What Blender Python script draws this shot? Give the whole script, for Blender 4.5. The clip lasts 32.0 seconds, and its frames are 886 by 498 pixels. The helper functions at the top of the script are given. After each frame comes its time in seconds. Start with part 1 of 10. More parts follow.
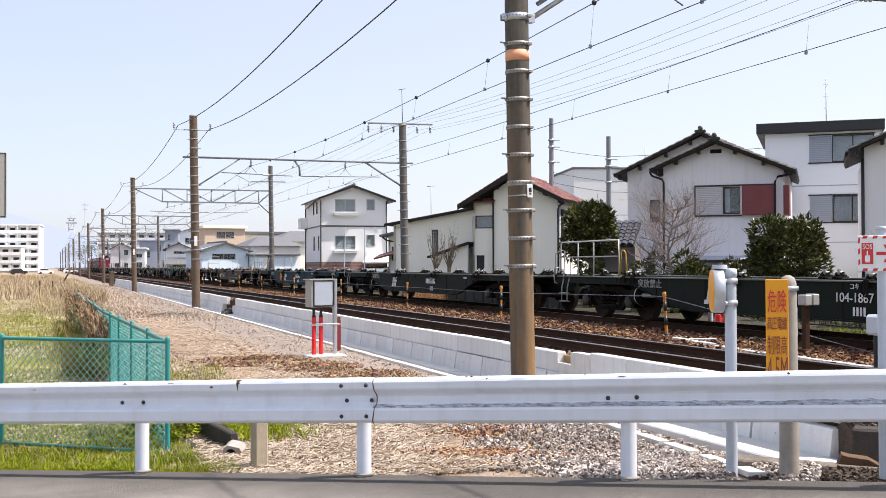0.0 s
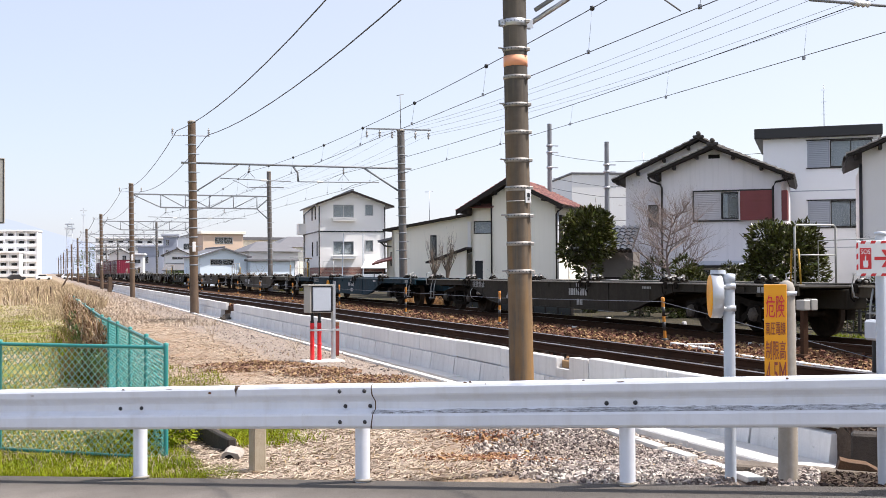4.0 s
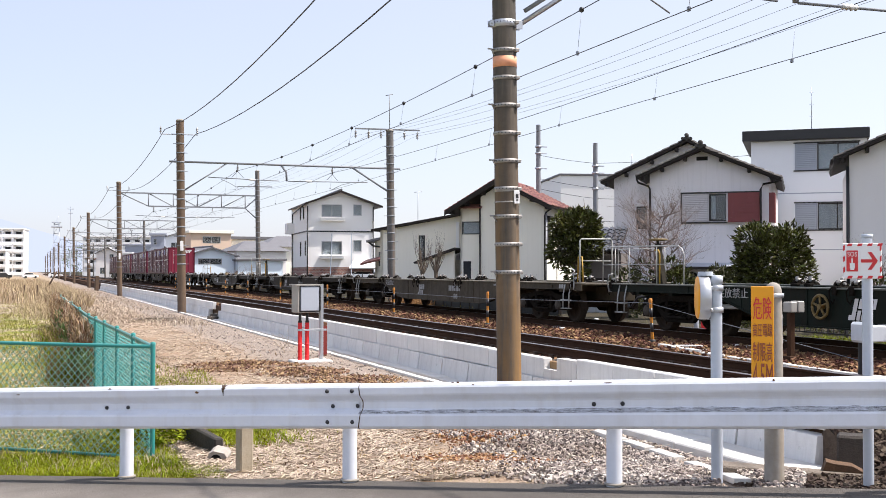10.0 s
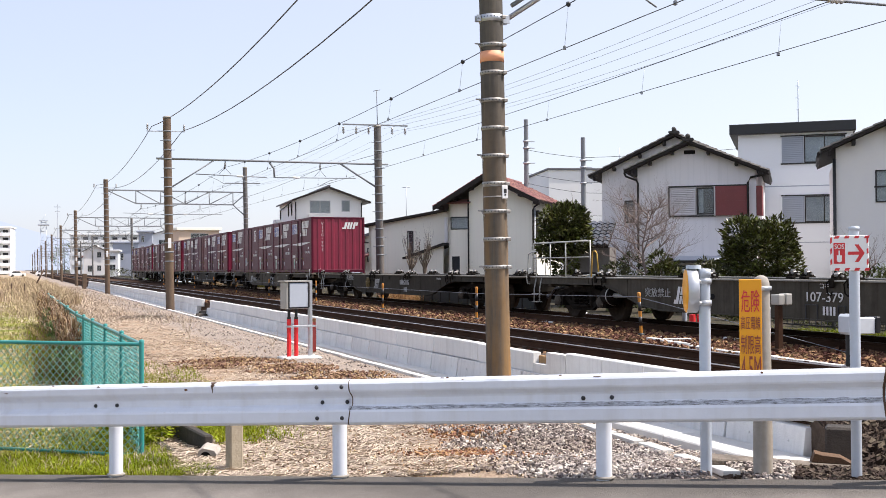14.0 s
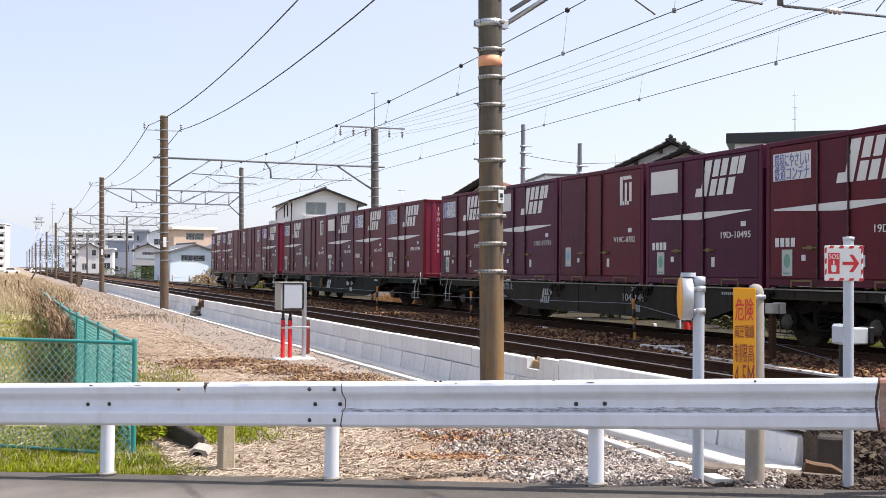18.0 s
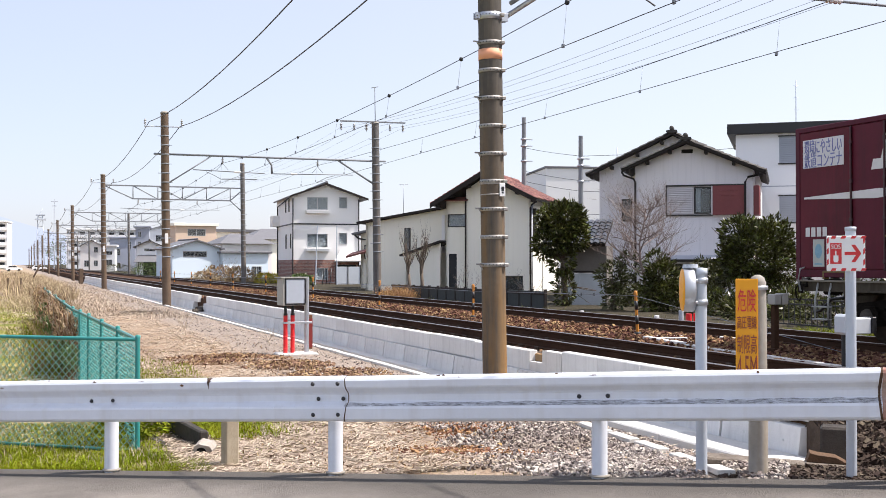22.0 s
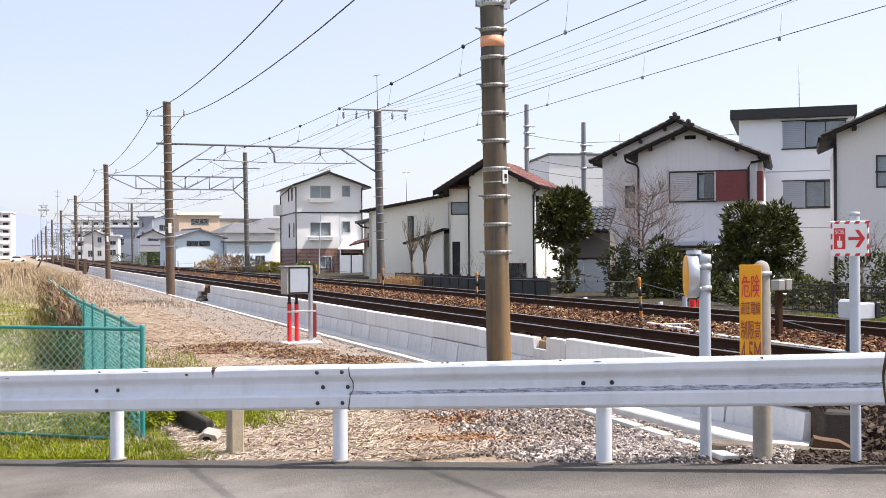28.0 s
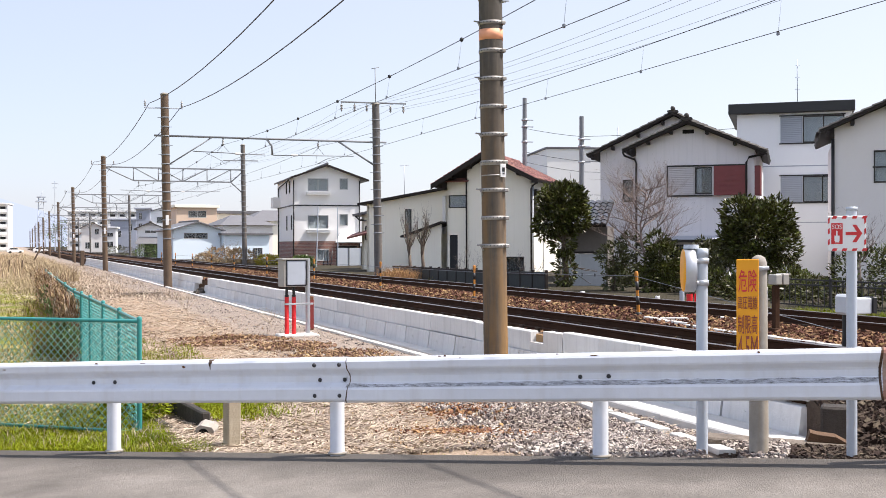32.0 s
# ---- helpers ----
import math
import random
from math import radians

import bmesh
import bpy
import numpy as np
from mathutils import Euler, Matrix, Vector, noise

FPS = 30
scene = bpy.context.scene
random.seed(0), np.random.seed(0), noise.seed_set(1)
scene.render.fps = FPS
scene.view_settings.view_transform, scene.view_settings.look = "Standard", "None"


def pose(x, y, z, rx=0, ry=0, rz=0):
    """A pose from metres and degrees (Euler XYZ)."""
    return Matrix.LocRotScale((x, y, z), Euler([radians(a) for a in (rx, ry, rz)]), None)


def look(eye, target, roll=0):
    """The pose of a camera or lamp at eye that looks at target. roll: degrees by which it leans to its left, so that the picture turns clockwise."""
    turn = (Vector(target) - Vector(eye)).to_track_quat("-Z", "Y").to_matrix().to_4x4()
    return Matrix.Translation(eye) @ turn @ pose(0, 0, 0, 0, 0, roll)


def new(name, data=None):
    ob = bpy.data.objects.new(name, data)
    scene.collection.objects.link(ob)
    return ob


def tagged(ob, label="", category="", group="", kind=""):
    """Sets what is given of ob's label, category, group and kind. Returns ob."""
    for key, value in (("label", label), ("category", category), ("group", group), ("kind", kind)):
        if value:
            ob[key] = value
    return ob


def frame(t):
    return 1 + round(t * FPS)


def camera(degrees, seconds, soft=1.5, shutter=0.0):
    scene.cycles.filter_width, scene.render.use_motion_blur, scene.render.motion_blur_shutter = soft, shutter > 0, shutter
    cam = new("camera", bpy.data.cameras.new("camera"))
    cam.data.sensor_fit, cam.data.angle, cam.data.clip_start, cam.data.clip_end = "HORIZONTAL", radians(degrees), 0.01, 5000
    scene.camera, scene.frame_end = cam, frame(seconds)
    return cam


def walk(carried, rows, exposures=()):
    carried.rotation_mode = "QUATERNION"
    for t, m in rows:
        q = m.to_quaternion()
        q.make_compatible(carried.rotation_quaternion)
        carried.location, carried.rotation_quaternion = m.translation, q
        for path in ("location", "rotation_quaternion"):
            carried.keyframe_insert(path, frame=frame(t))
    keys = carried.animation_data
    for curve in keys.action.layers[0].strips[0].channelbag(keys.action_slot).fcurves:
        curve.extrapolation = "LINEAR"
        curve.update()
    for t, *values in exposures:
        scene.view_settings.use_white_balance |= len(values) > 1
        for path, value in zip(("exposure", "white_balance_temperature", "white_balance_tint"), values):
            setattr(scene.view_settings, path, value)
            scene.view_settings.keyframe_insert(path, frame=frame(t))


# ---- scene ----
# World: +y runs along the railway away from the level crossing, +x across it, z = 0 is the top of the rails.
EYE = Vector((0.0, 0.0, 1.25))


def aim(yaw, pitch, roll):
    """The pose of the camera held at EYE: yaw to the left of +y, pitch up, in degrees."""
    a, b = radians(yaw), radians(pitch)
    return look(EYE, EYE + Vector((-math.sin(a) * math.cos(b), math.cos(a) * math.cos(b), math.sin(b))), roll)


cam = camera(44.22, 32.0, soft=0.55)
walk(cam, [
    (0, aim(-20.036, 0.879, -0.197)),
    (0.5, aim(-19.984, 0.824, -0.169)),
    (1, aim(-19.997, 0.764, -0.106)),
    (1.5, aim(-20.026, 0.915, -0.201)),
    (2, aim(-20.117, 1.087, -0.251)),
    (2.5, aim(-20.150, 1.185, -0.249)),
    (3, aim(-20.099, 1.161, -0.175)),
    (3.5, aim(-20.104, 1.126, -0.308)),
    (5.5, aim(-20.211, 1.383, 0.061)),
    (6, aim(-20.282, 1.362, -0.034)),
    (6.5, aim(-20.362, 1.349, -0.086)),
    (7, aim(-20.386, 1.351, -0.271)),
    (7.5, aim(-20.369, 1.271, -0.203)),
    (8, aim(-20.301, 1.116, -0.101)),
    (8.5, aim(-20.440, 1.077, -0.079)),
    (9, aim(-20.604, 1.174, 0.063)),
    (9.5, aim(-20.762, 1.228, 0.016)),
    (10, aim(-20.733, 1.182, 0.032)),
    (10.5, aim(-20.792, 1.117, -0.054)),
    (11, aim(-20.869, 1.071, -0.045)),
    (11.5, aim(-21.061, 1.069, 0.068)),
    (12, aim(-21.190, 1.123, 0.199)),
    (12.5, aim(-21.241, 1.129, 0.244)),
    (13, aim(-21.297, 1.048, 0.167)),
    (13.5, aim(-21.304, 0.980, -0.078)),
    (14, aim(-21.332, 0.933, -0.393)),
    (14.5, aim(-21.343, 0.871, -0.522)),
    (16.5, aim(-21.369, 0.896, -0.073)),
    (17, aim(-21.427, 1.063, 0.030)),
    (17.5, aim(-21.507, 1.139, 0.483)),
    (18, aim(-21.578, 1.123, 0.524)),
    (18.5, aim(-21.683, 1.092, 0.590)),
    (19, aim(-21.749, 1.021, 0.499)),
    (19.5, aim(-21.743, 0.954, 0.483)),
    (20, aim(-21.581, 0.919, 0.516)),
    (20.5, aim(-21.493, 0.865, 0.627)),
    (21, aim(-21.493, 0.866, 0.439)),
    (21.5, aim(-21.513, 0.845, 0.157)),
    (22, aim(-21.487, 0.796, 0.003)),
    (22.5, aim(-21.295, 0.534, -0.327)),
    (23, aim(-21.205, 0.249, -0.393)),
    (23.5, aim(-21.275, 0.216, -0.215)),
    (24, aim(-21.288, 0.278, -0.200)),
    (24.5, aim(-21.232, 0.282, -0.003)),
    (25, aim(-21.216, 0.269, 0.144)),
    (25.5, aim(-21.337, 0.310, 0.058)),
    (27.5, aim(-21.325, 0.216, -0.244)),
    (28, aim(-21.311, 0.156, -0.376)),
    (28.5, aim(-21.359, 0.127, -0.417)),
    (29, aim(-21.311, 0.152, -0.259)),
    (29.5, aim(-21.304, 0.044, -0.163)),
    (30, aim(-21.375, -0.002, -0.172)),
    (30.5, aim(-21.458, 0.019, -0.085)),
    (31, aim(-21.580, 0.021, -0.251)),
    (31.5, aim(-21.539, -0.056, -0.222)),
    (32, aim(-21.439, -0.199, -0.139)),
], exposures=[(0.0, 0.8, 6500, 15), (32.0, 0.8, 6500, 15)])

# ---- sky and sun ----
SUN_WAY = Vector((0.58, -0.25, 1.0)).normalized()
world = bpy.data.worlds.new("world")
scene.world = world
world.use_nodes = True
wn = world.node_tree.nodes
wl = world.node_tree.links
sky = wn.new("ShaderNodeTexSky")
sky.sky_type = "NISHITA"
sky.sun_disc = False
sky.sun_elevation = math.asin(SUN_WAY.z)
sky.sun_rotation = math.atan2(SUN_WAY.x, SUN_WAY.y)
sky.air_density, sky.dust_density, sky.ozone_density = 1.0, 1.3, 1.0
haze = wn.new("ShaderNodeMix")   # thin even haze over the clear sky
haze.data_type = "RGBA"
haze.inputs[0].default_value = 0.58
sun_side = wn.new("ShaderNodeVectorMath")   # the haze is whiter on the sun's side
sun_side.operation = "DOT_PRODUCT"
sun_side.inputs[1].default_value = Vector((SUN_WAY.x, SUN_WAY.y, 0)).normalized()
sky_way = wn.new("ShaderNodeTexCoord")
wl.new(sky_way.outputs["Generated"], sun_side.inputs[0])
side_fac = wn.new("ShaderNodeMapRange")
side_fac.inputs["From Min"].default_value, side_fac.inputs["From Max"].default_value = -0.6, 0.4
wl.new(sun_side.outputs["Value"], side_fac.inputs["Value"])
haze_tint = wn.new("ShaderNodeMix")
haze_tint.data_type = "RGBA"
haze_tint.inputs[6].default_value = (3.95, 4.35, 5.35, 1)
haze_tint.inputs[7].default_value = (5.15, 5.30, 5.50, 1)
wl.new(side_fac.outputs["Result"], haze_tint.inputs[0])
wl.new(haze_tint.outputs[2], haze.inputs[7])
wl.new(sky.outputs["Color"], haze.inputs[6])
wn["Background"].inputs["Strength"].default_value = 0.115
wl.new(haze.outputs[2], wn["Background"].inputs["Color"])

sun_lamp = bpy.data.lights.new("sun", "SUN")
sun_lamp.energy = 4.3
sun_lamp.angle = radians(0.55)
sun_lamp.color = (1.0, 0.95, 0.87)
sun = new("sun", sun_lamp)
sun.matrix_world = look(SUN_WAY * 60, (0, 0, 0))
scene.view_settings.exposure = 0.0


# ---- materials ----
def mat(name, color, rough=0.6, metal=0.0, second=None, grain=8.0, stain=0.9, amount=0.5, bump=0.0, bump_scale=60.0,
        spec=0.5, island=0.0, rand=0.0, streak=None, streak_amount=0.0, rust=None):
    """A painted or mineral surface: two colours mixed by coarse stains and fine grain, with relief and varied gloss."""
    m = bpy.data.materials.new(name)
    m.use_nodes = True
    nt = m.node_tree
    n, l = nt.nodes, nt.links
    bs = n["Principled BSDF"]
    bs.inputs["Metallic"].default_value = metal
    bs.inputs["Specular IOR Level"].default_value = spec
    co = n.new("ShaderNodeTexCoord")
    second = second or tuple(c * 0.72 for c in color)

    def noise_node(scale, detail=4.0, rough_n=0.6, stretch=None):
        t = n.new("ShaderNodeTexNoise")
        t.inputs["Scale"].default_value = scale
        t.inputs["Detail"].default_value = detail
        t.inputs["Roughness"].default_value = rough_n
        if stretch:
            mp = n.new("ShaderNodeMapping")
            mp.inputs["Scale"].default_value = stretch
            l.new(co.outputs["Object"], mp.inputs["Vector"])
            l.new(mp.outputs["Vector"], t.inputs["Vector"])
        else:
            l.new(co.outputs["Object"], t.inputs["Vector"])
        return t

    def ramp(src, lo, hi):
        r = n.new("ShaderNodeMapRange")
        r.inputs["From Min"].default_value, r.inputs["From Max"].default_value = lo, hi
        l.new(src, r.inputs["Value"])
        return r.outputs["Result"]

    def blend(fac, a, b):
        x = n.new("ShaderNodeMix")
        x.data_type = "RGBA"
        if isinstance(fac, float):
            x.inputs[0].default_value = fac
        else:
            l.new(fac, x.inputs[0])
        for k, v in ((6, a), (7, b)):
            if isinstance(v, tuple):
                x.inputs[k].default_value = (*v[:3], 1)
            else:
                l.new(v, x.inputs[k])
        return x.outputs[2]

    def times(a, b):
        x = n.new("ShaderNodeMath")
        x.operation = "MULTIPLY"
        l.new(a, x.inputs[0])
        if isinstance(b, float):
            x.inputs[1].default_value = b
        else:
            l.new(b, x.inputs[1])
        return x.outputs[0]

    big = noise_node(stain, 5.0, 0.65)
    fine = noise_node(grain, 6.0, 0.7)
    f = times(ramp(big.outputs["Fac"], 0.35, 0.68), amount)
    col = blend(f, tuple(color), tuple(second))
    g = times(ramp(fine.outputs["Fac"], 0.3, 0.75), amount * 0.7)
    col = blend(g, col, tuple(second))
    if streak:
        sn = noise_node(1.0, 4.0, 0.6, (7.0, 7.0, 0.35))
        col = blend(times(ramp(sn.outputs["Fac"], 0.5, 0.75), streak_amount), col, tuple(streak))
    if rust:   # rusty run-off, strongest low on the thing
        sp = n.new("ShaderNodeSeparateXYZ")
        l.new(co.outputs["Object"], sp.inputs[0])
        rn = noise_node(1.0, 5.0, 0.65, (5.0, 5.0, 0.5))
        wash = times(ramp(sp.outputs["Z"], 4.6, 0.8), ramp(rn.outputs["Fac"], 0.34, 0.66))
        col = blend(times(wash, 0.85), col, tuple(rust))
    if island or rand:
        if island:
            src = n.new("ShaderNodeNewGeometry").outputs["Random Per Island"]
        else:
            src = n.new("ShaderNodeObjectInfo").outputs["Random"]
        hs = n.new("ShaderNodeHueSaturation")
        k = island or rand
        v = n.new("ShaderNodeMapRange")
        v.inputs["To Min"].default_value, v.inputs["To Max"].default_value = 1 - k, 1 + k
        l.new(src, v.inputs["Value"])
        l.new(v.outputs["Result"], hs.inputs["Value"])
        h = n.new("ShaderNodeMapRange")
        h.inputs["To Min"].default_value, h.inputs["To Max"].default_value = 0.5 - k * 0.05, 0.5 + k * 0.05
        l.new(src, h.inputs["Value"])
        l.new(h.outputs["Result"], hs.inputs["Hue"])
        l.new(col, hs.inputs["Color"])
        col = hs.outputs["Color"]
    l.new(col, bs.inputs["Base Color"])
    rr = n.new("ShaderNodeMapRange")
    rr.inputs["To Min"].default_value, rr.inputs["To Max"].default_value = max(0.04, rough - 0.12), min(1.0, rough + 0.12)
    l.new(fine.outputs["Fac"], rr.inputs["Value"])
    l.new(rr.outputs["Result"], bs.inputs["Roughness"])
    if bump:
        bn = noise_node(bump_scale, 4.0, 0.6)
        b = n.new("ShaderNodeBump")
        b.inputs["Strength"].default_value = bump
        b.inputs["Distance"].default_value = 0.02
        l.new(bn.outputs["Fac"], b.inputs["Height"])
        l.new(b.outputs["Normal"], bs.inputs["Normal"])
    return m


def glass_mat(name, tint=(0.78, 0.83, 0.85), rough=0.02):
    """Window glass seen from outside by day: dark, with a sharp gloss."""
    m = bpy.data.materials.new(name)
    m.use_nodes = True
    bs = m.node_tree.nodes["Principled BSDF"]
    bs.inputs["Base Color"].default_value = (*tint, 1)
    bs.inputs["Roughness"].default_value = rough
    bs.inputs["IOR"].default_value = 1.5
    bs.inputs["Transmission Weight"].default_value = 0.95
    return m




M_CONCRETE = mat("concrete_new", (0.74, 0.735, 0.72), 0.85, second=(0.56, 0.555, 0.545), grain=14, stain=1.3, amount=0.55, bump=0.25, bump_scale=50, rand=0.05, streak=(0.27, 0.26, 0.24), streak_amount=0.33)
M_CONC_OLD = mat("concrete_old", (0.36, 0.34, 0.30), 0.9, second=(0.20, 0.18, 0.15), grain=20, stain=2.0, amount=0.7, bump=0.4, bump_scale=60)
M_TROUGH = mat("trough_concrete", (0.70, 0.69, 0.66), 0.85, second=(0.5, 0.48, 0.44), grain=20, stain=2.0, amount=0.5, bump=0.3, rand=0.06)
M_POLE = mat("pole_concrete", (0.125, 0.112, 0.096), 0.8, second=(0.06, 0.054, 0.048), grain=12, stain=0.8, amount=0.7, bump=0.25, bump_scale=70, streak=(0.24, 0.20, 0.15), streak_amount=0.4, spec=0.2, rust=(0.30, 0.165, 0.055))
M_POLE_GREY = mat("pole_concrete_grey", (0.17, 0.165, 0.16), 0.85, second=(0.085, 0.08, 0.076), grain=10, stain=0.7, amount=0.7, bump=0.25, streak=(0.20, 0.13, 0.075), streak_amount=0.5, spec=0.25)
M_POLE_BROWN = mat("pole_concrete_brown", (0.165, 0.118, 0.084), 0.85, second=(0.08, 0.06, 0.046), grain=10, stain=0.7, amount=0.7, bump=0.25, streak=(0.20, 0.12, 0.06), streak_amount=0.4, spec=0.2)
# galvanised grey darkened in its colour for beams seen on their shaded side
M_PORTAL = mat("shade_toned_galvanised", (0.25, 0.265, 0.285), 0.7, second=(0.16, 0.17, 0.18), grain=10, stain=2, amount=0.5, spec=0.3)
M_GALV = mat("galvanised_steel", (0.55, 0.57, 0.60), 0.42, 0.75, second=(0.40, 0.42, 0.45), grain=18, stain=4, amount=0.5)
M_GALV_PAINT = mat("grey_painted_steel", (0.50, 0.55, 0.62), 0.45, 0.1, second=(0.38, 0.42, 0.47), grain=14, stain=3, amount=0.4)
M_STRAP = mat("steel_strap", (0.42, 0.41, 0.39), 0.55, 0.4, second=(0.20, 0.18, 0.16), grain=30, stain=8, amount=0.7)
M_WHITE_STEEL = mat("white_painted_steel", (0.77, 0.81, 0.885), 0.36, second=(0.58, 0.61, 0.67), grain=9, stain=1.1, amount=0.45, bump=0.08, streak=(0.45, 0.42, 0.38), streak_amount=0.25)
M_RUST = mat("rust", (0.20, 0.085, 0.035), 0.9, second=(0.09, 0.045, 0.025), grain=40, stain=8, amount=0.7, bump=0.4)
M_RAIL_SIDE = mat("rusty_rail", (0.075, 0.038, 0.022), 0.9, second=(0.03, 0.018, 0.012), grain=30, stain=1.5, amount=0.6, bump=0.2, spec=0.12)
M_RAIL_TOP = mat("polished_rail_head", (0.40, 0.37, 0.35), 0.3, 0.8, second=(0.22, 0.18, 0.16), grain=30, stain=2, amount=0.5)
M_SLEEPER = mat("sleeper_concrete", (0.125, 0.095, 0.072), 0.9, second=(0.055, 0.042, 0.034), grain=24, stain=3, amount=0.6, bump=0.4, rand=0.12, spec=0.12)
M_BOLT = mat("dark_bolt", (0.05, 0.05, 0.055), 0.5, 0.4, grain=60, amount=0.4)
M_BLACK = mat("black_rubber", (0.018, 0.018, 0.018), 0.6, grain=20, amount=0.4)
# near-black that puts the shade of recesses into the colour
M_DARK = mat("recess_shade", (0.015, 0.015, 0.015), 0.9, amount=0.3, spec=0.1)
M_WIRE = mat("dark_wire", (0.03, 0.032, 0.035), 0.5, 0.3, amount=0.2)
M_WIRE_THIN = mat("pale_wire", (0.22, 0.24, 0.27), 0.5, 0.5, amount=0.2)
M_BRONZE = mat("contact_wire", (0.07, 0.065, 0.06), 0.5, 0.5, amount=0.2)
M_PORCELAIN = mat("white_porcelain", (0.30, 0.29, 0.28), 0.3, amount=0.2)
M_PORCELAIN_W = mat("clean_porcelain", (0.72, 0.72, 0.70), 0.25, second=(0.5, 0.49, 0.46), amount=0.3)
M_ORANGE_BAND = mat("orange_band", (0.80, 0.37, 0.21), 0.6, second=(0.66, 0.28, 0.15), grain=20, stain=3, amount=0.4)
M_YELLOW = mat("yellow_paint", (0.84, 0.36, 0.006), 0.4, second=(0.7, 0.28, 0.006), grain=14, stain=3, amount=0.3)
M_REDTXT = mat("red_paint", (0.62, 0.03, 0.035), 0.45, second=(0.5, 0.02, 0.03), amount=0.2)
M_REDPIPE = mat("red_plastic_pipe", (0.75, 0.025, 0.03), 0.35, second=(0.6, 0.02, 0.02), amount=0.25)
M_MAROON = mat("maroon_text", (0.30, 0.06, 0.03), 0.5, amount=0.2)
M_WHITE = mat("white_paint", (0.82, 0.82, 0.82), 0.45, second=(0.7, 0.7, 0.69), amount=0.3)
M_BLACKPAINT = mat("black_paint", (0.02, 0.02, 0.022), 0.45, amount=0.3)
M_GREENFENCE = mat("green_coated_wire", (0.03, 0.26, 0.24), 0.4, second=(0.02, 0.17, 0.16), amount=0.3)
# cream steel, darkened in its colour for the cabinet's shaded side
M_BOXCREAM = mat("cabinet_shaded_cream", (0.38, 0.37, 0.34), 0.5, second=(0.30, 0.28, 0.245), grain=12, stain=3, amount=0.4)
M_BOXGREY = mat("cabinet_grey_door", (0.42, 0.46, 0.52), 0.4, second=(0.34, 0.37, 0.42), grain=12, stain=3, amount=0.3)


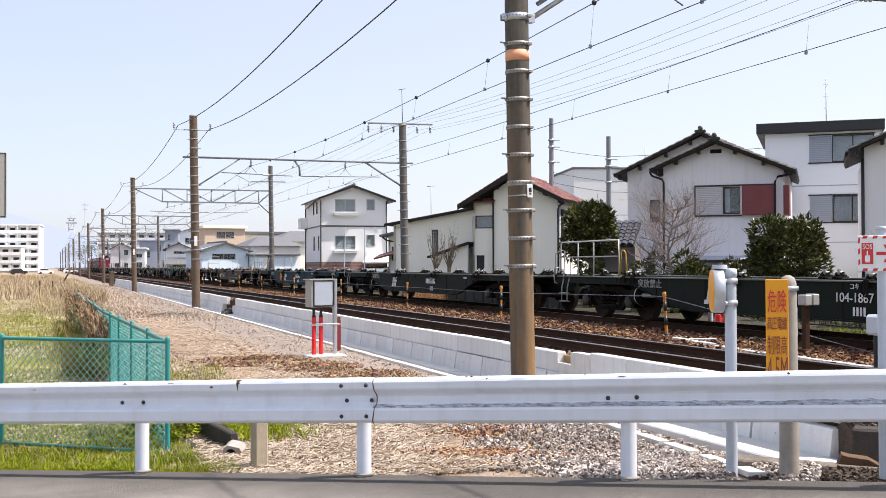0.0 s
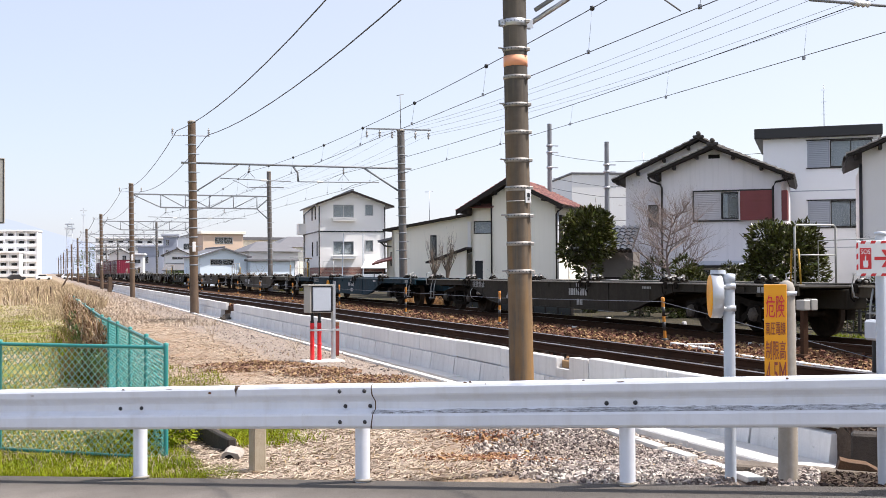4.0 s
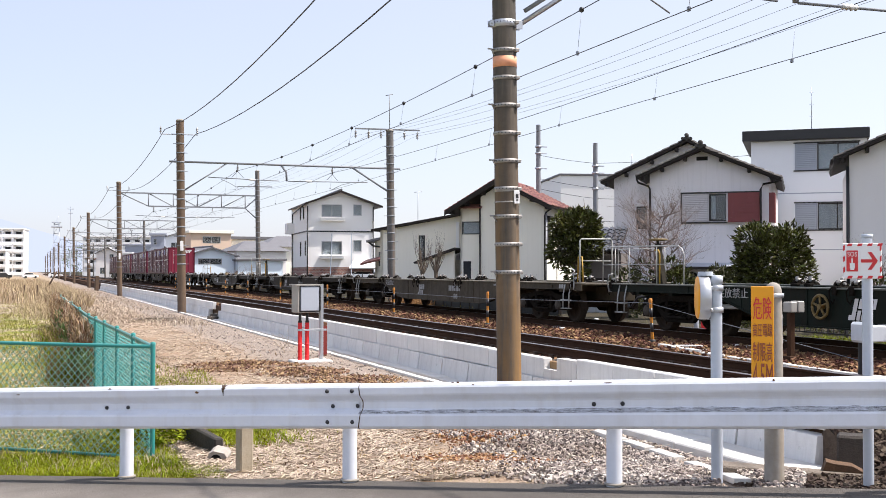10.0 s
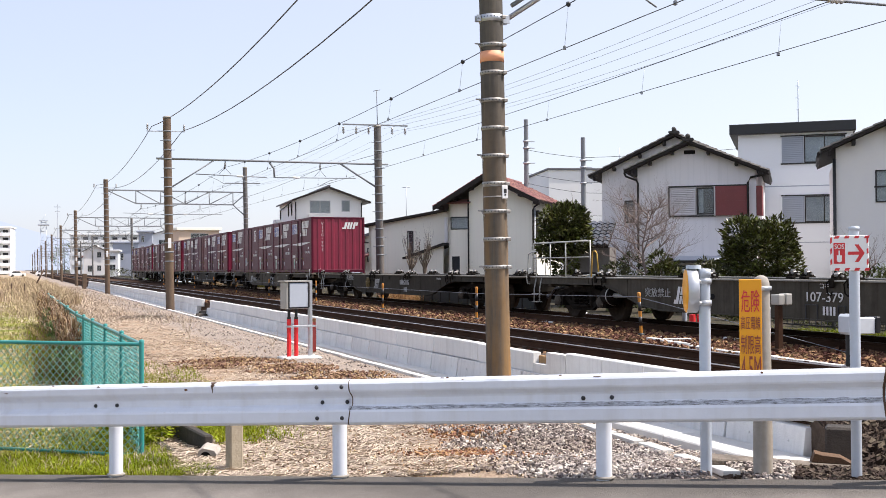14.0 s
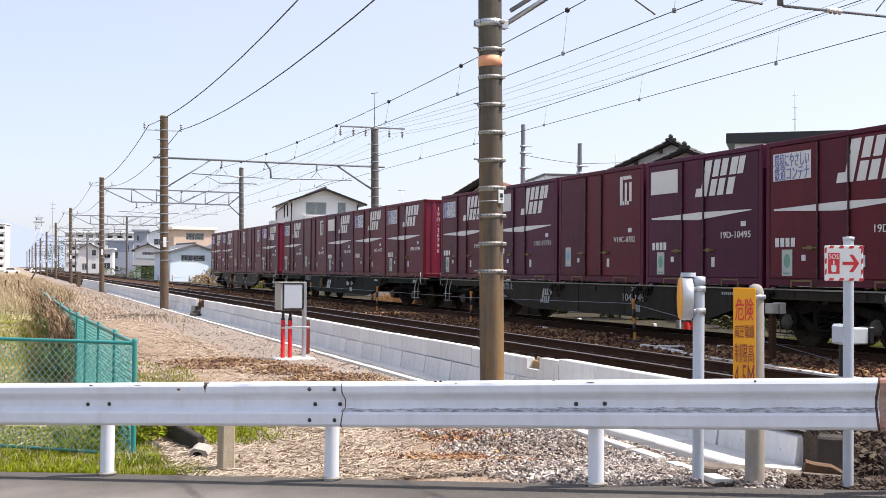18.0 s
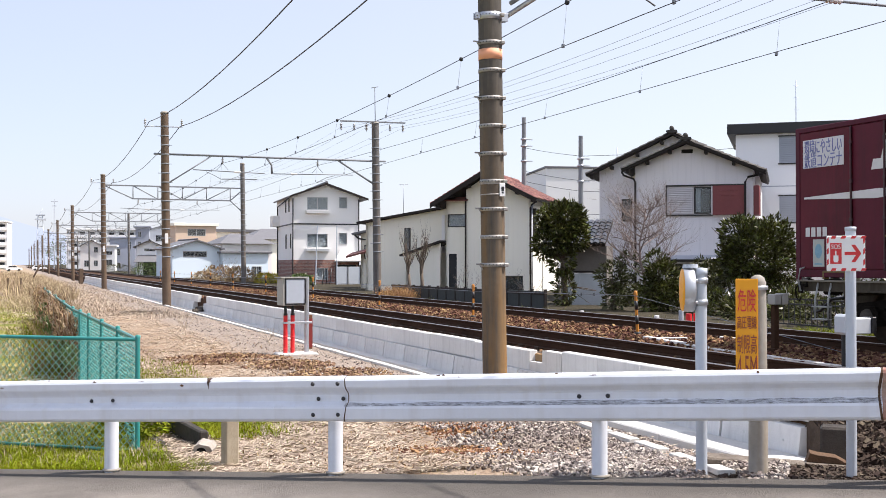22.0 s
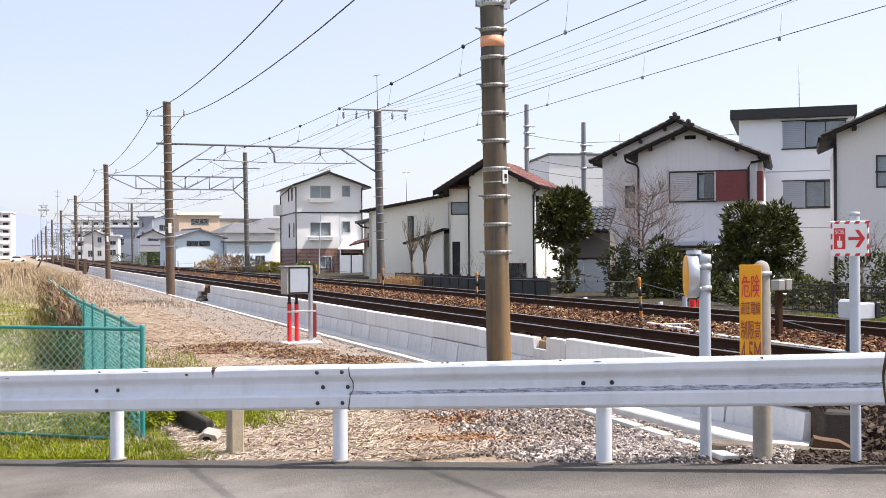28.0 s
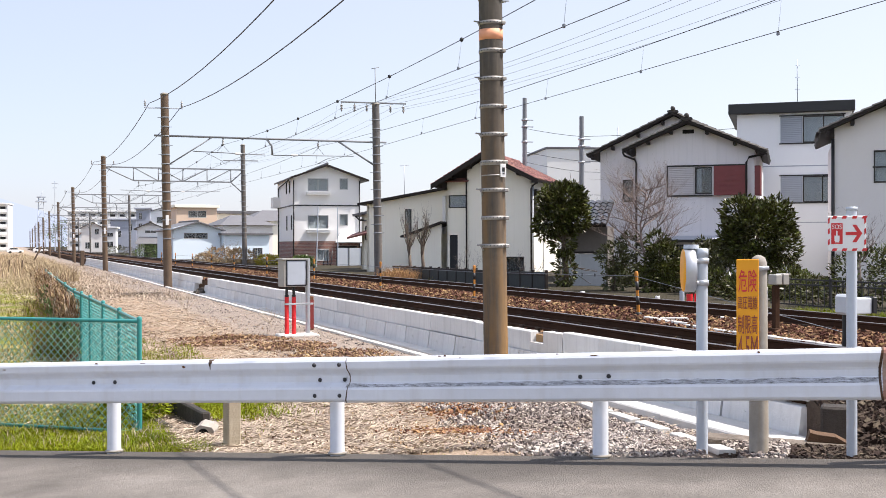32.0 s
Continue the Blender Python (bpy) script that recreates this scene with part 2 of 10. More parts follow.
# ---- mesh tools ----
class Geo:
    """Vertices and faces of one mesh, gathered in plain lists."""

    def __init__(self):
        self.v, self.f, self.s, self.mi = [], [], [], []
        self.slot = 0
        self.weld = False

    def add(self, verts, faces, smooth=False):
        o = len(self.v)
        self.v.extend(tuple(p) for p in verts)
        for q in faces:
            self.f.append(tuple(o + i for i in q))
            self.s.append(smooth)
            self.mi.append(self.slot)
        return self

    def box(self, x0, x1, y0, y1, z0, z1, c=0.0):
        if c <= 0:
            p = [(x, y, z) for z in (z0, z1) for y in (y0, y1) for x in (x0, x1)]
            return self.add(p, [(0, 2, 3, 1), (4, 5, 7, 6), (0, 1, 5, 4), (2, 6, 7, 3), (0, 4, 6, 2), (1, 3, 7, 5)])
        c = min(c, abs(x1 - x0) * 0.45, abs(y1 - y0) * 0.45, abs(z1 - z0) * 0.45)
        p, at = [], {}
        lo, hi = (x0, y0, z0), (x1, y1, z1)
        for k in range(8):
            b = (k & 1, k >> 1 & 1, k >> 2 & 1)
            for a in range(3):
                q = [hi[i] if b[i] else lo[i] for i in range(3)]
                for i in range(3):
                    if i != a:
                        q[i] += -c if b[i] else c
                at[k, a] = len(p)
                p.append(q)
        f = []
        for a in range(3):
            i, j = (a + 1) % 3, (a + 2) % 3
            for s in (0, 1):
                ks = [s << a | u << i | w << j for u, w in ((0, 0), (1, 0), (1, 1), (0, 1))]
                q = [at[k, a] for k in ks]
                f.append(q if s else q[::-1])
        for a in range(3):
            i, j = (a + 1) % 3, (a + 2) % 3
            for u in (0, 1):
                for w in (0, 1):
                    k0 = u << i | w << j
                    k1 = k0 | 1 << a
                    q = [at[k0, i], at[k1, i], at[k1, j], at[k0, j]]
                    f.append(q if u == w else q[::-1])
        for k in range(8):
            q = [at[k, 0], at[k, 1], at[k, 2]]
            f.append(q if bin(k).count("1") % 2 else q[::-1])
        return self.add(p, f)

    def cyl(self, p0, p1, r0, r1=None, n=12, caps=True, smooth=True):
        r1 = r0 if r1 is None else r1
        p0, p1 = Vector(p0), Vector(p1)
        w = (p1 - p0).normalized()
        u = w.orthogonal().normalized()
        t = w.cross(u)
        ring = [(math.cos(2 * math.pi * i / n), math.sin(2 * math.pi * i / n)) for i in range(n)]
        v = [p0 + (u * a + t * b) * r0 for a, b in ring] + [p1 + (u * a + t * b) * r1 for a, b in ring]
        self.add(v, [(i, (i + 1) % n, n + (i + 1) % n, n + i) for i in range(n)], smooth)
        if caps:
            self.add(v[:n], [tuple(range(n))[::-1]])
            self.add(v[n:], [tuple(range(n))])
        return self

    def lathe(self, prof, n=16, at=(0, 0, 0), axis="z", smooth=True):
        """prof: (radius, height) pairs."""
        v = []
        for r, h in prof:
            for i in range(n):
                a = 2 * math.pi * i / n
                x, y = r * math.cos(a), r * math.sin(a)
                q = {"z": (x, y, h), "x": (h, x, y), "y": (y, h, x)}[axis]
                v.append((q[0] + at[0], q[1] + at[1], q[2] + at[2]))
        f = [(k * n + i, k * n + (i + 1) % n, (k + 1) * n + (i + 1) % n, (k + 1) * n + i) for k in range(len(prof) - 1) for i in range(n)]
        return self.add(v, f, smooth)

    def tube(self, pts, r, n=6, smooth=True):
        pts = [Vector(p) for p in pts]
        v = []
        for i, p in enumerate(pts):
            w = (pts[min(i + 1, len(pts) - 1)] - pts[max(i - 1, 0)]).normalized()
            ref = Vector((0, 0, 1)) if abs(w.z) < 0.9 else Vector((1, 0, 0))
            u = w.cross(ref).normalized()
            t = w.cross(u)
            rr = r[i] if isinstance(r, (list, tuple)) else r
            v += [p + (u * math.cos(2 * math.pi * k / n) + t * math.sin(2 * math.pi * k / n)) * rr for k in range(n)]
        f = [(i * n + k, i * n + (k + 1) % n, (i + 1) * n + (k + 1) % n, (i + 1) * n + k) for i in range(len(pts) - 1) for k in range(n)]
        f += [tuple(range(n))[::-1], tuple((len(pts) - 1) * n + k for k in range(n))]
        return self.add(v, f, smooth)

    def prism(self, prof, axis, a, b):
        """A closed profile pushed along an axis from a to b. prof in the other two axes, in the order xy, yz or xz."""
        n = len(prof)

        def put(p, h):
            return {"x": (h, p[0], p[1]), "y": (p[0], h, p[1]), "z": (p[0], p[1], h)}[axis]
        v = [put(p, a) for p in prof] + [put(p, b) for p in prof]
        f = [(i, (i + 1) % n, n + (i + 1) % n, n + i) for i in range(n)] + [tuple(range(n))[::-1], tuple(range(n, 2 * n))]
        return self.add(v, f)

    def moved(self, m, start=0):
        for i in range(start, len(self.v)):
            self.v[i] = tuple(m @ Vector(self.v[i]))
        return self

    def mesh(self, name, *mats):
        me = bpy.data.meshes.new(name)
        me.from_pydata(self.v, [], self.f)
        for m in mats:
            me.materials.append(m)
        me.polygons.foreach_set("use_smooth", self.s)
        if len(mats) > 1:
            me.polygons.foreach_set("material_index", self.mi)
        me.update()
        return me


def tidy(me, weld=False):
    """Faces turned outwards; weld joins blocks that touch into one piece."""
    b = bmesh.new()
    b.from_mesh(me)
    bmesh.ops.recalc_face_normals(b, faces=b.faces)
    if weld:
        bmesh.ops.remove_doubles(b, verts=b.verts, dist=0.0005)
    b.to_mesh(me)
    b.free()
    return me


def thing(name, m, label, category, group="", kind=""):
    ob = new(name)
    ob.empty_display_size = 0.2
    ob.matrix_world = m
    return tagged(ob, label, category, group, kind)


def part(name, g, material, parent=None, label="", at=None):
    """Links a Geo or a mesh as one mesh object under a thing or a part."""
    if isinstance(g, Geo):
        mats = material if isinstance(material, (list, tuple)) else [material]
        g = tidy(g.mesh(name, *mats), g.weld) if len(g.f) < 6000 else g.mesh(name, *mats)
    ob = new(name, g)
    if parent:
        ob.parent = parent
    if at is not None:
        ob.matrix_basis = at
    if label:
        ob["label"] = label
    return ob


def solid(name, g, material, label, category, group="", kind="", m=None):
    """A top-level thing of a single mesh."""
    ob = part(name, g, material)
    if m is not None:
        ob.matrix_world = m
    return tagged(ob, label, category, group, kind)


FONT = {}


def text_mesh(body, size, width=None, depth=0.004):
    """Flat lettering in the built-in font, standing in the xz plane and facing -y, centred on its middle."""
    key = (body, size, width)
    if key in FONT:
        return FONT[key]
    cu = bpy.data.curves.new("lettering", "FONT")
    cu.body, cu.size, cu.align_x, cu.align_y = body, size, "CENTER", "CENTER"
    cu.extrude = depth
    cu.resolution_u = 3
    ob = bpy.data.objects.new("lettering", cu)
    scene.collection.objects.link(ob)
    dg = bpy.context.evaluated_depsgraph_get()
    me = bpy.data.meshes.new_from_object(ob.evaluated_get(dg))
    bpy.data.objects.remove(ob)
    me.name = "lettering"
    xs = [v.co.x for v in me.vertices]
    k = width / (max(xs) - min(xs)) if width and xs else 1.0
    ys = [v.co.y for v in me.vertices]
    cx, cy = (max(xs) + min(xs)) / 2, (max(ys) + min(ys)) / 2
    for v in me.vertices:
        v.co = ((v.co.x - cx) * k, -v.co.z, v.co.y - cy)
    FONT[key] = me
    return me


def lettering(name, body, size, material, parent, at, width=None, label=""):
    me = text_mesh(body, size, width).copy()
    me.materials.clear()
    me.materials.append(material)
    return part(name, me, material, parent, label, at)

# ---- plan ----
T1, T2 = 8.78, 13.28              # centre lines of the two tracks
GAUGE = 0.566                     # half the distance of the rail heads
RD = Vector((0.777, -0.630, 0))   # along the road, rising towards the crossing
RN = Vector((-0.630, -0.777, 0))  # across the road, away from the railway
RP = Vector((2.33, 8.21, 0))      # foot of the middle guard rail post


def asphalt_mat():
    """Worn asphalt, sun-bleached where wheels run and dark with dirt along the verge."""
    m = mat("asphalt", (0.40, 0.365, 0.325), 0.92, second=(0.075, 0.067, 0.06), grain=90, stain=0.45, amount=0.85, bump=0.9, bump_scale=110, spec=0.2)
    n, l = m.node_tree.nodes, m.node_tree.links
    bs = n["Principled BSDF"]
    co, dot, sub, no, add = n.new("ShaderNodeTexCoord"), n.new("ShaderNodeVectorMath"), n.new("ShaderNodeMapRange"), n.new("ShaderNodeTexNoise"), n.new("ShaderNodeMath")
    dot.operation = "DOT_PRODUCT"
    dot.inputs[1].default_value = RN
    l.new(co.outputs["Object"], dot.inputs[0])
    no.inputs["Scale"].default_value, no.inputs["Detail"].default_value = 2.5, 7.0
    l.new(co.outputs["Object"], no.inputs["Vector"])
    add.operation = "MULTIPLY_ADD"
    l.new(no.outputs["Fac"], add.inputs[0])
    add.inputs[1].default_value = 0.55
    l.new(dot.outputs["Value"], add.inputs[2])
    base = RP.dot(RN) + 0.27
    sub.inputs["From Min"].default_value, sub.inputs["From Max"].default_value = base + 0.22, base + 1.0
    sub.inputs["To Min"].default_value, sub.inputs["To Max"].default_value = 0.95, 0.0
    l.new(add.outputs[0], sub.inputs["Value"])
    mix = n.new("ShaderNodeMix")
    mix.data_type = "RGBA"
    l.new(sub.outputs["Result"], mix.inputs[0])
    l.new(bs.inputs["Base Color"].links[0].from_socket, mix.inputs[6])
    mix.inputs[7].default_value = (0.105, 0.095, 0.085, 1)
    l.new(mix.outputs[2], bs.inputs["Base Color"])
    return m


M_ASPHALT = asphalt_mat()


def road_z(s):
    return max(-0.85, min(-0.03, -0.385 + 0.046 * s))


def road_point(s, n, z=None):
    p = RP + RD * s + RN * n
    return Vector((p.x, p.y, road_z(s) if z is None else z))


def step(a, b, x):
    t = max(0.0, min(1.0, (x - a) / (b - a)))
    return t * t * (3 - 2 * t)


def ground_z(x, y):
    """Height of the natural ground: field, lineside strip and the land beyond the tracks."""
    d = Vector((x, y, 0)) - RP
    s, n = d.dot(RD), d.dot(RN)
    wob = 0.05 * noise.noise((x * 0.35, y * 0.35, 0)) + 0.02 * noise.noise((x * 1.7, y * 1.7, 3))
    far = -0.62 + wob
    if x < 1.4:
        far = -0.62 - 0.12 * step(1.4, 0.4, x) + wob + 0.25 * step(6.0, 0.0, abs(y - 30) / 8) * step(1.4, 0.5, x) * step(-2.5, -0.5, x)
        far += 0.10 * step(40, 160, y)
    if x > 6.6:
        far = -0.66
    if x > 14.9:
        far = -0.66 + (0.36 + wob * 0.6) * step(14.9, 16.2, x)
    k = step(-3.2, -0.2, n)
    z = far * (1 - k) + (road_z(s) - 0.05) * k
    if n > 8.8:
        z = road_z(s) - 0.05
    if 6.3 < x < 15.2 and n < -0.5:
        z = min(z, -0.70)
    return z


def zone_ground():
    """Lineside ground: dry straw, bare soil, gravel and green patches by place."""
    m = bpy.data.materials.new("lineside_ground")
    m.use_nodes = True
    nt = m.node_tree
    n, l = nt.nodes, nt.links
    bs = n["Principled BSDF"]
    bs.inputs["Roughness"].default_value = 0.95
    bs.inputs["Specular IOR Level"].default_value = 0.15
    co = n.new("ShaderNodeTexCoord")
    sep = n.new("ShaderNodeSeparateXYZ")
    l.new(co.outputs["Object"], sep.inputs[0])

    def tex(scale, detail=5.0):
        t = n.new("ShaderNodeTexNoise")
        t.inputs["Scale"].default_value, t.inputs["Detail"].default_value = scale, detail
        l.new(co.outputs["Object"], t.inputs["Vector"])
        return t.outputs["Fac"]

    def rng(src, a, b, c=0.0, d=1.0):
        r = n.new("ShaderNodeMapRange")
        for k, v in zip(("From Min", "From Max", "To Min", "To Max"), (a, b, c, d)):
            r.inputs[k].default_value = v
        l.new(src, r.inputs["Value"])
        return r.outputs["Result"]

    def math_node(op, a, b):
        x = n.new("ShaderNodeMath")
        x.operation = op
        for k, v in enumerate((a, b)):
            if isinstance(v, (int, float)):
                x.inputs[k].default_value = v
            else:
                l.new(v, x.inputs[k])
        return x.outputs[0]

    def mixc(f, a, b):
        x = n.new("ShaderNodeMix")
        x.data_type = "RGBA"
        l.new(f, x.inputs[0])
        for k, v in ((6, a), (7, b)):
            if isinstance(v, tuple):
                x.inputs[k].default_value = (*v, 1)
            else:
                l.new(v, x.inputs[k])
        return x.outputs[2]

    fine, mid, big = tex(40, 8), tex(6), tex(0.8)
    straw = mixc(rng(fine, 0.3, 0.7), (0.46, 0.37, 0.28), (0.18, 0.125, 0.085))
    soil = mixc(rng(fine, 0.3, 0.7), (0.36, 0.24, 0.15), (0.18, 0.115, 0.07))
    grass = mixc(rng(fine, 0.3, 0.7), (0.20, 0.23, 0.03), (0.08, 0.10, 0.02))
    field = mixc(rng(mid, 0.35, 0.65), (0.42, 0.34, 0.16), (0.19, 0.19, 0.045))
    col = mixc(rng(tex(2.2), 0.46, 0.60), straw, soil)
    col = mixc(rng(mid, 0.2, 0.6), straw, col)
    left = rng(math_node("ADD", sep.outputs[0], math_node("MULTIPLY", big, 1.2)), 1.3, 2.0)
    col = mixc(left, mixc(rng(big, 0.4, 0.6), field, grass), col)
    dry = rng(sep.outputs[1], 42, 80)
    col = mixc(math_node("MULTIPLY", dry, rng(sep.outputs[0], 6.5, 5.5)), col, mixc(rng(mid, 0.3, 0.7), (0.40, 0.32, 0.22), (0.25, 0.19, 0.13)))
    # garden soil, darkened in its colour for the shade of houses and trees
    garden = mixc(rng(mid, 0.35, 0.65), (0.065, 0.052, 0.038), (0.035, 0.035, 0.02))
    bed = mixc(rng(fine, 0.3, 0.7), (0.40, 0.34, 0.29), (0.15, 0.115, 0.09))
    col = mixc(rng(sep.outputs[0], 4.2, 4.9), col, bed)
    col = mixc(rng(sep.outputs[0], 14.6, 15.4), col, garden)
    l.new(col, bs.inputs["Base Color"])
    b = n.new("ShaderNodeBump")
    b.inputs["Strength"].default_value, b.inputs["Distance"].default_value = 0.8, 0.03
    l.new(fine, b.inputs["Height"])
    l.new(b.outputs["Normal"], bs.inputs["Normal"])
    return m


M_GROUND = zone_ground()


def build_ground():
    xs = sorted({-2500, -900, -300, -120, -60, -40, 30, 36, 45, 60, 90, 150, 400, 1000, 2500, *[-30 + 1.0 * i for i in range(60)],
                 *[-1 + 0.25 * i for i in range(31)], 6.55, 6.6, 6.9, 14.9, 15.2, 15.5, 15.9, 16.2})
    ys = sorted({-600, -250, -100, -50, 120, 140, 170, 210, 280, 400, 700, 1300, 2500, *[-30 + 1.5 * i for i in range(96)], *[4 + 0.25 * i for i in range(60)]})
    g = Geo()
    v = [(x, y, ground_z(x, y)) for y in ys for x in xs]
    w = len(xs)
    f = [(j * w + i, j * w + i + 1, (j + 1) * w + i + 1, (j + 1) * w + i) for j in range(len(ys) - 1) for i in range(w - 1)]
    g.add(v, f, True)
    solid("ground", g, M_GROUND, "dry straw, soil and grass beside a railway", "ground", kind="structure")


def build_road():
    g = Geo()
    ss = [-60, -40, -25, -15] + [-10 + 0.5 * i for i in range(36)] + [8 + i for i in range(0, 30, 3)]
    ss = sorted({s for s in ss if s <= 8 or s >= 8})
    ns = [-0.13, -0.06, 0.05, 0.3, 0.8, 1.5, 3.0, 5.0, 7.0, 9.0]
    v = []
    for s in ss:
        for k, nn in enumerate(ns):
            edge = 0.05 * noise.noise((s * 1.3, 0, 5)) + 0.02 * noise.noise((s * 6.3, 0, 8)) if k == 0 else 0
            p = road_point(s, nn + edge)
            v.append((p.x, p.y, p.z + 0.02 * step(0, 3, nn) - (0.015 if k == 0 else 0)))
    w = len(ns)
    g.add(v, [(j * w + i, (j + 1) * w + i, (j + 1) * w + i + 1, j * w + i + 1) for j in range(len(ss) - 1) for i in range(w - 1)], True)
    # the broken edge of the asphalt
    e0 = [v[j * w] for j in range(len(ss))]
    e1 = [(p[0], p[1], p[2] - 0.15) for p in e0]
    g.add(e0 + e1, [(j, j + 1, len(ss) + j + 1, len(ss) + j) for j in range(len(ss) - 1)])
    solid("road", g, M_ASPHALT, "worn grey asphalt road rising to a level crossing", "road", kind="structure")


# ---- railway ----
def rail_profile(x):
    return [(x - 0.064, -0.153), (x + 0.064, -0.153), (x + 0.064, -0.142), (x + 0.012, -0.125), (x + 0.009, -0.045), (x + 0.0325, -0.035),
            (x + 0.0325, -0.006), (x + 0.026, 0.0), (x - 0.026, 0.0), (x - 0.0325, -0.006), (x - 0.0325, -0.035), (x - 0.009, -0.045), (x - 0.012, -0.125), (x - 0.064, -0.142)]


def build_track(name, xc):
    tr = thing(name, pose(0, 0, 0), "rusty steel rails on sleepers in stone ballast", "track", kind="structure")
    for sx in (-1, 1):
        g = Geo()
        g.prism(rail_profile(xc + sx * GAUGE), "y", -120, 700)
        me = tidy(g.mesh("rail", M_RAIL_SIDE, M_RAIL_TOP))
        for p in me.polygons:
            if p.normal.z > 0.5 and p.center.z > -0.004:
                p.material_index = 1
        part("rail", me, None, tr)
    sl = Geo()
    sl.prism([(-1.0, -0.33), (1.0, -0.33), (1.0, -0.20), (0.92, -0.165), (0.4, -0.165), (0.3, -0.19), (-0.3, -0.19), (-0.4, -0.165), (-0.92, -0.165), (-1.0, -0.20)], "y", -0.12, 0.12)
    for sx in (-1, 1):
        for d in (-1, 1):
            sl.box(sx * GAUGE + d * 0.075 - 0.03, sx * GAUGE + d * 0.075 + 0.03, -0.05, 0.05, -0.166, -0.125, 0.008)
    me = tidy(sl.mesh("sleeper", M_SLEEPER))
    y = 4.0
    while y < 76:
        part("sleeper", me, None, tr, at=pose(xc, y, 0, 0, 0, random.uniform(-0.6, 0.6)))
        y += 0.62
    return tr


M_BALLAST = mat("ballast_stone", (0.31, 0.165, 0.10), 0.95, second=(0.065, 0.036, 0.024), grain=14, stain=1.2, amount=0.85, bump=0.9, bump_scale=26, island=0.75, spec=0.08)
M_BALLAST_BED = mat("ballast_bed", (0.12, 0.068, 0.042), 0.95, second=(0.04, 0.024, 0.017), grain=30, stain=1.2, amount=0.85, bump=1.0, bump_scale=26, spec=0.06)
M_GRAVEL = mat("grey_gravel", (0.44, 0.405, 0.38), 0.95, second=(0.19, 0.135, 0.10), grain=18, stain=0.75, amount=0.7, bump=0.5, bump_scale=40, island=0.65, spec=0.12)


M_BALLAST_DARK = mat("oily_ballast_stone", (0.12, 0.09, 0.07), 0.9, second=(0.04, 0.03, 0.025), grain=30, stain=2, amount=0.8, bump=0.7, bump_scale=26, island=0.5, spec=0.08)


def build_ballast():
    g = Geo()
    prof = [(7.12, -0.70), (7.12, -0.13), (T1 - 1.3, -0.19), (T1 - 0.7, -0.20), (T1 + 0.7, -0.20), (T1 + 1.5, -0.17), ((T1 + T2) / 2, -0.09), (T2 - 1.5, -0.17), (T2 - 0.7, -0.20), (T2 + 0.7, -0.20), (T2 + 1.35, -0.20), (15.4, -0.62), (15.4, -0.70)]
    for a, b in ((-120, 8.38), (8.38, 60), (60, 700)):
        shape = [(6.95, -0.72), (7.05, -0.66), (8.0, -0.24)] + prof[3:] if b == 8.38 else prof
        g.prism(shape, "y", a, b)
    ramp = Geo()
    ramp.add([(7.02, 7.6, -0.69), (8.4, 7.6, -0.69), (8.4, 8.37, -0.19), (7.02, 8.37, -0.19), (7.02, 8.6, -0.69), (8.4, 8.6, -0.69)], [(0, 1, 2, 3), (0, 3, 4), (1, 5, 2)])
    solid("ballast_ramp", ramp, M_BALLAST_DARK, "dark stony slope at the end of the ballast", "ballast", kind="stuff")
    solid("ballast", g, M_BALLAST_BED, "brown stone ballast bed under the tracks", "ballast", kind="stuff")


STONE = [(sx, sy, sz) for sz in (-1, 1) for sx, sy in ((-1, -1), (1, -1), (1, 1), (-1, 1))]
STONE_F = [(0, 1, 5, 4), (1, 2, 6, 5), (2, 3, 7, 6), (3, 0, 4, 7), (4, 5, 6, 7)]


def stones(count, place, lo, hi, rng):
    """Loose angular stones, broken blocks with uneven corners: place(rng) gives x, y, z."""
    v, f = [], []
    u = rng.uniform
    for _ in range(count):
        x, y, z = place(rng)
        r = u(lo, hi) * 0.95
        a = u(0, 6.28)
        ca, sa = math.cos(a), math.sin(a)
        sx, sy, sz = r * u(0.7, 1.35), r * u(0.55, 1.0), r * u(0.45, 0.9)
        tx, ty = u(-0.5, 0.5), u(-0.5, 0.5)
        o = len(v)
        for p in STONE:
            qx, qy, qz = p[0] * sx * u(0.25, 1.15), p[1] * sy * u(0.25, 1.2), p[2] * sz * u(0.3, 1.2)
            qz += tx * qx + ty * qy
            v.append((x + qx * ca - qy * sa, y + qx * sa + qy * ca, z + qz))
        f += [tuple(o + i for i in q) for q in STONE_F]
    g = Geo()
    g.add(v, f)
    return g


def ballast_height(x):
    for a, b, z in ((7.12, T1 - 1.3, -0.15), (T1 - 1.3, T1 + 1.2, -0.20), (T1 + 1.2, T2 - 1.2, -0.11), (T2 - 1.2, T2 + 1.4, -0.20)):
        if a <= x < b:
            return z
    return -0.30


def trough_x(y):
    return 6.36 if y > 15 else 6.22 if y > 12 else 6.0 + (y - 9.27) * 0.075 if y > 9.27 else 5.74 + (y - 8.4) * 0.3 if y > 8.4 else 4.95 + (y - 6.95) * 0.545


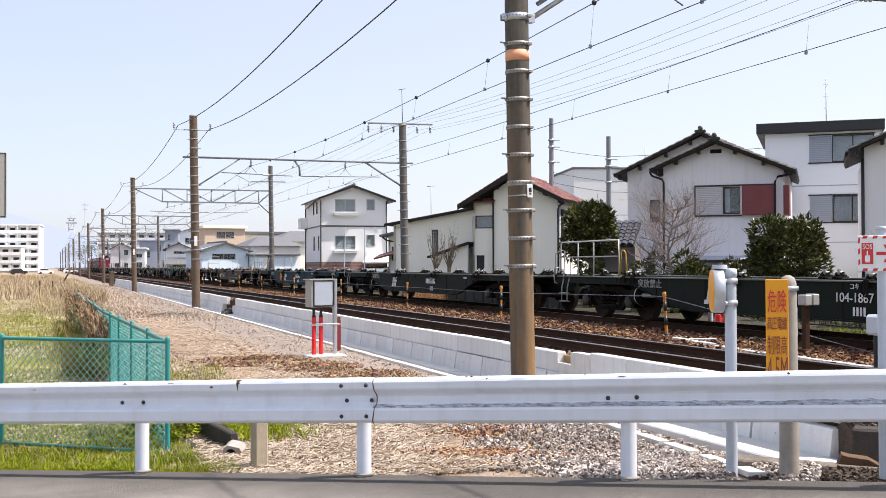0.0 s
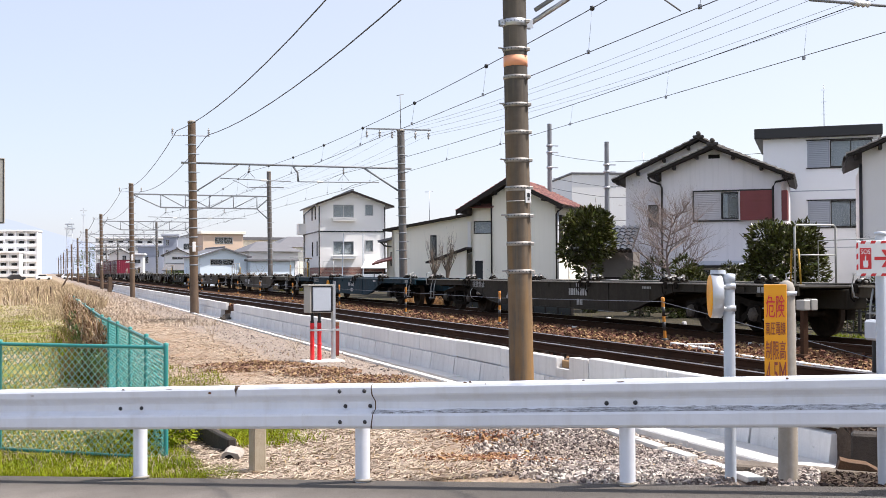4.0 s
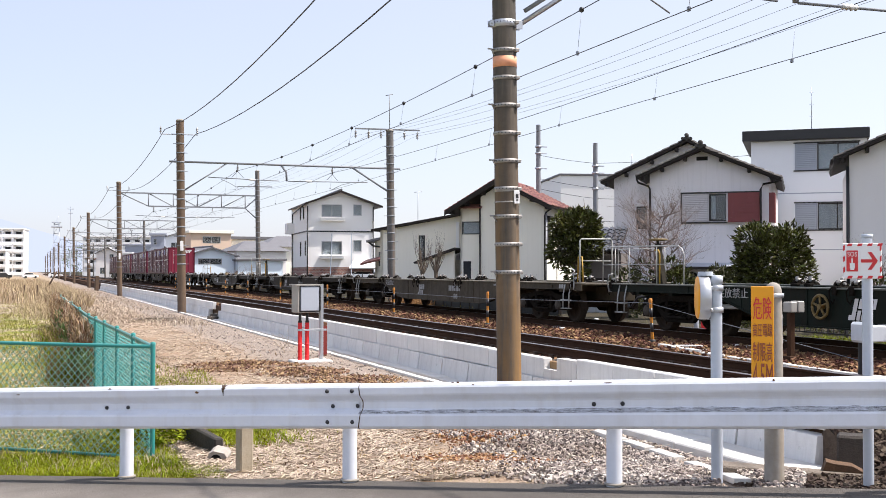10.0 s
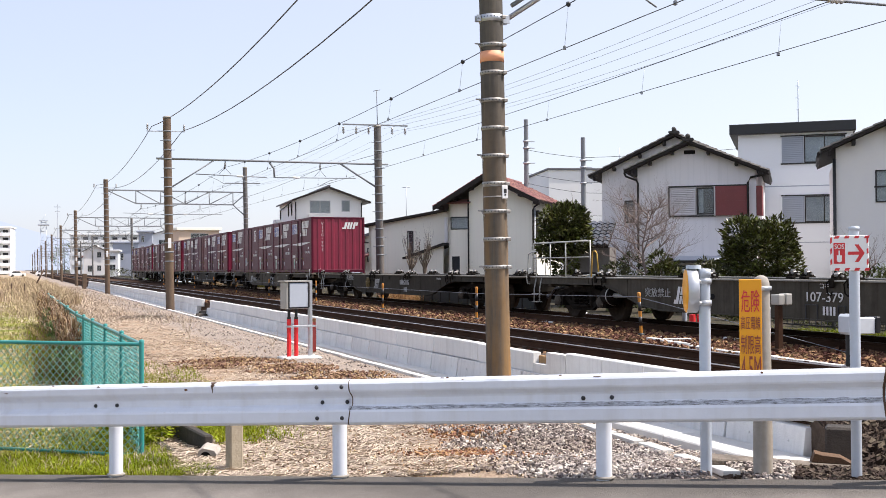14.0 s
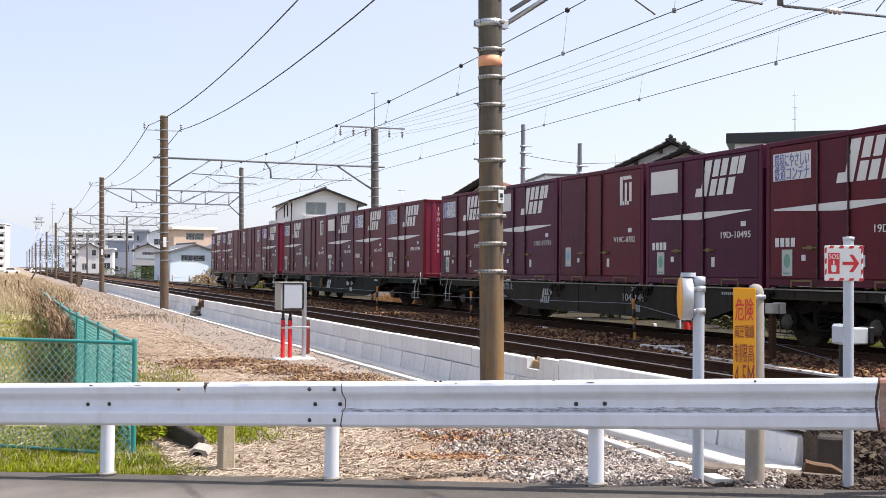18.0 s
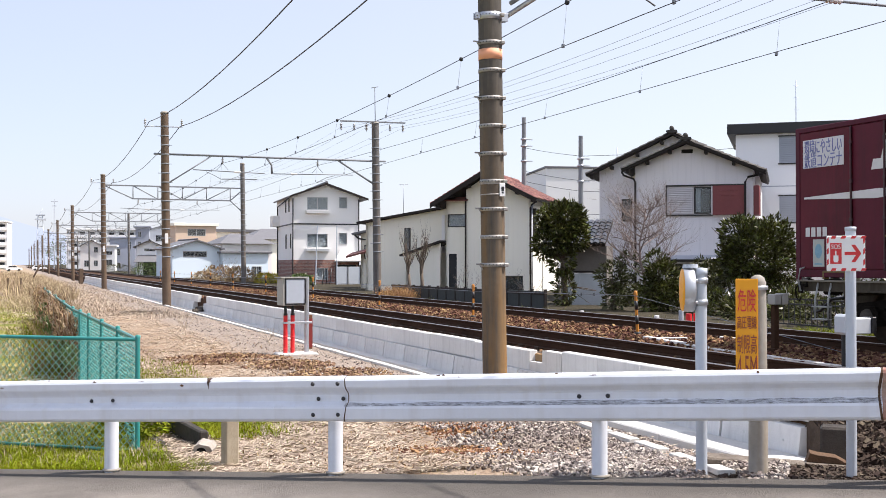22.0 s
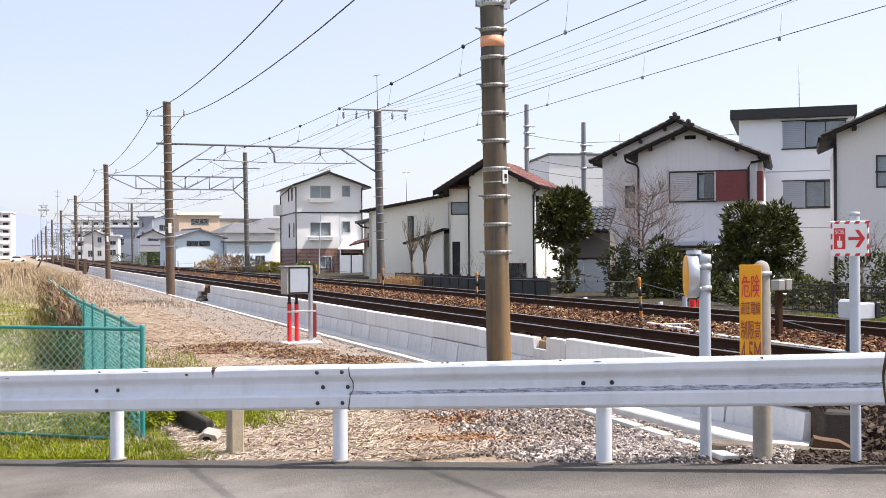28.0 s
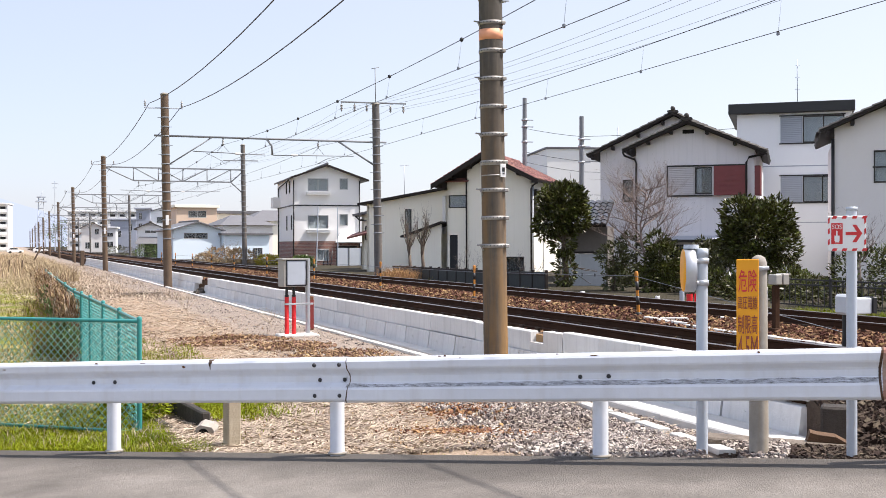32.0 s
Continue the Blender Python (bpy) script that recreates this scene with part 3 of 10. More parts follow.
def build_stones():
    r = random.Random(3)

    def bed(q):
        x = q.uniform(7.2, 15.2)
        if q.random() < 0.45:
            x = q.uniform(T1 + 0.7, T2 - 0.7)
        y = 8.5 + 62 * q.random() ** 1.7
        return x, y, ballast_height(x) + q.uniform(-0.02, 0.025)
    solid("ballast_stones", stones(40000, bed, 0.022, 0.05, r), M_BALLAST, "loose brown ballast stones between the rails", "ballast stones", kind="stuff")

    def grav(q):
        while True:
            s, n = q.uniform(-2.5, 5.0), -q.uniform(0.06, 6.0)
            p = RP + RD * s + RN * n
            edge = 3.95 + 0.26 * (p.y - 9.4) + 0.5 * noise.noise((p.x * 1.3, p.y * 1.3, 1))
            if edge - 0.9 < p.x < (6.42 if p.y > 8.0 else 6.9) and s < 3.35 and abs(p.x - trough_x(p.y)) > 0.13 and (p.x > edge or q.random() < 0.16):
                keep = min(1.0, (p.x - edge) / 1.1 + 0.10)
                if q.random() < keep:
                    return p.x, p.y, ground_z(p.x, p.y) + q.uniform(-0.01, 0.05) * (1.0 if p.x < 5.9 else 0.3)
    solid("gravel", stones(46000, grav, 0.009, 0.024, r), M_GRAVEL, "loose grey and brown crushed gravel beside the road", "gravel", kind="stuff")

    def dirt(q):
        while True:
            p = RP + RD * q.uniform(2.9, 5.4) + RN * -(0.05 + 1.3 * q.random() ** 1.3)
            if p.x < 6.6:
                return p.x, p.y, ground_z(p.x, p.y) + q.uniform(-0.01, 0.02)
    solid("edge_rubble", stones(5200, dirt, 0.008, 0.03, r), M_BALLAST_DARK, "dark dirt and broken stone along the road edge", "rubble", kind="stuff")

    def cess(q):
        x, y = q.uniform(14.75, 16.3), 11 + 55 * q.random() ** 1.5
        return x, y, max(ground_z(x, y), -0.20 - (x - 14.63) * 0.45) + q.uniform(-0.01, 0.03)
    solid("cess_stones", stones(7000, cess, 0.02, 0.045, r), M_BALLAST_DARK, "dark loose stones beyond the far rail", "ballast stones", kind="stuff")

    def clods(q):
        cx, cy, w = q.choice(((4.25, 9.65, 0.42), (4.55, 9.35, 0.30), (4.86, 11.4, 0.55), (3.85, 9.7, 0.35)))
        x, y = q.gauss(cx, w * 0.6), q.gauss(cy, w * 0.6)
        return x, y, ground_z(x, y) + q.uniform(0.0, 0.045)
    solid("rusty_clods", stones(3600, clods, 0.008, 0.024, r), mat("rusty_soil", (0.34, 0.17, 0.08), 0.95, second=(0.17, 0.085, 0.045), grain=30, stain=5, amount=0.7, island=0.5), "patches of rust-brown soil clods among the gravel", "soil", kind="stuff")

    def strip(q):
        y = 12 + 75 * q.random() ** 1.8
        x = 6.62 - 2.8 * q.random() ** 1.4
        return x, y, ground_z(x, y) + q.uniform(0, 0.03)
    solid("gravel_strip", stones(4200, strip, 0.010, 0.024, r), M_GRAVEL, "thin scatter of gravel along the retaining wall", "gravel", kind="stuff")

    def shoulder(q):
        x, y = q.uniform(6.85, 9.2), q.uniform(6.6, 8.45)
        return x, y, -0.66 + 0.42 * max(0.0, min(1.0, (x - 7.05) / 0.95)) + q.uniform(-0.02, 0.05)
    solid("ballast_shoulder", stones(2600, shoulder, 0.025, 0.055, r), M_BALLAST_DARK, "dark oily ballast stones at the crossing edge", "ballast stones", kind="stuff")

    def ramp_end(q):
        x, y = q.uniform(7.05, 8.5), q.uniform(7.55, 8.45)
        return x, y, -0.69 + 0.5 * max(0.0, min(1.0, (y - 7.6) / 0.77)) + q.uniform(0.0, 0.05)
    solid("ballast_end", stones(2400, ramp_end, 0.025, 0.055, r), M_BALLAST_DARK, "dark ballast stones sloping down at the wall end", "ballast stones", kind="stuff")

    def earth(q):
        a, d = q.uniform(0, 6.28), q.random() ** 0.6
        cx, cy, rx, ry, h = q.choice(((3.9, 21.4, 1.3, 0.45, 0.10), (3.6, 20.6, 0.8, 0.3, 0.05), (4.7, 19.8, 0.9, 0.8, 0.07), (5.2, 18.0, 0.9, 1.0, 0.02)))
        x, y = cx + rx * d * math.cos(a), cy + ry * d * math.sin(a)
        return x, y, ground_z(x, y) + h * (1 - d) + q.uniform(-0.02, 0.02)
    solid("dug_earth", stones(4200, earth, 0.012, 0.04, r), mat("dug_earth", (0.33, 0.20, 0.115), 0.95, second=(0.15, 0.085, 0.05), grain=30, stain=5, amount=0.7, island=0.55), "heap of freshly dug brown earth by the cabinet", "soil", kind="stuff")


# ---- retaining wall and cable trough ----
M_COVER = mat("dusty_concrete_cover", (0.42, 0.39, 0.35), 0.9, second=(0.24, 0.20, 0.16), grain=20, stain=3, amount=0.7, bump=0.3)
# blackened stubs and rubble; on the drain walls it stands for shade
M_CONC_DARK = mat("blackened_shaded_concrete", (0.065, 0.055, 0.046), 0.95, second=(0.026, 0.022, 0.019), grain=14, stain=3, amount=0.8, bump=0.5)


def build_wall():
    wall = thing("wall_retaining", pose(0, 0, 0), "low grey precast concrete retaining wall along the track", "retaining wall", kind="structure")
    up = Geo()
    up.box(7.0, 7.14, 0.008, 0.992, -0.296, 0.0, 0.012)
    long_up = Geo()
    long_up.box(7.0, 7.14, 0.006, 2.040, -0.296, 0.0, 0.012)
    mlu = tidy(long_up.mesh("wall_panel", M_CONCRETE))
    low = Geo()
    low.prism([(6.955, -0.30), (7.14, -0.30), (7.14, -0.70), (6.90, -0.70)], "y", 0.018, 1.232)
    for k in (0.25, 0.85):
        low.cyl((6.925, k, -0.45), (6.955, k, -0.45), 0.012, n=6)
    toe = Geo()
    toe.box(6.66, 6.93, 0.005, 1.995, -0.80, -0.605, 0.012)
    wide = Geo()
    wide.box(6.41, 6.93, 0.005, 1.995, -0.78, -0.55, 0.015)
    mew = tidy(wide.mesh("footing_slab", M_TROUGH))
    meu, mel, met = tidy(up.mesh("wall_panel", M_CONCRETE)), tidy(low.mesh("footing_block", M_CONCRETE)), tidy(toe.mesh("footing_slab", M_TROUGH))
    for i in range(5):
        part("wall_panel", meu, None, wall, at=pose(0, 8.35 + i, 0.05))
    for i in range(52):
        if i != 14:   # one panel is missing
            part("wall_panel", mlu, None, wall, at=pose(0, 14.35 + 2.0464 * i, random.uniform(-0.008, 0.008)))
    y = 8.38
    while y < 120:
        if not (43.0 < y < 45.0):
            part("footing_block", mel, None, wall, at=pose(0, y, 0))
        y += 1.25
    y = 8.0
    while y < 120:
        part("footing_slab", mew if y < 13 else met, None, wall, at=pose(0, y, random.uniform(-0.01, 0.01)))
        y += 2.0
    g = Geo()
    g.prism([(13.356, -0.30), (14.344, -0.30), (14.344, -0.16), (13.93, -0.16), (13.93, 0.02), (13.356, 0.02)], "x", 7.0, 7.14)
    part("notched_panel", g, M_CONCRETE, wall)
    g = Geo()
    g.box(7.10, 7.16, 13.95, 14.55, -0.20, -0.05, 0.01)
    part("timber_board", g, mat("weathered_timber", (0.42, 0.27, 0.13), 0.85, second=(0.25, 0.15, 0.07), grain=30, amount=0.6), wall, "weathered timber board")
    # rubble in the gap of the wall
    for i, (x, y, a) in enumerate(((7.0, 43.6, 20), (7.05, 44.6, -35), (6.7, 43.1, 60))):
        g = Geo()
        g.prism([(-0.22, 0.0), (0.20, 0.0), (0.24, 0.12), (0.10, 0.26 - 0.06 * i), (-0.16, 0.20 - 0.04 * i)], "y", -0.18, 0.18)
        solid("rubble_block", g, M_CONC_DARK, "dark broken concrete in the gap of the wall", "rubble", "rubble in the wall gap", m=pose(x, y, -0.64, 4, 6, a))
    # old timbers and stakes along the end of the strip
    wood = mat("old_post_timber", (0.13, 0.085, 0.055), 0.9, second=(0.06, 0.04, 0.028), grain=20, stain=3, amount=0.7)
    for x, y, h, w in ((5.85, 107.5, 1.45, 0.17), (-0.4, 87.5, 0.85, 0.05), (0.5, 87.0, 0.85, 0.05)):
        g = Geo()
        g.box(-w, w, -w, w, -0.2, h, 0.02)
        solid("timber_post", g, wood, "old brown timber post standing in dry grass", "post", "timber posts", m=pose(x, y, -0.62, 2, 1, 12))
    g = Geo()
    g.tube([(1.4, 102, -0.3), (2.2, 102, 1.25)], 0.07, 8)
    solid("leaning_stake", g, wood, "dark wooden stake leaning over the dry grass", "stake")
    tr = thing("cable_trough", pose(0, 0, 0), "pale concrete cable trough with a row of flat lids", "cable trough")
    pts = [Vector((4.82, 6.62, -0.235)), Vector((4.98, 6.98, -0.275)), Vector((5.40, 7.75, -0.40)), Vector((5.74, 8.4, -0.50)), Vector((6.0, 9.27, -0.56)), Vector((6.08, 10.5, -0.56)), Vector((6.22, 12.0, -0.56)), Vector((6.34, 15, -0.56)), Vector((6.34, 80, -0.56))]
    lid = Geo()
    lid.box(-0.062, 0.062, 0.003, 0.515, -0.06, -0.012, 0.006)
    mel = tidy(lid.mesh("lid", M_TROUGH))
    for a, b in zip(pts, pts[1:]):
        d = b - a
        n = max(1, int(d.length / 0.5))
        for i in range(n):
            p = a.lerp(b, i / n)
            part("lid", mel, None, tr, at=pose(p.x, p.y, p.z + random.uniform(-0.006, 0.006), math.degrees(math.atan2(d.z, d.xy.length)), 0, -math.degrees(math.atan2(d.x, d.y)) + random.uniform(-1, 1)))
    # narrow trough between the two tracks
    tr = thing("cable_trough", pose(0, 0, 0), "narrow dusty concrete cable trough half sunk in the ballast", "cable trough")
    lid = Geo()
    lid.box(-0.06, 0.06, 0.004, 0.496, -0.13, 0.0, 0.006)
    mel = tidy(lid.mesh("lid", M_TROUGH))
    for a, b in (((9.98, 9.2), (10.13, 13.8)), ((10.13, 13.8), (10.72, 17.2)), ((10.75, 16.75), (11.55, 16.4)), ((12.05, 16.3), (12.05, 17.1)), ((11.70, 22.9), (11.74, 23.4))):
        a, b = Vector((*a, -0.06)), Vector((*b, -0.06))
        d = b - a
        n = max(1, int(d.length / 0.5))
        for i in range(n):
            p = a.lerp(b, i / n)
            part("lid", mel, None, tr, at=pose(p.x, p.y, p.z + random.uniform(-0.012, 0.008), 0, 0, -math.degrees(math.atan2(d.x, d.y)) + random.uniform(-1.5, 1.5)))
    # crossing end: concrete stub, a broken timber and an old sleeper at the end of the wall
    g = Geo()
    g.box(-0.135, 0.135, -0.12, 0.12, -0.8, -0.18, 0.02)
    solid("stub_post", g, M_CONC_DARK, "dark weathered concrete stub beside the crossing", "concrete post", m=pose(6.78, 7.72, 0.0, 0, 0, -42))
    g = Geo()
    g.box(-0.17, 0.17, -0.12, 0.12, -0.2, 0.05, 0.03)
    solid("stub_post", g, M_CONC_DARK, "low dark concrete stub beside the crossing", "concrete post", m=pose(7.05, 7.15, -0.30, 0, 0, -42))
    g = Geo()
    g.prism([(-0.18, -0.06), (-0.05, -0.07), (0.16, -0.06), (0.20, -0.02), (0.13, 0.03), (0.04, 0.06), (-0.10, 0.05), (-0.16, 0.055)], "y", -0.07, 0.07)
    solid("old_timber", g, mat("rotten_timber", (0.16, 0.085, 0.038), 0.95, second=(0.05, 0.03, 0.02), grain=20, amount=0.8, bump=0.6), "broken brown timber lying by the crossing", "timber", m=pose(6.12, 7.06, ground_z(6.12, 7.06) + 0.06, 3, 10, -36))
    g = Geo()
    g.box(-0.55, 0.55, -0.12, 0.12, -0.09, 0.03, 0.015)
    solid("old_sleeper", g, mat("weathered_sleeper", (0.24, 0.20, 0.16), 0.95, second=(0.10, 0.08, 0.06), grain=25, stain=3, amount=0.8, bump=0.8), "flat weathered timber sleeper by the road edge", "timber", m=pose(5.72, 7.22, ground_z(5.72, 7.22) + 0.03, 0, 2, -38))


# ---- guard rail ----
BEAM = [(0.0, 0.0), (0.030, 0.004), (0.052, 0.018), (0.060, 0.030), (0.064, 0.105), (0.058, 0.122), (0.012, 0.150), (0.006, 0.160), (0.006, 0.205), (0.014, 0.222), (0.052, 0.258), (0.058, 0.272), (0.060, 0.318), (0.050, 0.336), (0.026, 0.346), (0.0, 0.35),
        (-0.006, 0.345), (0.018, 0.338), (0.044, 0.325), (0.052, 0.312), (0.050, 0.275), (0.044, 0.262), (0.006, 0.228), (-0.002, 0.210), (-0.002, 0.155), (0.006, 0.143), (0.050, 0.116), (0.056, 0.10), (0.052, 0.034), (0.044, 0.024), (0.024, 0.011), (-0.006, 0.005)]


def beam_geo(s0, s1, base=0.42):
    g = Geo()
    v = []
    k = len(BEAM)
    steps = 10
    for i in range(steps + 1):
        s = s0 + (s1 - s0) * i / steps
        sag = 0.0
        for n, z in BEAM:
            p = road_point(s, n + 0.075)
            v.append((p.x, p.y, p.z + base + z + sag))
    f = [(i * k + j, i * k + (j + 1) % k, (i + 1) * k + (j + 1) % k, (i + 1) * k + j) for i in range(steps) for j in range(k)]
    f += [tuple(range(k)), tuple(steps * k + j for j in range(k))[::-1]]
    g.add(v, f, False)
    return g


M_BLACKRUST = mat("dark_rust_line", (0.045, 0.028, 0.02), 0.9, second=(0.12, 0.06, 0.03), grain=40, stain=8, amount=0.6)


def grime_mat():
    """Patchy road dirt: its cover thins out by a fine streaky noise."""
    m = mat("road_grime", (0.12, 0.115, 0.11), 0.9, second=(0.26, 0.25, 0.24), grain=40, stain=6, amount=0.8)
    n, l = m.node_tree.nodes, m.node_tree.links
    co, mp, t, r = n.new("ShaderNodeTexCoord"), n.new("ShaderNodeMapping"), n.new("ShaderNodeTexNoise"), n.new("ShaderNodeMapRange")
    mp.inputs["Scale"].default_value = (9, 9, 70)
    t.inputs["Scale"].default_value, t.inputs["Detail"].default_value, t.inputs["Roughness"].default_value = 1.6, 8.0, 0.75
    r.inputs["From Min"].default_value, r.inputs["From Max"].default_value = 0.36, 0.74
    l.new(co.outputs["Object"], mp.inputs["Vector"])
    l.new(mp.outputs["Vector"], t.inputs["Vector"])
    l.new(t.outputs["Fac"], r.inputs["Value"])
    l.new(r.outputs["Result"], n["Principled BSDF"].inputs["Alpha"])
    return m


M_GRIME = grime_mat()


M_RUSTY_END = mat("rust_stained_paint", (0.50, 0.43, 0.36), 0.6, second=(0.24, 0.06, 0.03), grain=6, stain=3.0, amount=0.9, bump=0.15, streak=(0.13, 0.05, 0.025), streak_amount=0.8)


def build_guardrail():
    gr = thing("guard_rail", pose(0, 0, 0), "white painted steel guard rail with rust at the joints", "guard rail")
    post = Geo()
    post.cyl((0, 0, -0.3), (0, 0, 0.70), 0.057, n=20)
    post.lathe([(0.057, 0.695), (0.05, 0.715), (0.02, 0.725), (0.0, 0.727)], 20)
    mep = post.mesh("post", M_WHITE_STEEL)
    foot = Geo()
    foot.lathe([(0.057, 0.0), (0.075, 0.0), (0.072, 0.012), (0.057, 0.016)], 18)
    mef = foot.mesh("mortar_collar", M_CONC_OLD)
    bolt = Geo()
    bolt.lathe([(0.0, 0.014), (0.012, 0.012), (0.017, 0.0)], 8, axis="y")
    meb = bolt.mesh("bolt", M_BOLT)
    turn = math.degrees(math.atan2(RN.y, RN.x)) - 90
    for s in (-8.1, -6.06, -4.04, -2.02, 0.0, 2.06, 4.1, 6.1):
        p = road_point(s, -0.01)
        part("post", mep, None, gr, at=pose(p.x, p.y, p.z))
        part("mortar_collar", mef, None, gr, at=pose(p.x, p.y, p.z + 0.012))
    beams = ((-8.0, -3.93), (-3.93, 0.13), (0.115, 3.95), (3.94, 6.4))
    for i, (a, b) in enumerate(beams):
        bm_ob = part("beam", beam_geo(a, b, 0.42 + (0.004 if i == 1 else 0.0)), M_WHITE_STEEL if i < 3 else M_RUSTY_END, gr, "" if i < 3 else "rust-stained end beam")
    spots = []
    for s0 in (-2.02, 2.06):
        spots += [(s0 - 0.13, 0.178), (s0 + 0.075, 0.180)]
    for s0 in (-3.95, 0.07):
        for ds in (-0.195, 0.012):
            spots += [(s0 + ds, 0.062), (s0 + ds + 0.022, 0.178), (s0 + ds - 0.004, 0.298)]
    for s, z in spots:
        n = 0.075 + (0.061 if abs(z - 0.178) > 0.05 else 0.008)
        p = road_point(s, n)
        part("bolt", meb, None, gr, at=pose(p.x, p.y, p.z + 0.42 + z, 0, 0, turn))
    # rust along the lap joints and chips on the upper edge
    for s0 in (0.13, 3.95, -3.93):
        g = Geo()
        pts = [(n + 0.0765, z) for n, z in BEAM[:16]]
        v = []
        for n, z in pts:
            w = (0.003 if s0 < 3 else 0.007) + 0.005 * abs(noise.noise((z * 20, s0, 0)))
            for ds in (-w, w):
                p = road_point(s0 + ds - 0.018 * (1 - ((z - 0.175) / 0.175) ** 2) * (-1 if s0 < 3 else 1) + 0.008 * noise.noise((z * 9, s0, 2)), n)
                v.append((p.x, p.y, p.z + 0.42 + z))
        g.add(v, [(2 * i, 2 * i + 1, 2 * i + 3, 2 * i + 2) for i in range(len(pts) - 1)])
        part("rusty_joint", g, M_BLACKRUST, gr, "rust streak at the joint")
    # grime that has settled along the lower fold
    for a, b in ((-3.93, 0.075), (0.10, 3.93)):
        v, steps = [], 160
        for i in range(steps + 1):
            q = a + (b - a) * i / steps
            amt = 0.35 + 0.65 * step(-1.5, 3.0, q)
            w0 = amt * (0.75 + 0.5 * noise.noise((q * 3.1, 1, 0)) + 0.35 * noise.noise((q * 14, 4, 0)))
            lo, hi = 0.123, 0.130 + max(0.010, 0.030 * w0)
            for z in (lo, hi):
                k = 0.058 - (z - 0.122) / 0.028 * 0.046 if z < 0.150 else 0.012 - (z - 0.15) * 0.5
                p = road_point(q, k + 0.0775)
                v.append((p.x, p.y, p.z + 0.42 + z + 0.001))
        g = Geo()
        g.add(v, [(2 * i, 2 * i + 2, 2 * i + 3, 2 * i + 1) for i in range(steps)])
        part("grime", g, M_GRIME, gr, "dark grime in the fold")
    rr = random.Random(8)
    for _ in range(16):
        s = rr.uniform(-3.6, 5.0)
        g = Geo()
        w, z = rr.uniform(0.006, 0.035), rr.choice((0.30, 0.335, 0.345, 0.345, 0.335))
        n = {0.30: 0.0605, 0.335: 0.052, 0.345: 0.03}[z] + 0.0765
        h = rr.uniform(0.003, 0.012)
        v = []
        for i in range(7):
            a = i * 6.283 / 7
            p = road_point(s + w * math.cos(a) * rr.uniform(0.6, 1.2), n)
            v.append((p.x, p.y, p.z + 0.42 + z + h * math.sin(a) * rr.uniform(0.6, 1.3)))
        g.add(v, [tuple(range(7))])
        part("chipped_paint", g, M_RUST, gr, "chipped paint showing rust")
    # a deep chip on the upper edge with a rust run below it
    v, chip_s = [], -1.03
    for n, z, wl_, wr_ in ((0.020, 0.350, 0.030, 0.022), (0.040, 0.342, 0.026, 0.022), (0.052, 0.336, 0.010, 0.010), (0.059, 0.326, 0.016, 0.020), (0.0615, 0.314, 0.012, 0.006), (0.060, 0.292, 0.005, 0.004), (0.059, 0.268, 0.002, 0.002)):
        for ds in (-wl_, wr_):
            p = road_point(chip_s + ds, n + 0.0775)
            v.append((p.x, p.y, p.z + 0.424 + z))
    g = Geo()
    g.add(v, [(2 * i, 2 * i + 1, 2 * i + 3, 2 * i + 2) for i in range(6)])
    part("rust_run", g, M_BLACKRUST, gr, "deep paint chip with a rust run")


build_ground()
build_road()
track_a = build_track("track_1", T1)
track_b = build_track("track_2", T2)
build_ballast()
build_wall()
build_guardrail()

# ---- poles, portals and wires ----
POLE_Y = [-23.0, 14.0, 50.4, 87.0, 134.0, 180.0, 228.0, 278.0, 330.0, 390.0, 450.0, 520.0]
POLE_X, POLE_XR = 6.34, 16.43
LEAN = math.tan(radians(0.85))


def strap_geo(r, z, side):
    """A perforated steel strap round a pole with its bolt and, on every other one, a step."""
    g = Geo()
    g.lathe([(r + 0.002, z - 0.028), (r + 0.009, z - 0.026), (r + 0.009, z + 0.026), (r + 0.002, z + 0.028)], 24)
    for i in range(22):
        a = i * 2 * math.pi / 22
        x, y = (r + 0.0095) * math.cos(a), (r + 0.0095) * math.sin(a)
        g.slot = 1
        g.cyl((x, y, z), (x * 1.012, y * 1.012, z), 0.009, n=6)
        g.slot = 0
    g.box(r * 0.55, r * 0.95, -r * 1.05, -r * 0.65, z - 0.03, z + 0.02, 0.01)
    if side:
        g.tube([(side * r, -0.02, z + 0.01), (side * (r + 0.11), -0.05, z + 0.012)], 0.012, 5)
        g.tube([(side * r, -0.02, z - 0.07), (side * (r + 0.06), -0.04, z + 0.01)], 0.009, 5)
    return g


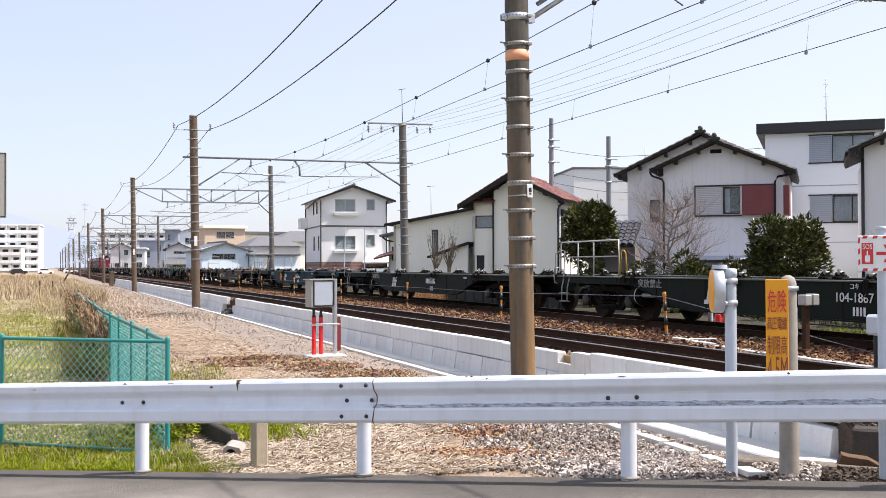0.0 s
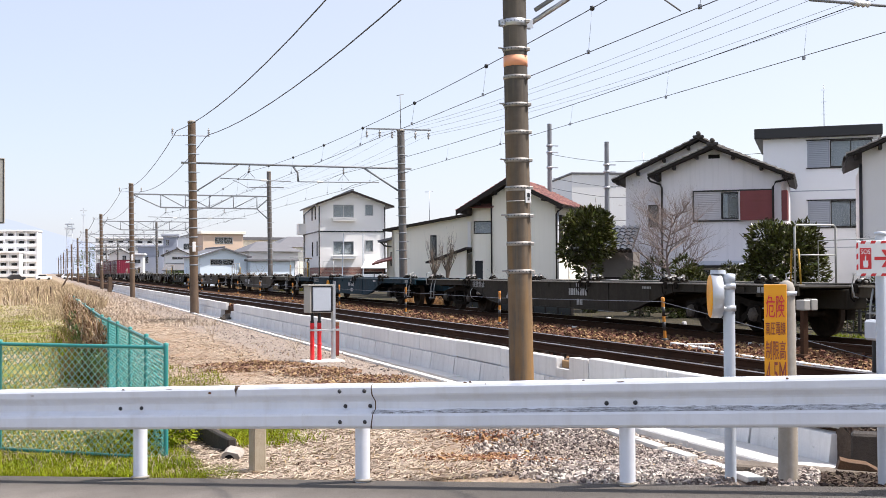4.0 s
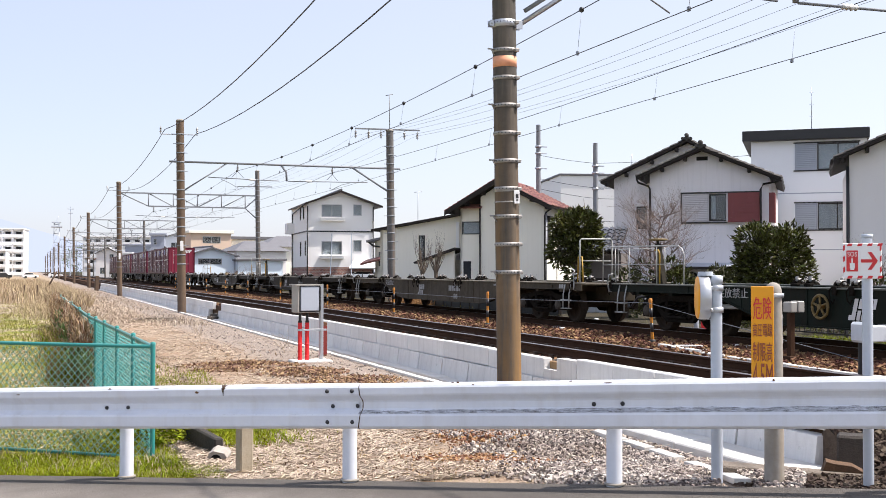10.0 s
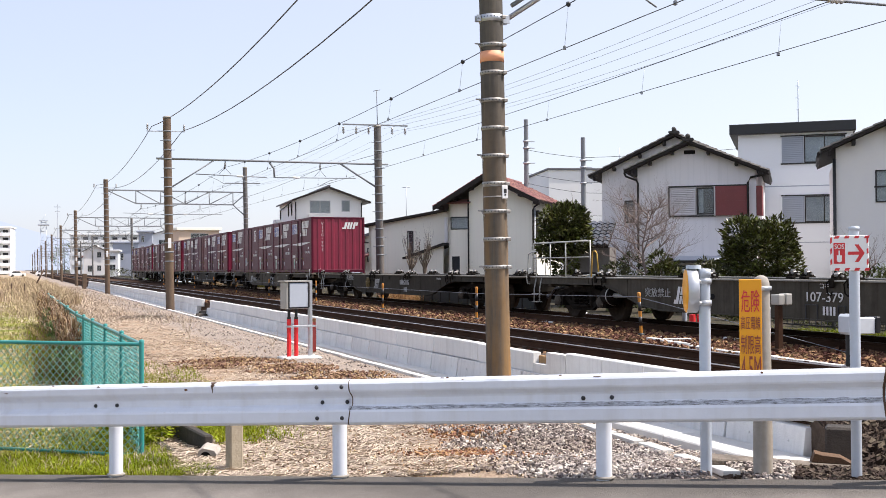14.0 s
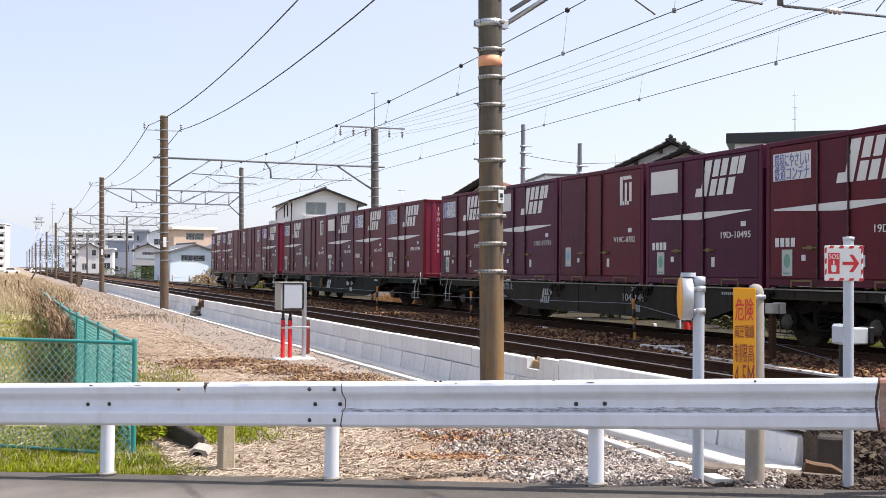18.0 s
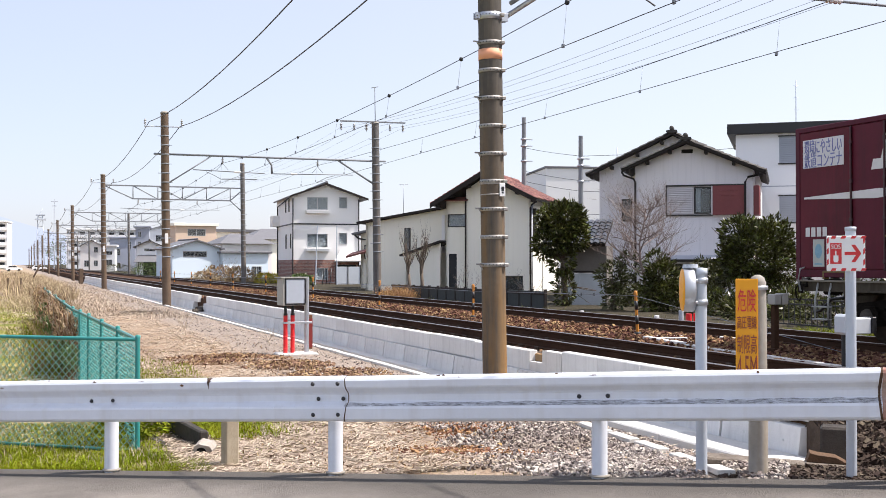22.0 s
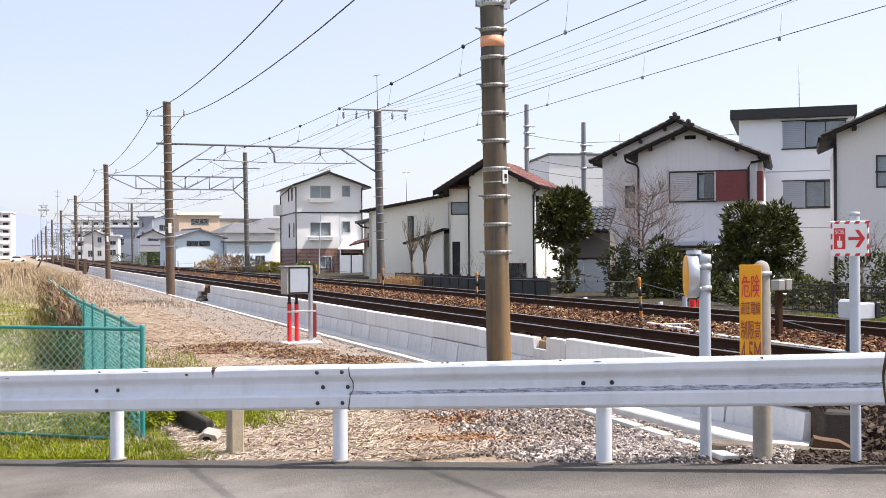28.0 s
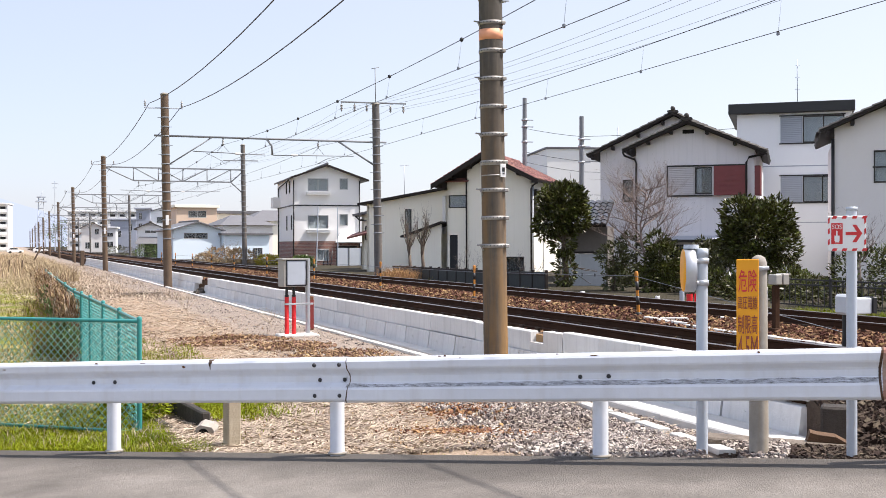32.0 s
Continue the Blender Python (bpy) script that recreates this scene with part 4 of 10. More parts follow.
def catenary_pole(x, y, top, near=False, label="", material=None):
    base = -0.72 if x < 10 else -0.45
    po = thing("catenary_pole", Matrix.Translation((x, y, base)) @ Matrix.Rotation(-math.atan(LEAN), 4, "Y"), label, "railway pole", "poles along the railway")
    h = top - base
    r0, r1 = (0.172, 0.160) if near else (0.196, 0.175 - 0.004 * (h - 8.8))
    g = Geo()
    n = 40 if near else 20
    g.lathe([(0.0, h), (r1, h), (r1 + 0.002, h - 0.02), (r0 + (r1 - r0) * 0.5, h * 0.5), (r0, -0.2)], n)
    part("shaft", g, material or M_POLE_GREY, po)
    g = Geo()
    g.lathe([(0.0, h + 0.06), (r1 * 0.7, h + 0.055), (r1 + 0.015, h + 0.01), (r1 + 0.015, h - 0.05), (r1, h - 0.05)], 20)
    part("cap", g, M_CONC_OLD, po)
    z = 1.962 if near else 2.3
    k = 0
    while z < h - 0.6:
        r = r0 + (r1 - r0) * z / h
        if near:
            me = strap_geo(r, z, -1 if k % 2 == 0 else 0)
            part("step_strap", me, [M_STRAP, M_BOLT], po)
        else:
            me = Geo()
            me.lathe([(r + 0.002, z - 0.03), (r + 0.012, z - 0.03), (r + 0.012, z + 0.03), (r + 0.002, z + 0.03)], 14)
            if k % 2:
                me.box(-r - 0.14, -r, -0.015, 0.015, z - 0.01, z + 0.012)
            else:
                me.box(r, r + 0.14, -0.015, 0.015, z - 0.01, z + 0.012)
            part("step_strap", me, M_PORTAL, po)
        z += 0.389 if near else 0.42
        k += 1
    return po, h, r0, r1


def insulator(parent, x, y, z, h=0.34, r=0.06, n=3, name="insulator"):
    g = Geo()
    prof = [(0.012, 0.0)]
    for i in range(n):
        b = h * (0.15 + 0.7 * i / n)
        prof += [(0.018, b), (r, b + 0.01), (r * 0.8, b + 0.04), (0.02, b + 0.07)]
    prof += [(0.015, h), (0.0, h)]
    g.lathe(prof, 10, (x, y, z))
    return part(name, g, M_PORCELAIN, parent, "grey ribbed insulator")


def build_poles():
    for i, y in enumerate(POLE_Y):
        near = abs(y - 14) < 1
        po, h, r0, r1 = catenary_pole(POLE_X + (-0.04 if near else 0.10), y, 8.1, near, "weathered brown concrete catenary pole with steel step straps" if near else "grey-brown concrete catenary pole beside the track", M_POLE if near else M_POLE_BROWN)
        if near:
            def ring(z0, z1, m, name, lab):
                g = Geo()
                ra, rb = r0 + (r1 - r0) * z0 / h, r0 + (r1 - r0) * z1 / h
                g.lathe([(ra, z0), (ra + 0.004, z0), (rb + 0.004, z1), (rb, z1)], 32)
                part(name, g, m, po, lab)
            ring(4.835, 4.985, M_ORANGE_BAND, "marker_band", "faded orange band")
            for zz in (3.085, 2.935):
                ring(zz, zz + 0.018, M_STRAP, "tag_band", "thin steel band")
            g = Geo()
            g.box(0.035, 0.120, -0.178, -0.160, 2.915, 3.10, 0.004)
            tag = part("tag_plate", g, M_WHITE, po, "white number tag")
            g = Geo()
            g.box(0.06, 0.10, -0.181, -0.1785, 2.99, 3.05).box(0.065, 0.095, -0.181, -0.1785, 2.955, 2.975)
            part("tag_mark", g, M_BLACKPAINT, tag)
            g = Geo()
            rr = r0 + (r1 - r0) * 5.450 / h
            g.lathe([(rr + 0.001, 5.400), (rr + 0.010, 5.402), (rr + 0.010, 5.498), (rr + 0.001, 5.500)], 32)
            g.box(-rr - 0.07, -rr - 0.005, -0.045, -0.03, 5.405, 5.495, 0.003).box(-rr - 0.07, -rr - 0.005, 0.03, 0.045, 5.405, 5.495, 0.003)
            g.cyl((-rr - 0.04, -0.07, 5.450), (-rr - 0.04, 0.07, 5.450), 0.012, n=6)
            g.box(rr - 0.01, rr + 0.10, -0.05, -0.038, 5.390, 5.510, 0.004).box(rr - 0.01, rr + 0.10, 0.038, 0.05, 5.390, 5.510, 0.004)
            g.tube([(rr + 0.05, 0.0, 5.450), (1.5, -0.3, 6.3)], 0.036, 4)
            part("stay_bracket", g, M_GALV, po, "galvanised stay bracket")
        if not near:
            # paper band low on the pole
            g = Geo()
            g.box(-0.07, 0.07, -r0 - 0.012, -r0 + 0.03, 2.9, 3.35, 0.01)
            part("tag_plate", g, M_WHITE, po, "white number tag")
        g = Geo()
        g.box(-0.90, 0.80, -0.03, 0.03, h - 0.66, h - 0.61, 0.008)
        part("cross_arm", g, M_GALV_PAINT, po, "steel cross arm")
        for dx in (-0.86, 0.76):
            insulator(po, dx, 0, h - 0.61)
    for i, y in enumerate(POLE_Y[2:], 2):
        top = 8.1 if i == 2 else 9.3
        po, h, r0, r1 = catenary_pole(POLE_XR + (0.0 if i == 2 else 0.7), y, top, False, "grey concrete catenary pole on the far side of the tracks")
        if i == 2:
            g = Geo()
            g.box(-1.75, 1.55, -0.04, 0.04, h + 0.02, h + 0.09, 0.01)
            part("cross_arm", g, M_PORTAL, po, "steel cross arm")
            for dx in (-1.72, -1.07, -0.45, 0.75, 1.42):
                insulator(po, dx, 0, h - 0.42, 0.42, 0.07, 4)
            g = Geo()
            g.tube([(0, 0, h), (0, 0, h + 1.75)], 0.02, 6)
            g.tube([(-0.18, 0, h + 1.7), (0.18, 0, h + 1.78)], 0.02, 5)
            part("lightning_rod", g, M_PORTAL, po)
        elif i == 3:
            g = Geo()
            g.box(-1.6, 1.2, -0.04, 0.04, h - 1.3, h - 1.22, 0.01)
            part("cross_arm", g, M_PORTAL, po, "steel cross arm")


def build_portals():
    for i, y in enumerate(POLE_Y):
        if i < 1:
            continue
        xa, xb = POLE_X, POLE_XR + (0 if i <= 2 else 0.7)
        po = thing("catenary_portal", pose(0, y, 0), "grey steel portal beam across both tracks", "catenary portal", "portals over the tracks")
        if i in (1, 2):
            zb = 6.22
            g = Geo()
            g.tube([(xa - 0.5, -0.02, zb), (xb + 0.4, -0.02, zb + 0.03)], 0.048, 8)
            part("beam", g, M_PORTAL, po)
            g = Geo()
            g.tube([(xa + 0.2, 0, 4.95), (xa + 2.1, 0, zb)], 0.036, 6)
            part("brace", g, M_PORTAL, po)
            g = Geo()
            g.tube([(xb - 2.0, 0, zb), (xb + 0.05, 0, 4.98)], 0.048, 6)
            part("brace", g, M_PORTAL, po)
        else:
            zb, zt = 6.3, 7.3
            g = Geo()
            g.box(xa - 0.2, xb, -0.05, 0.05, zt - 0.05, zt + 0.05)
            part("top_chord", g, M_PORTAL, po)
            g = Geo()
            g.box(xa + 2.2, xb - 1.1, -0.05, 0.05, zb - 0.05, zb + 0.05)
            part("bottom_chord", g, M_PORTAL, po)
            web = Geo()
            xs = [xa + 2.2 + k * (xb - xa - 3.3) / 4 for k in range(5)]
            for k, x in enumerate(xs):
                web.tube([(x, 0, zb), (x, 0, zt)], 0.04, 5)
                if k < 4:
                    a, b = (x, xs[k + 1]) if k < 2 else (xs[k + 1], x)
                    web.tube([(a, 0, zt), (b, 0, zb)], 0.04, 5)
            web.tube([(xa, 0, zt), (xs[0], 0, zb)], 0.045, 5).tube([(xb, 0, zt), (xs[-1], 0, zb)], 0.045, 5).tube([(xb, 0, 5.3), (xs[-1], 0, zb)], 0.05, 5)
            part("lattice", web, M_PORTAL, po)
        # hangers and pull-off arms over each track
        for k, xt in enumerate((T1, T2)):
            g = Geo()
            z0 = 6.2 if i in (1, 2) else 6.3
            g.tube([(xt + 0.15, 0, z0), (xt + 0.15, 0, z0 - 0.3)], 0.03, 5).tube([(xt + 0.15, 0, z0 - 0.32), (xt - 0.12, 0, z0 - 0.62)], 0.012, 4).tube([(xt + 0.15, 0, z0 - 0.32), (xt + 0.42, 0, z0 - 0.62)], 0.012, 4)
            part("hanger", g, M_PORTAL, po)
            insulator(po, xt + 0.15, 0, z0 - 0.34, 0.3, 0.06, 3)
        g = Geo()
        xm = (T1 + T2) / 2
        zc = 5.48
        g.tube([(T1 - 1.2, 0, zc + 0.08), (xm - 0.15, 0, zc)], 0.024, 6).tube([(xm + 0.25, 0, zc), (T2 + 1.9, 0, zc + 0.06)], 0.024, 6)
        g.tube([(T1 - 0.6, 0, zc), (T1 - 0.3, 0, zc - 0.12), (T1 + 0.15, 0, 5.12)], 0.014, 5).tube([(T2 + 1.0, 0, zc), (T2 + 0.6, 0, zc - 0.1), (T2 + 0.1, 0, 5.12)], 0.014, 5)
        part("pull_off_arm", g, M_PORTAL, po)
        for dx in (-1.0, 0.9):
            gi = Geo()
            gi.lathe([(0.02, -0.16), (0.055, -0.14), (0.03, -0.1), (0.06, -0.06), (0.03, -0.02), (0.06, 0.03), (0.03, 0.08), (0.055, 0.12), (0.02, 0.16)], 10, (xm + dx * 1.4, 0, zc + 0.02), "x")
            part("rod_insulator", gi, M_PORCELAIN_W, po, "white ribbed rod insulator")
        g = Geo()
        z0 = 6.2 if i in (1, 2) else 6.3
        g.tube([(xm - 0.05, 0, z0), (xm + 0.18, 0, z0 - 0.3), (xm + 0.2, 0, zc)], 0.05, 6)
        part("drop_bracket", g, M_PORTAL, po)


def span(a, b, sag, n=12):
    a, b = Vector(a), Vector(b)
    return [a.lerp(b, i / n) + Vector((0, 0, -4 * sag * (i / n) * (1 - i / n))) for i in range(n + 1)]


def build_wires():
    ends = POLE_Y[:10]

    def run(name, x, z, sag, r, m, label, dip=0.0):
        g = Geo()
        for y0, y1 in zip(ends, ends[1:]):
            za, zb = (z - dip if abs(y - 14) < 1 else z for y in (y0, y1))
            g.tube(span((x, y0, za), (x, y1, zb), sag, 12 if y0 < 100 else 6), r * (1 if y0 < 100 else 1.5), 5)
        return solid(name, g, m, label, "wire", "wires over the railway")
    run("feeder_wire", POLE_X - 0.70, 7.66, 0.68, 0.017, M_WIRE, "thick dark feeder wire slung from pole to pole", 0.16)
    run("feeder_wire", POLE_X + 0.66, 7.50, 0.64, 0.017, M_WIRE, "thick dark feeder wire slung from pole to pole", 0.20)
    ball = Geo()
    ball.lathe([(0.0, -0.05), (0.035, -0.035), (0.045, 0.0), (0.035, 0.035), (0.0, 0.05)], 10)
    meb = ball.mesh("clamp", M_WIRE)
    for xt, zc, zm, sg in ((T1, 5.0, 5.88, 0.38), (T2, 5.18, 5.93, 0.23)):
        w = thing("overhead_line", pose(0, 0, 0), "overhead contact line with its carrying wire and droppers", "overhead line", "wires over the railway")
        cw = Geo()
        rise = 0.06 if xt == T2 else 0.0
        cw.tube([(xt, -40, zc + rise), (xt, 14, zc + rise), (xt + 0.12, 50, zc - rise), (xt - 0.1, 87, zc), (xt, 400, zc)], 0.0075, 5)
        part("contact_wire", cw, M_BRONZE, w)
        me = Geo()
        me.weld = True
        for y0, y1 in zip(ends, ends[1:]):
            me.tube(span((xt + 0.1, y0, zm), (xt + 0.1, y1, zm), sg), 0.0085, 5)
        part("carrying_wire", me, M_WIRE, w)
        for y0, y1 in zip(ends[:4], ends[1:5]):
            k = int((y1 - y0 - 2.7) / 4.8)
            for i in range(k + 1):
                t = (2.7 + 4.8 * i) / (y1 - y0)
                zz = zm - 4 * sg * t * (1 - t)
                yy = y0 + (y1 - y0) * t
                g = Geo()
                g.tube([(xt + 0.1, yy, zz), (xt + 0.02, yy, zc)], 0.0035, 4)
                g.box(xt + 0.0, xt + 0.04, yy - 0.03, yy + 0.03, zc - 0.02, zc + 0.05, 0.006)
                part("dropper", g, M_WIRE_THIN, w)
                if xt == T1 and y0 < 60:
                    part("clamp", meb, None, w, at=pose(xt + 0.1, yy, zz))
    for x, z, sag in ((14.46, 7.75, 0.76), (15.11, 7.78, 0.70), (15.74, 7.80, 0.74), (16.94, 7.84, 0.66), (17.61, 7.87, 0.62)):
        g = Geo()
        for y0, y1 in ((5.0, 50.4), (50.4, 87), (87, 134), (134, 180)):
            g.tube(span((x, y0, z), (x + (0.3 if y0 > 50 else 0), y1, z), sag * ((y1 - y0) / 45) ** 2, 16), 0.005, 4)
        solid("high_wire", g, M_WIRE_THIN, "thin pale high-voltage wire on cross arms", "wire", "wires over the railway")


# ---- signs and fittings by the crossing ----
def facing(x, y, z, way_deg):
    """A pose whose -y side faces the compass way (degrees from +x)."""
    return pose(x, y, z, 0, 0, way_deg + 90)


def build_mirror():
    ob = thing("warning_beacon", pose(4.69, 6.75, -0.30), "grey post with a round orange-faced beacon seen from the side", "crossing beacon")
    g = Geo()
    g.cyl((0, 0, -0.2), (0, 0, 1.48), 0.042, n=20)
    part("post", g, M_GALV_PAINT, ob)
    g = Geo()
    g.lathe([(0.0, 1.525), (0.047, 1.52), (0.047, 1.46), (0.042, 1.46)], 18)
    part("cap", g, M_GALV_PAINT, ob)
    for z in (1.43, 1.27):
        g = Geo()
        g.lathe([(0.043, z - 0.022), (0.052, z - 0.02), (0.052, z + 0.02), (0.043, z + 0.022)], 16)
        g.box(-0.1, -0.03, -0.03, 0.03, z - 0.012, z + 0.012, 0.004)
        part("clamp", g, M_GALV, ob)
    m = Matrix.Translation((-0.066, 0.05, 1.365)) @ Matrix.Rotation(radians(153), 4, "Z")
    g = Geo()
    g.lathe([(0.155, -0.05), (0.16, -0.042), (0.16, 0.022), (0.152, 0.032), (0.0, 0.036)], 36, axis="x")
    g.moved(m @ Matrix.Rotation(math.pi, 4, "Z") @ Matrix.Translation((0, 0, -0.0)))
    hz = part("housing", g, M_GALV, ob, "bare metal drum", at=Matrix.Translation((0.0, 0.0, -0.005)))
    g = Geo()
    g.lathe([(0.0, 0.068), (0.10, 0.064), (0.150, 0.058), (0.158, 0.05)], 36, axis="x")
    g.moved(m)
    part("lens", g, M_YELLOW, ob, "orange lens", at=Matrix.Translation((0.0, 0.0, -0.005)))
    g = Geo()
    g.cyl((-0.062, 0.045, 1.52), (-0.062, 0.045, 1.55), 0.058, 0.054, 16)
    part("top_cap", g, M_GALV_PAINT, ob)
    return ob


def build_yellow_sign():
    ob = thing("warning_sign", pose(4.99, 6.485, -0.28), "yellow warning board with red lettering on a concrete post", "warning sign")
    g = Geo()
    g.lathe([(0.072, -0.2), (0.060, 1.36), (0.058, 1.40), (0.045, 1.435), (0.018, 1.452), (0.0, 1.454)], 24)
    part("post", g, mat("grey_concrete_post", (0.38, 0.355, 0.32), 0.85, second=(0.21, 0.19, 0.16), grain=18, stain=4, amount=0.6, bump=0.1, streak=(0.30, 0.22, 0.12), streak_amount=0.5), ob)
    rot = Matrix.Translation((-0.05, -0.06, 0)) @ Matrix.Rotation(radians(-36), 4, "Z")
    g = Geo()
    g.box(-0.150, 0.005, -0.012, 0.0, 0.50, 1.425, 0.003)
    brd = part("board", g, M_YELLOW, ob, "yellow enamel board", at=rot)
    rows = (("危険", 0.115, 1.27, M_REDTXT, 0.126), ("高圧電線", 0.06, 1.115, M_MAROON, 0.134), ("制限高", 0.085, 0.96, M_MAROON, 0.134), ("4.5M", 0.17, 0.79, M_MAROON, 0.138))
    for body, size, z, m, w in rows:
        ob2 = lettering("lettering", body, size, m, brd, pose(-0.0725, -0.0135, z), w)
        k = {"危険": 1.5, "高圧電線": 1.7, "制限高": 1.75, "4.5M": 1.5}[body]
        ob2.scale = (1, 1, k)
    for z in (1.36, 0.62):
        g = Geo()
        g.lathe([(0.066, z - 0.016), (0.073, z - 0.015), (0.073, z + 0.015), (0.066, z + 0.016)], 18)
        g.box(-0.11, -0.05, -0.03, 0.0, z - 0.012, z + 0.012, 0.003)
        part("clamp", g, M_GALV, ob)
    return ob


def build_sos_sign():
    ob = thing("sos_sign", pose(5.48, 6.09, -0.26), "white emergency sign with red stripes and arrow on a post", "emergency sign")
    g = Geo()
    g.cyl((0, 0, -0.2), (0, 0, 1.765), 0.036, n=20)
    part("post", g, M_GALV_PAINT, ob)
    g = Geo()
    g.lathe([(0.0, 1.775), (0.039, 1.772), (0.039, 1.745), (0.036, 1.745)], 18)
    part("cap", g, M_GALV_PAINT, ob)
    tilt = Matrix.Translation((-0.062, -0.022, 1.585)) @ Matrix.Rotation(radians(-36), 4, "Z")
    g = Geo()
    g.box(-0.145, 0.145, -0.006, 0.006, -0.132, 0.132, 0.012)
    brd = part("board", g, M_WHITE, ob, "white reflective board", at=tilt @ Matrix.Diagonal((0.88, 1, 0.94, 1)))
    w, h = 0.145, 0.132
    for k in range(4):
        x = -0.115 + k * 0.075
        for z0, z1 in ((h - 0.022, h - 0.002), (-h + 0.002, -h + 0.022)):
            stripes = Geo()
            stripes.add([(x, -0.0075, z0), (x + 0.035, -0.0075, z0), (x + 0.045, -0.0075, z1), (x + 0.01, -0.0075, z1)], [(0, 1, 2, 3)])
            part("edge_stripe", stripes, M_REDTXT, brd, "red edge stripe")
    for k in range(3):
        z = -0.09 + k * 0.08
        for x0, x1 in ((-w + 0.002, -w + 0.016), (w - 0.016, w - 0.002)):
            stripes = Geo()
            stripes.add([(x0, -0.0075, z), (x1, -0.0075, z + 0.012), (x1, -0.0075, z + 0.052), (x0, -0.0075, z + 0.04)], [(0, 1, 2, 3)])
            part("edge_stripe", stripes, M_REDTXT, brd, "red edge stripe")
    g = Geo()
    g.box(-0.118, -0.032, -0.009, -0.0065, -0.078, 0.078, 0.004)
    part("red_panel", g, M_REDTXT, brd, "red button panel")
    lettering("lettering", "SOS", 0.05, M_WHITE, brd, pose(-0.075, -0.011, 0.05), 0.07)
    g = Geo()
    g.box(-0.081, -0.071, -0.0105, -0.009, -0.02, 0.02).box(-0.094, -0.056, -0.0105, -0.009, -0.055, -0.015, 0.001).box(-0.09, -0.06, -0.0105, -0.009, -0.066, -0.054)
    part("pressing_symbol", g, M_WHITE, brd, "white pointing symbol")
    g = Geo()
    g.add([(-0.01, -0.008, -0.012), (0.075, -0.008, -0.012), (0.04, -0.008, -0.065), (0.07, -0.008, -0.065), (0.115, -0.008, 0.0), (0.07, -0.008, 0.065), (0.04, -0.008, 0.065), (0.075, -0.008, 0.012), (-0.01, -0.008, 0.012)], [(0, 1, 7, 8), (1, 2, 3, 4), (1, 4, 7), (4, 5, 6, 7)])
    part("arrow", g, M_REDTXT, brd, "red arrow")
    return ob


def build_cabinet():
    ob = thing("relay_cabinet", pose(5.36, 22.17, -0.60), "small grey relay cabinet on a post with two red cable pipes", "relay cabinet")
    g = Geo()
    g.box(-0.32, 0.50, -0.30, 0.28, -0.1, 0.02, 0.02)
    part("base_slab", g, M_TROUGH, ob)
    rot = Matrix.Rotation(radians(8), 4, "Z")
    g = Geo()
    g.box(-0.26, 0.24, -0.16, 0.17, 1.0, 1.56, 0.012)
    body = part("body", g, M_BOXCREAM, ob, at=rot)
    g = Geo()
    g.prism([(-0.30, 1.56), (0.28, 1.56), (0.28, 1.585), (-0.30, 1.585)], "y", -0.20, 0.21)
    part("lid", g, M_BOXCREAM, body)
    g = Geo()
    g.box(-0.19, 0.215, -0.185, -0.160, 1.04, 1.535, 0.01)
    dr = part("door", g, M_BOXGREY, body, "blue-grey door")
    part("door_seal", Geo().box(-0.212, 0.236, -0.168, -0.1605, 1.012, 1.556), M_BLACKPAINT, body, "dark door seal")
    g = Geo()
    for z in (1.12, 1.45):
        g.box(0.215, 0.245, -0.2, -0.15, z - 0.035, z + 0.035, 0.006)
    g.box(0.222, 0.246, -0.19, -0.15, 1.04, 1.53)
    part("hinge", g, M_BLACKPAINT, body)
    g = Geo()
    g.cyl((0.33, 0.05, -0.05), (0.33, 0.05, 1.585), 0.05, n=16)
    part("post", g, M_GALV, ob)
    for x in (-0.13, 0.02):
        g = Geo()
        g.cyl((x, 0, 0.8), (x, 0, 1.02), 0.03, n=12).cyl((x, 0, 0.76), (x, 0, 0.83), 0.042, n=12)
        part("cable", g, M_BLACK, ob, "black cable")
        g = Geo()
        g.cyl((x, 0, 0.0), (x, 0, 0.79), 0.044, n=16)
        for z in (0.1, 0.35, 0.6):
            g.lathe([(0.044, z - 0.012), (0.05, z - 0.01), (0.05, z + 0.01), (0.044, z + 0.012)], 14, (x, 0, 0))
        part("cable_pipe", g, M_REDPIPE, ob, "red plastic pipe")
    g = Geo()
    g.box(-0.2, 0.42, -0.07, -0.055, 0.62, 0.66, 0.004)
    part("pipe_bracket", g, M_GALV, ob)
    g = Geo()
    g.box(-0.045, 0.045, -0.03, 0.03, -0.1, 0.76, 0.01)
    g.slot = 1
    g.box(-0.046, 0.046, -0.031, 0.031, 0.05, 0.68)
    st = solid("marker_stake", g, [M_RUST, mat("dark_red_paint", (0.26, 0.022, 0.02), 0.6, second=(0.16, 0.03, 0.02), grain=20, stain=5, amount=0.6)], "rust-red steel stake beside the wall", "stake", m=pose(6.06, 23.35, -0.62))


M_POSTORANGE = mat("weathered_orange_paint", (0.62, 0.24, 0.02), 0.6, second=(0.36, 0.15, 0.03), grain=20, stain=5, amount=0.6)


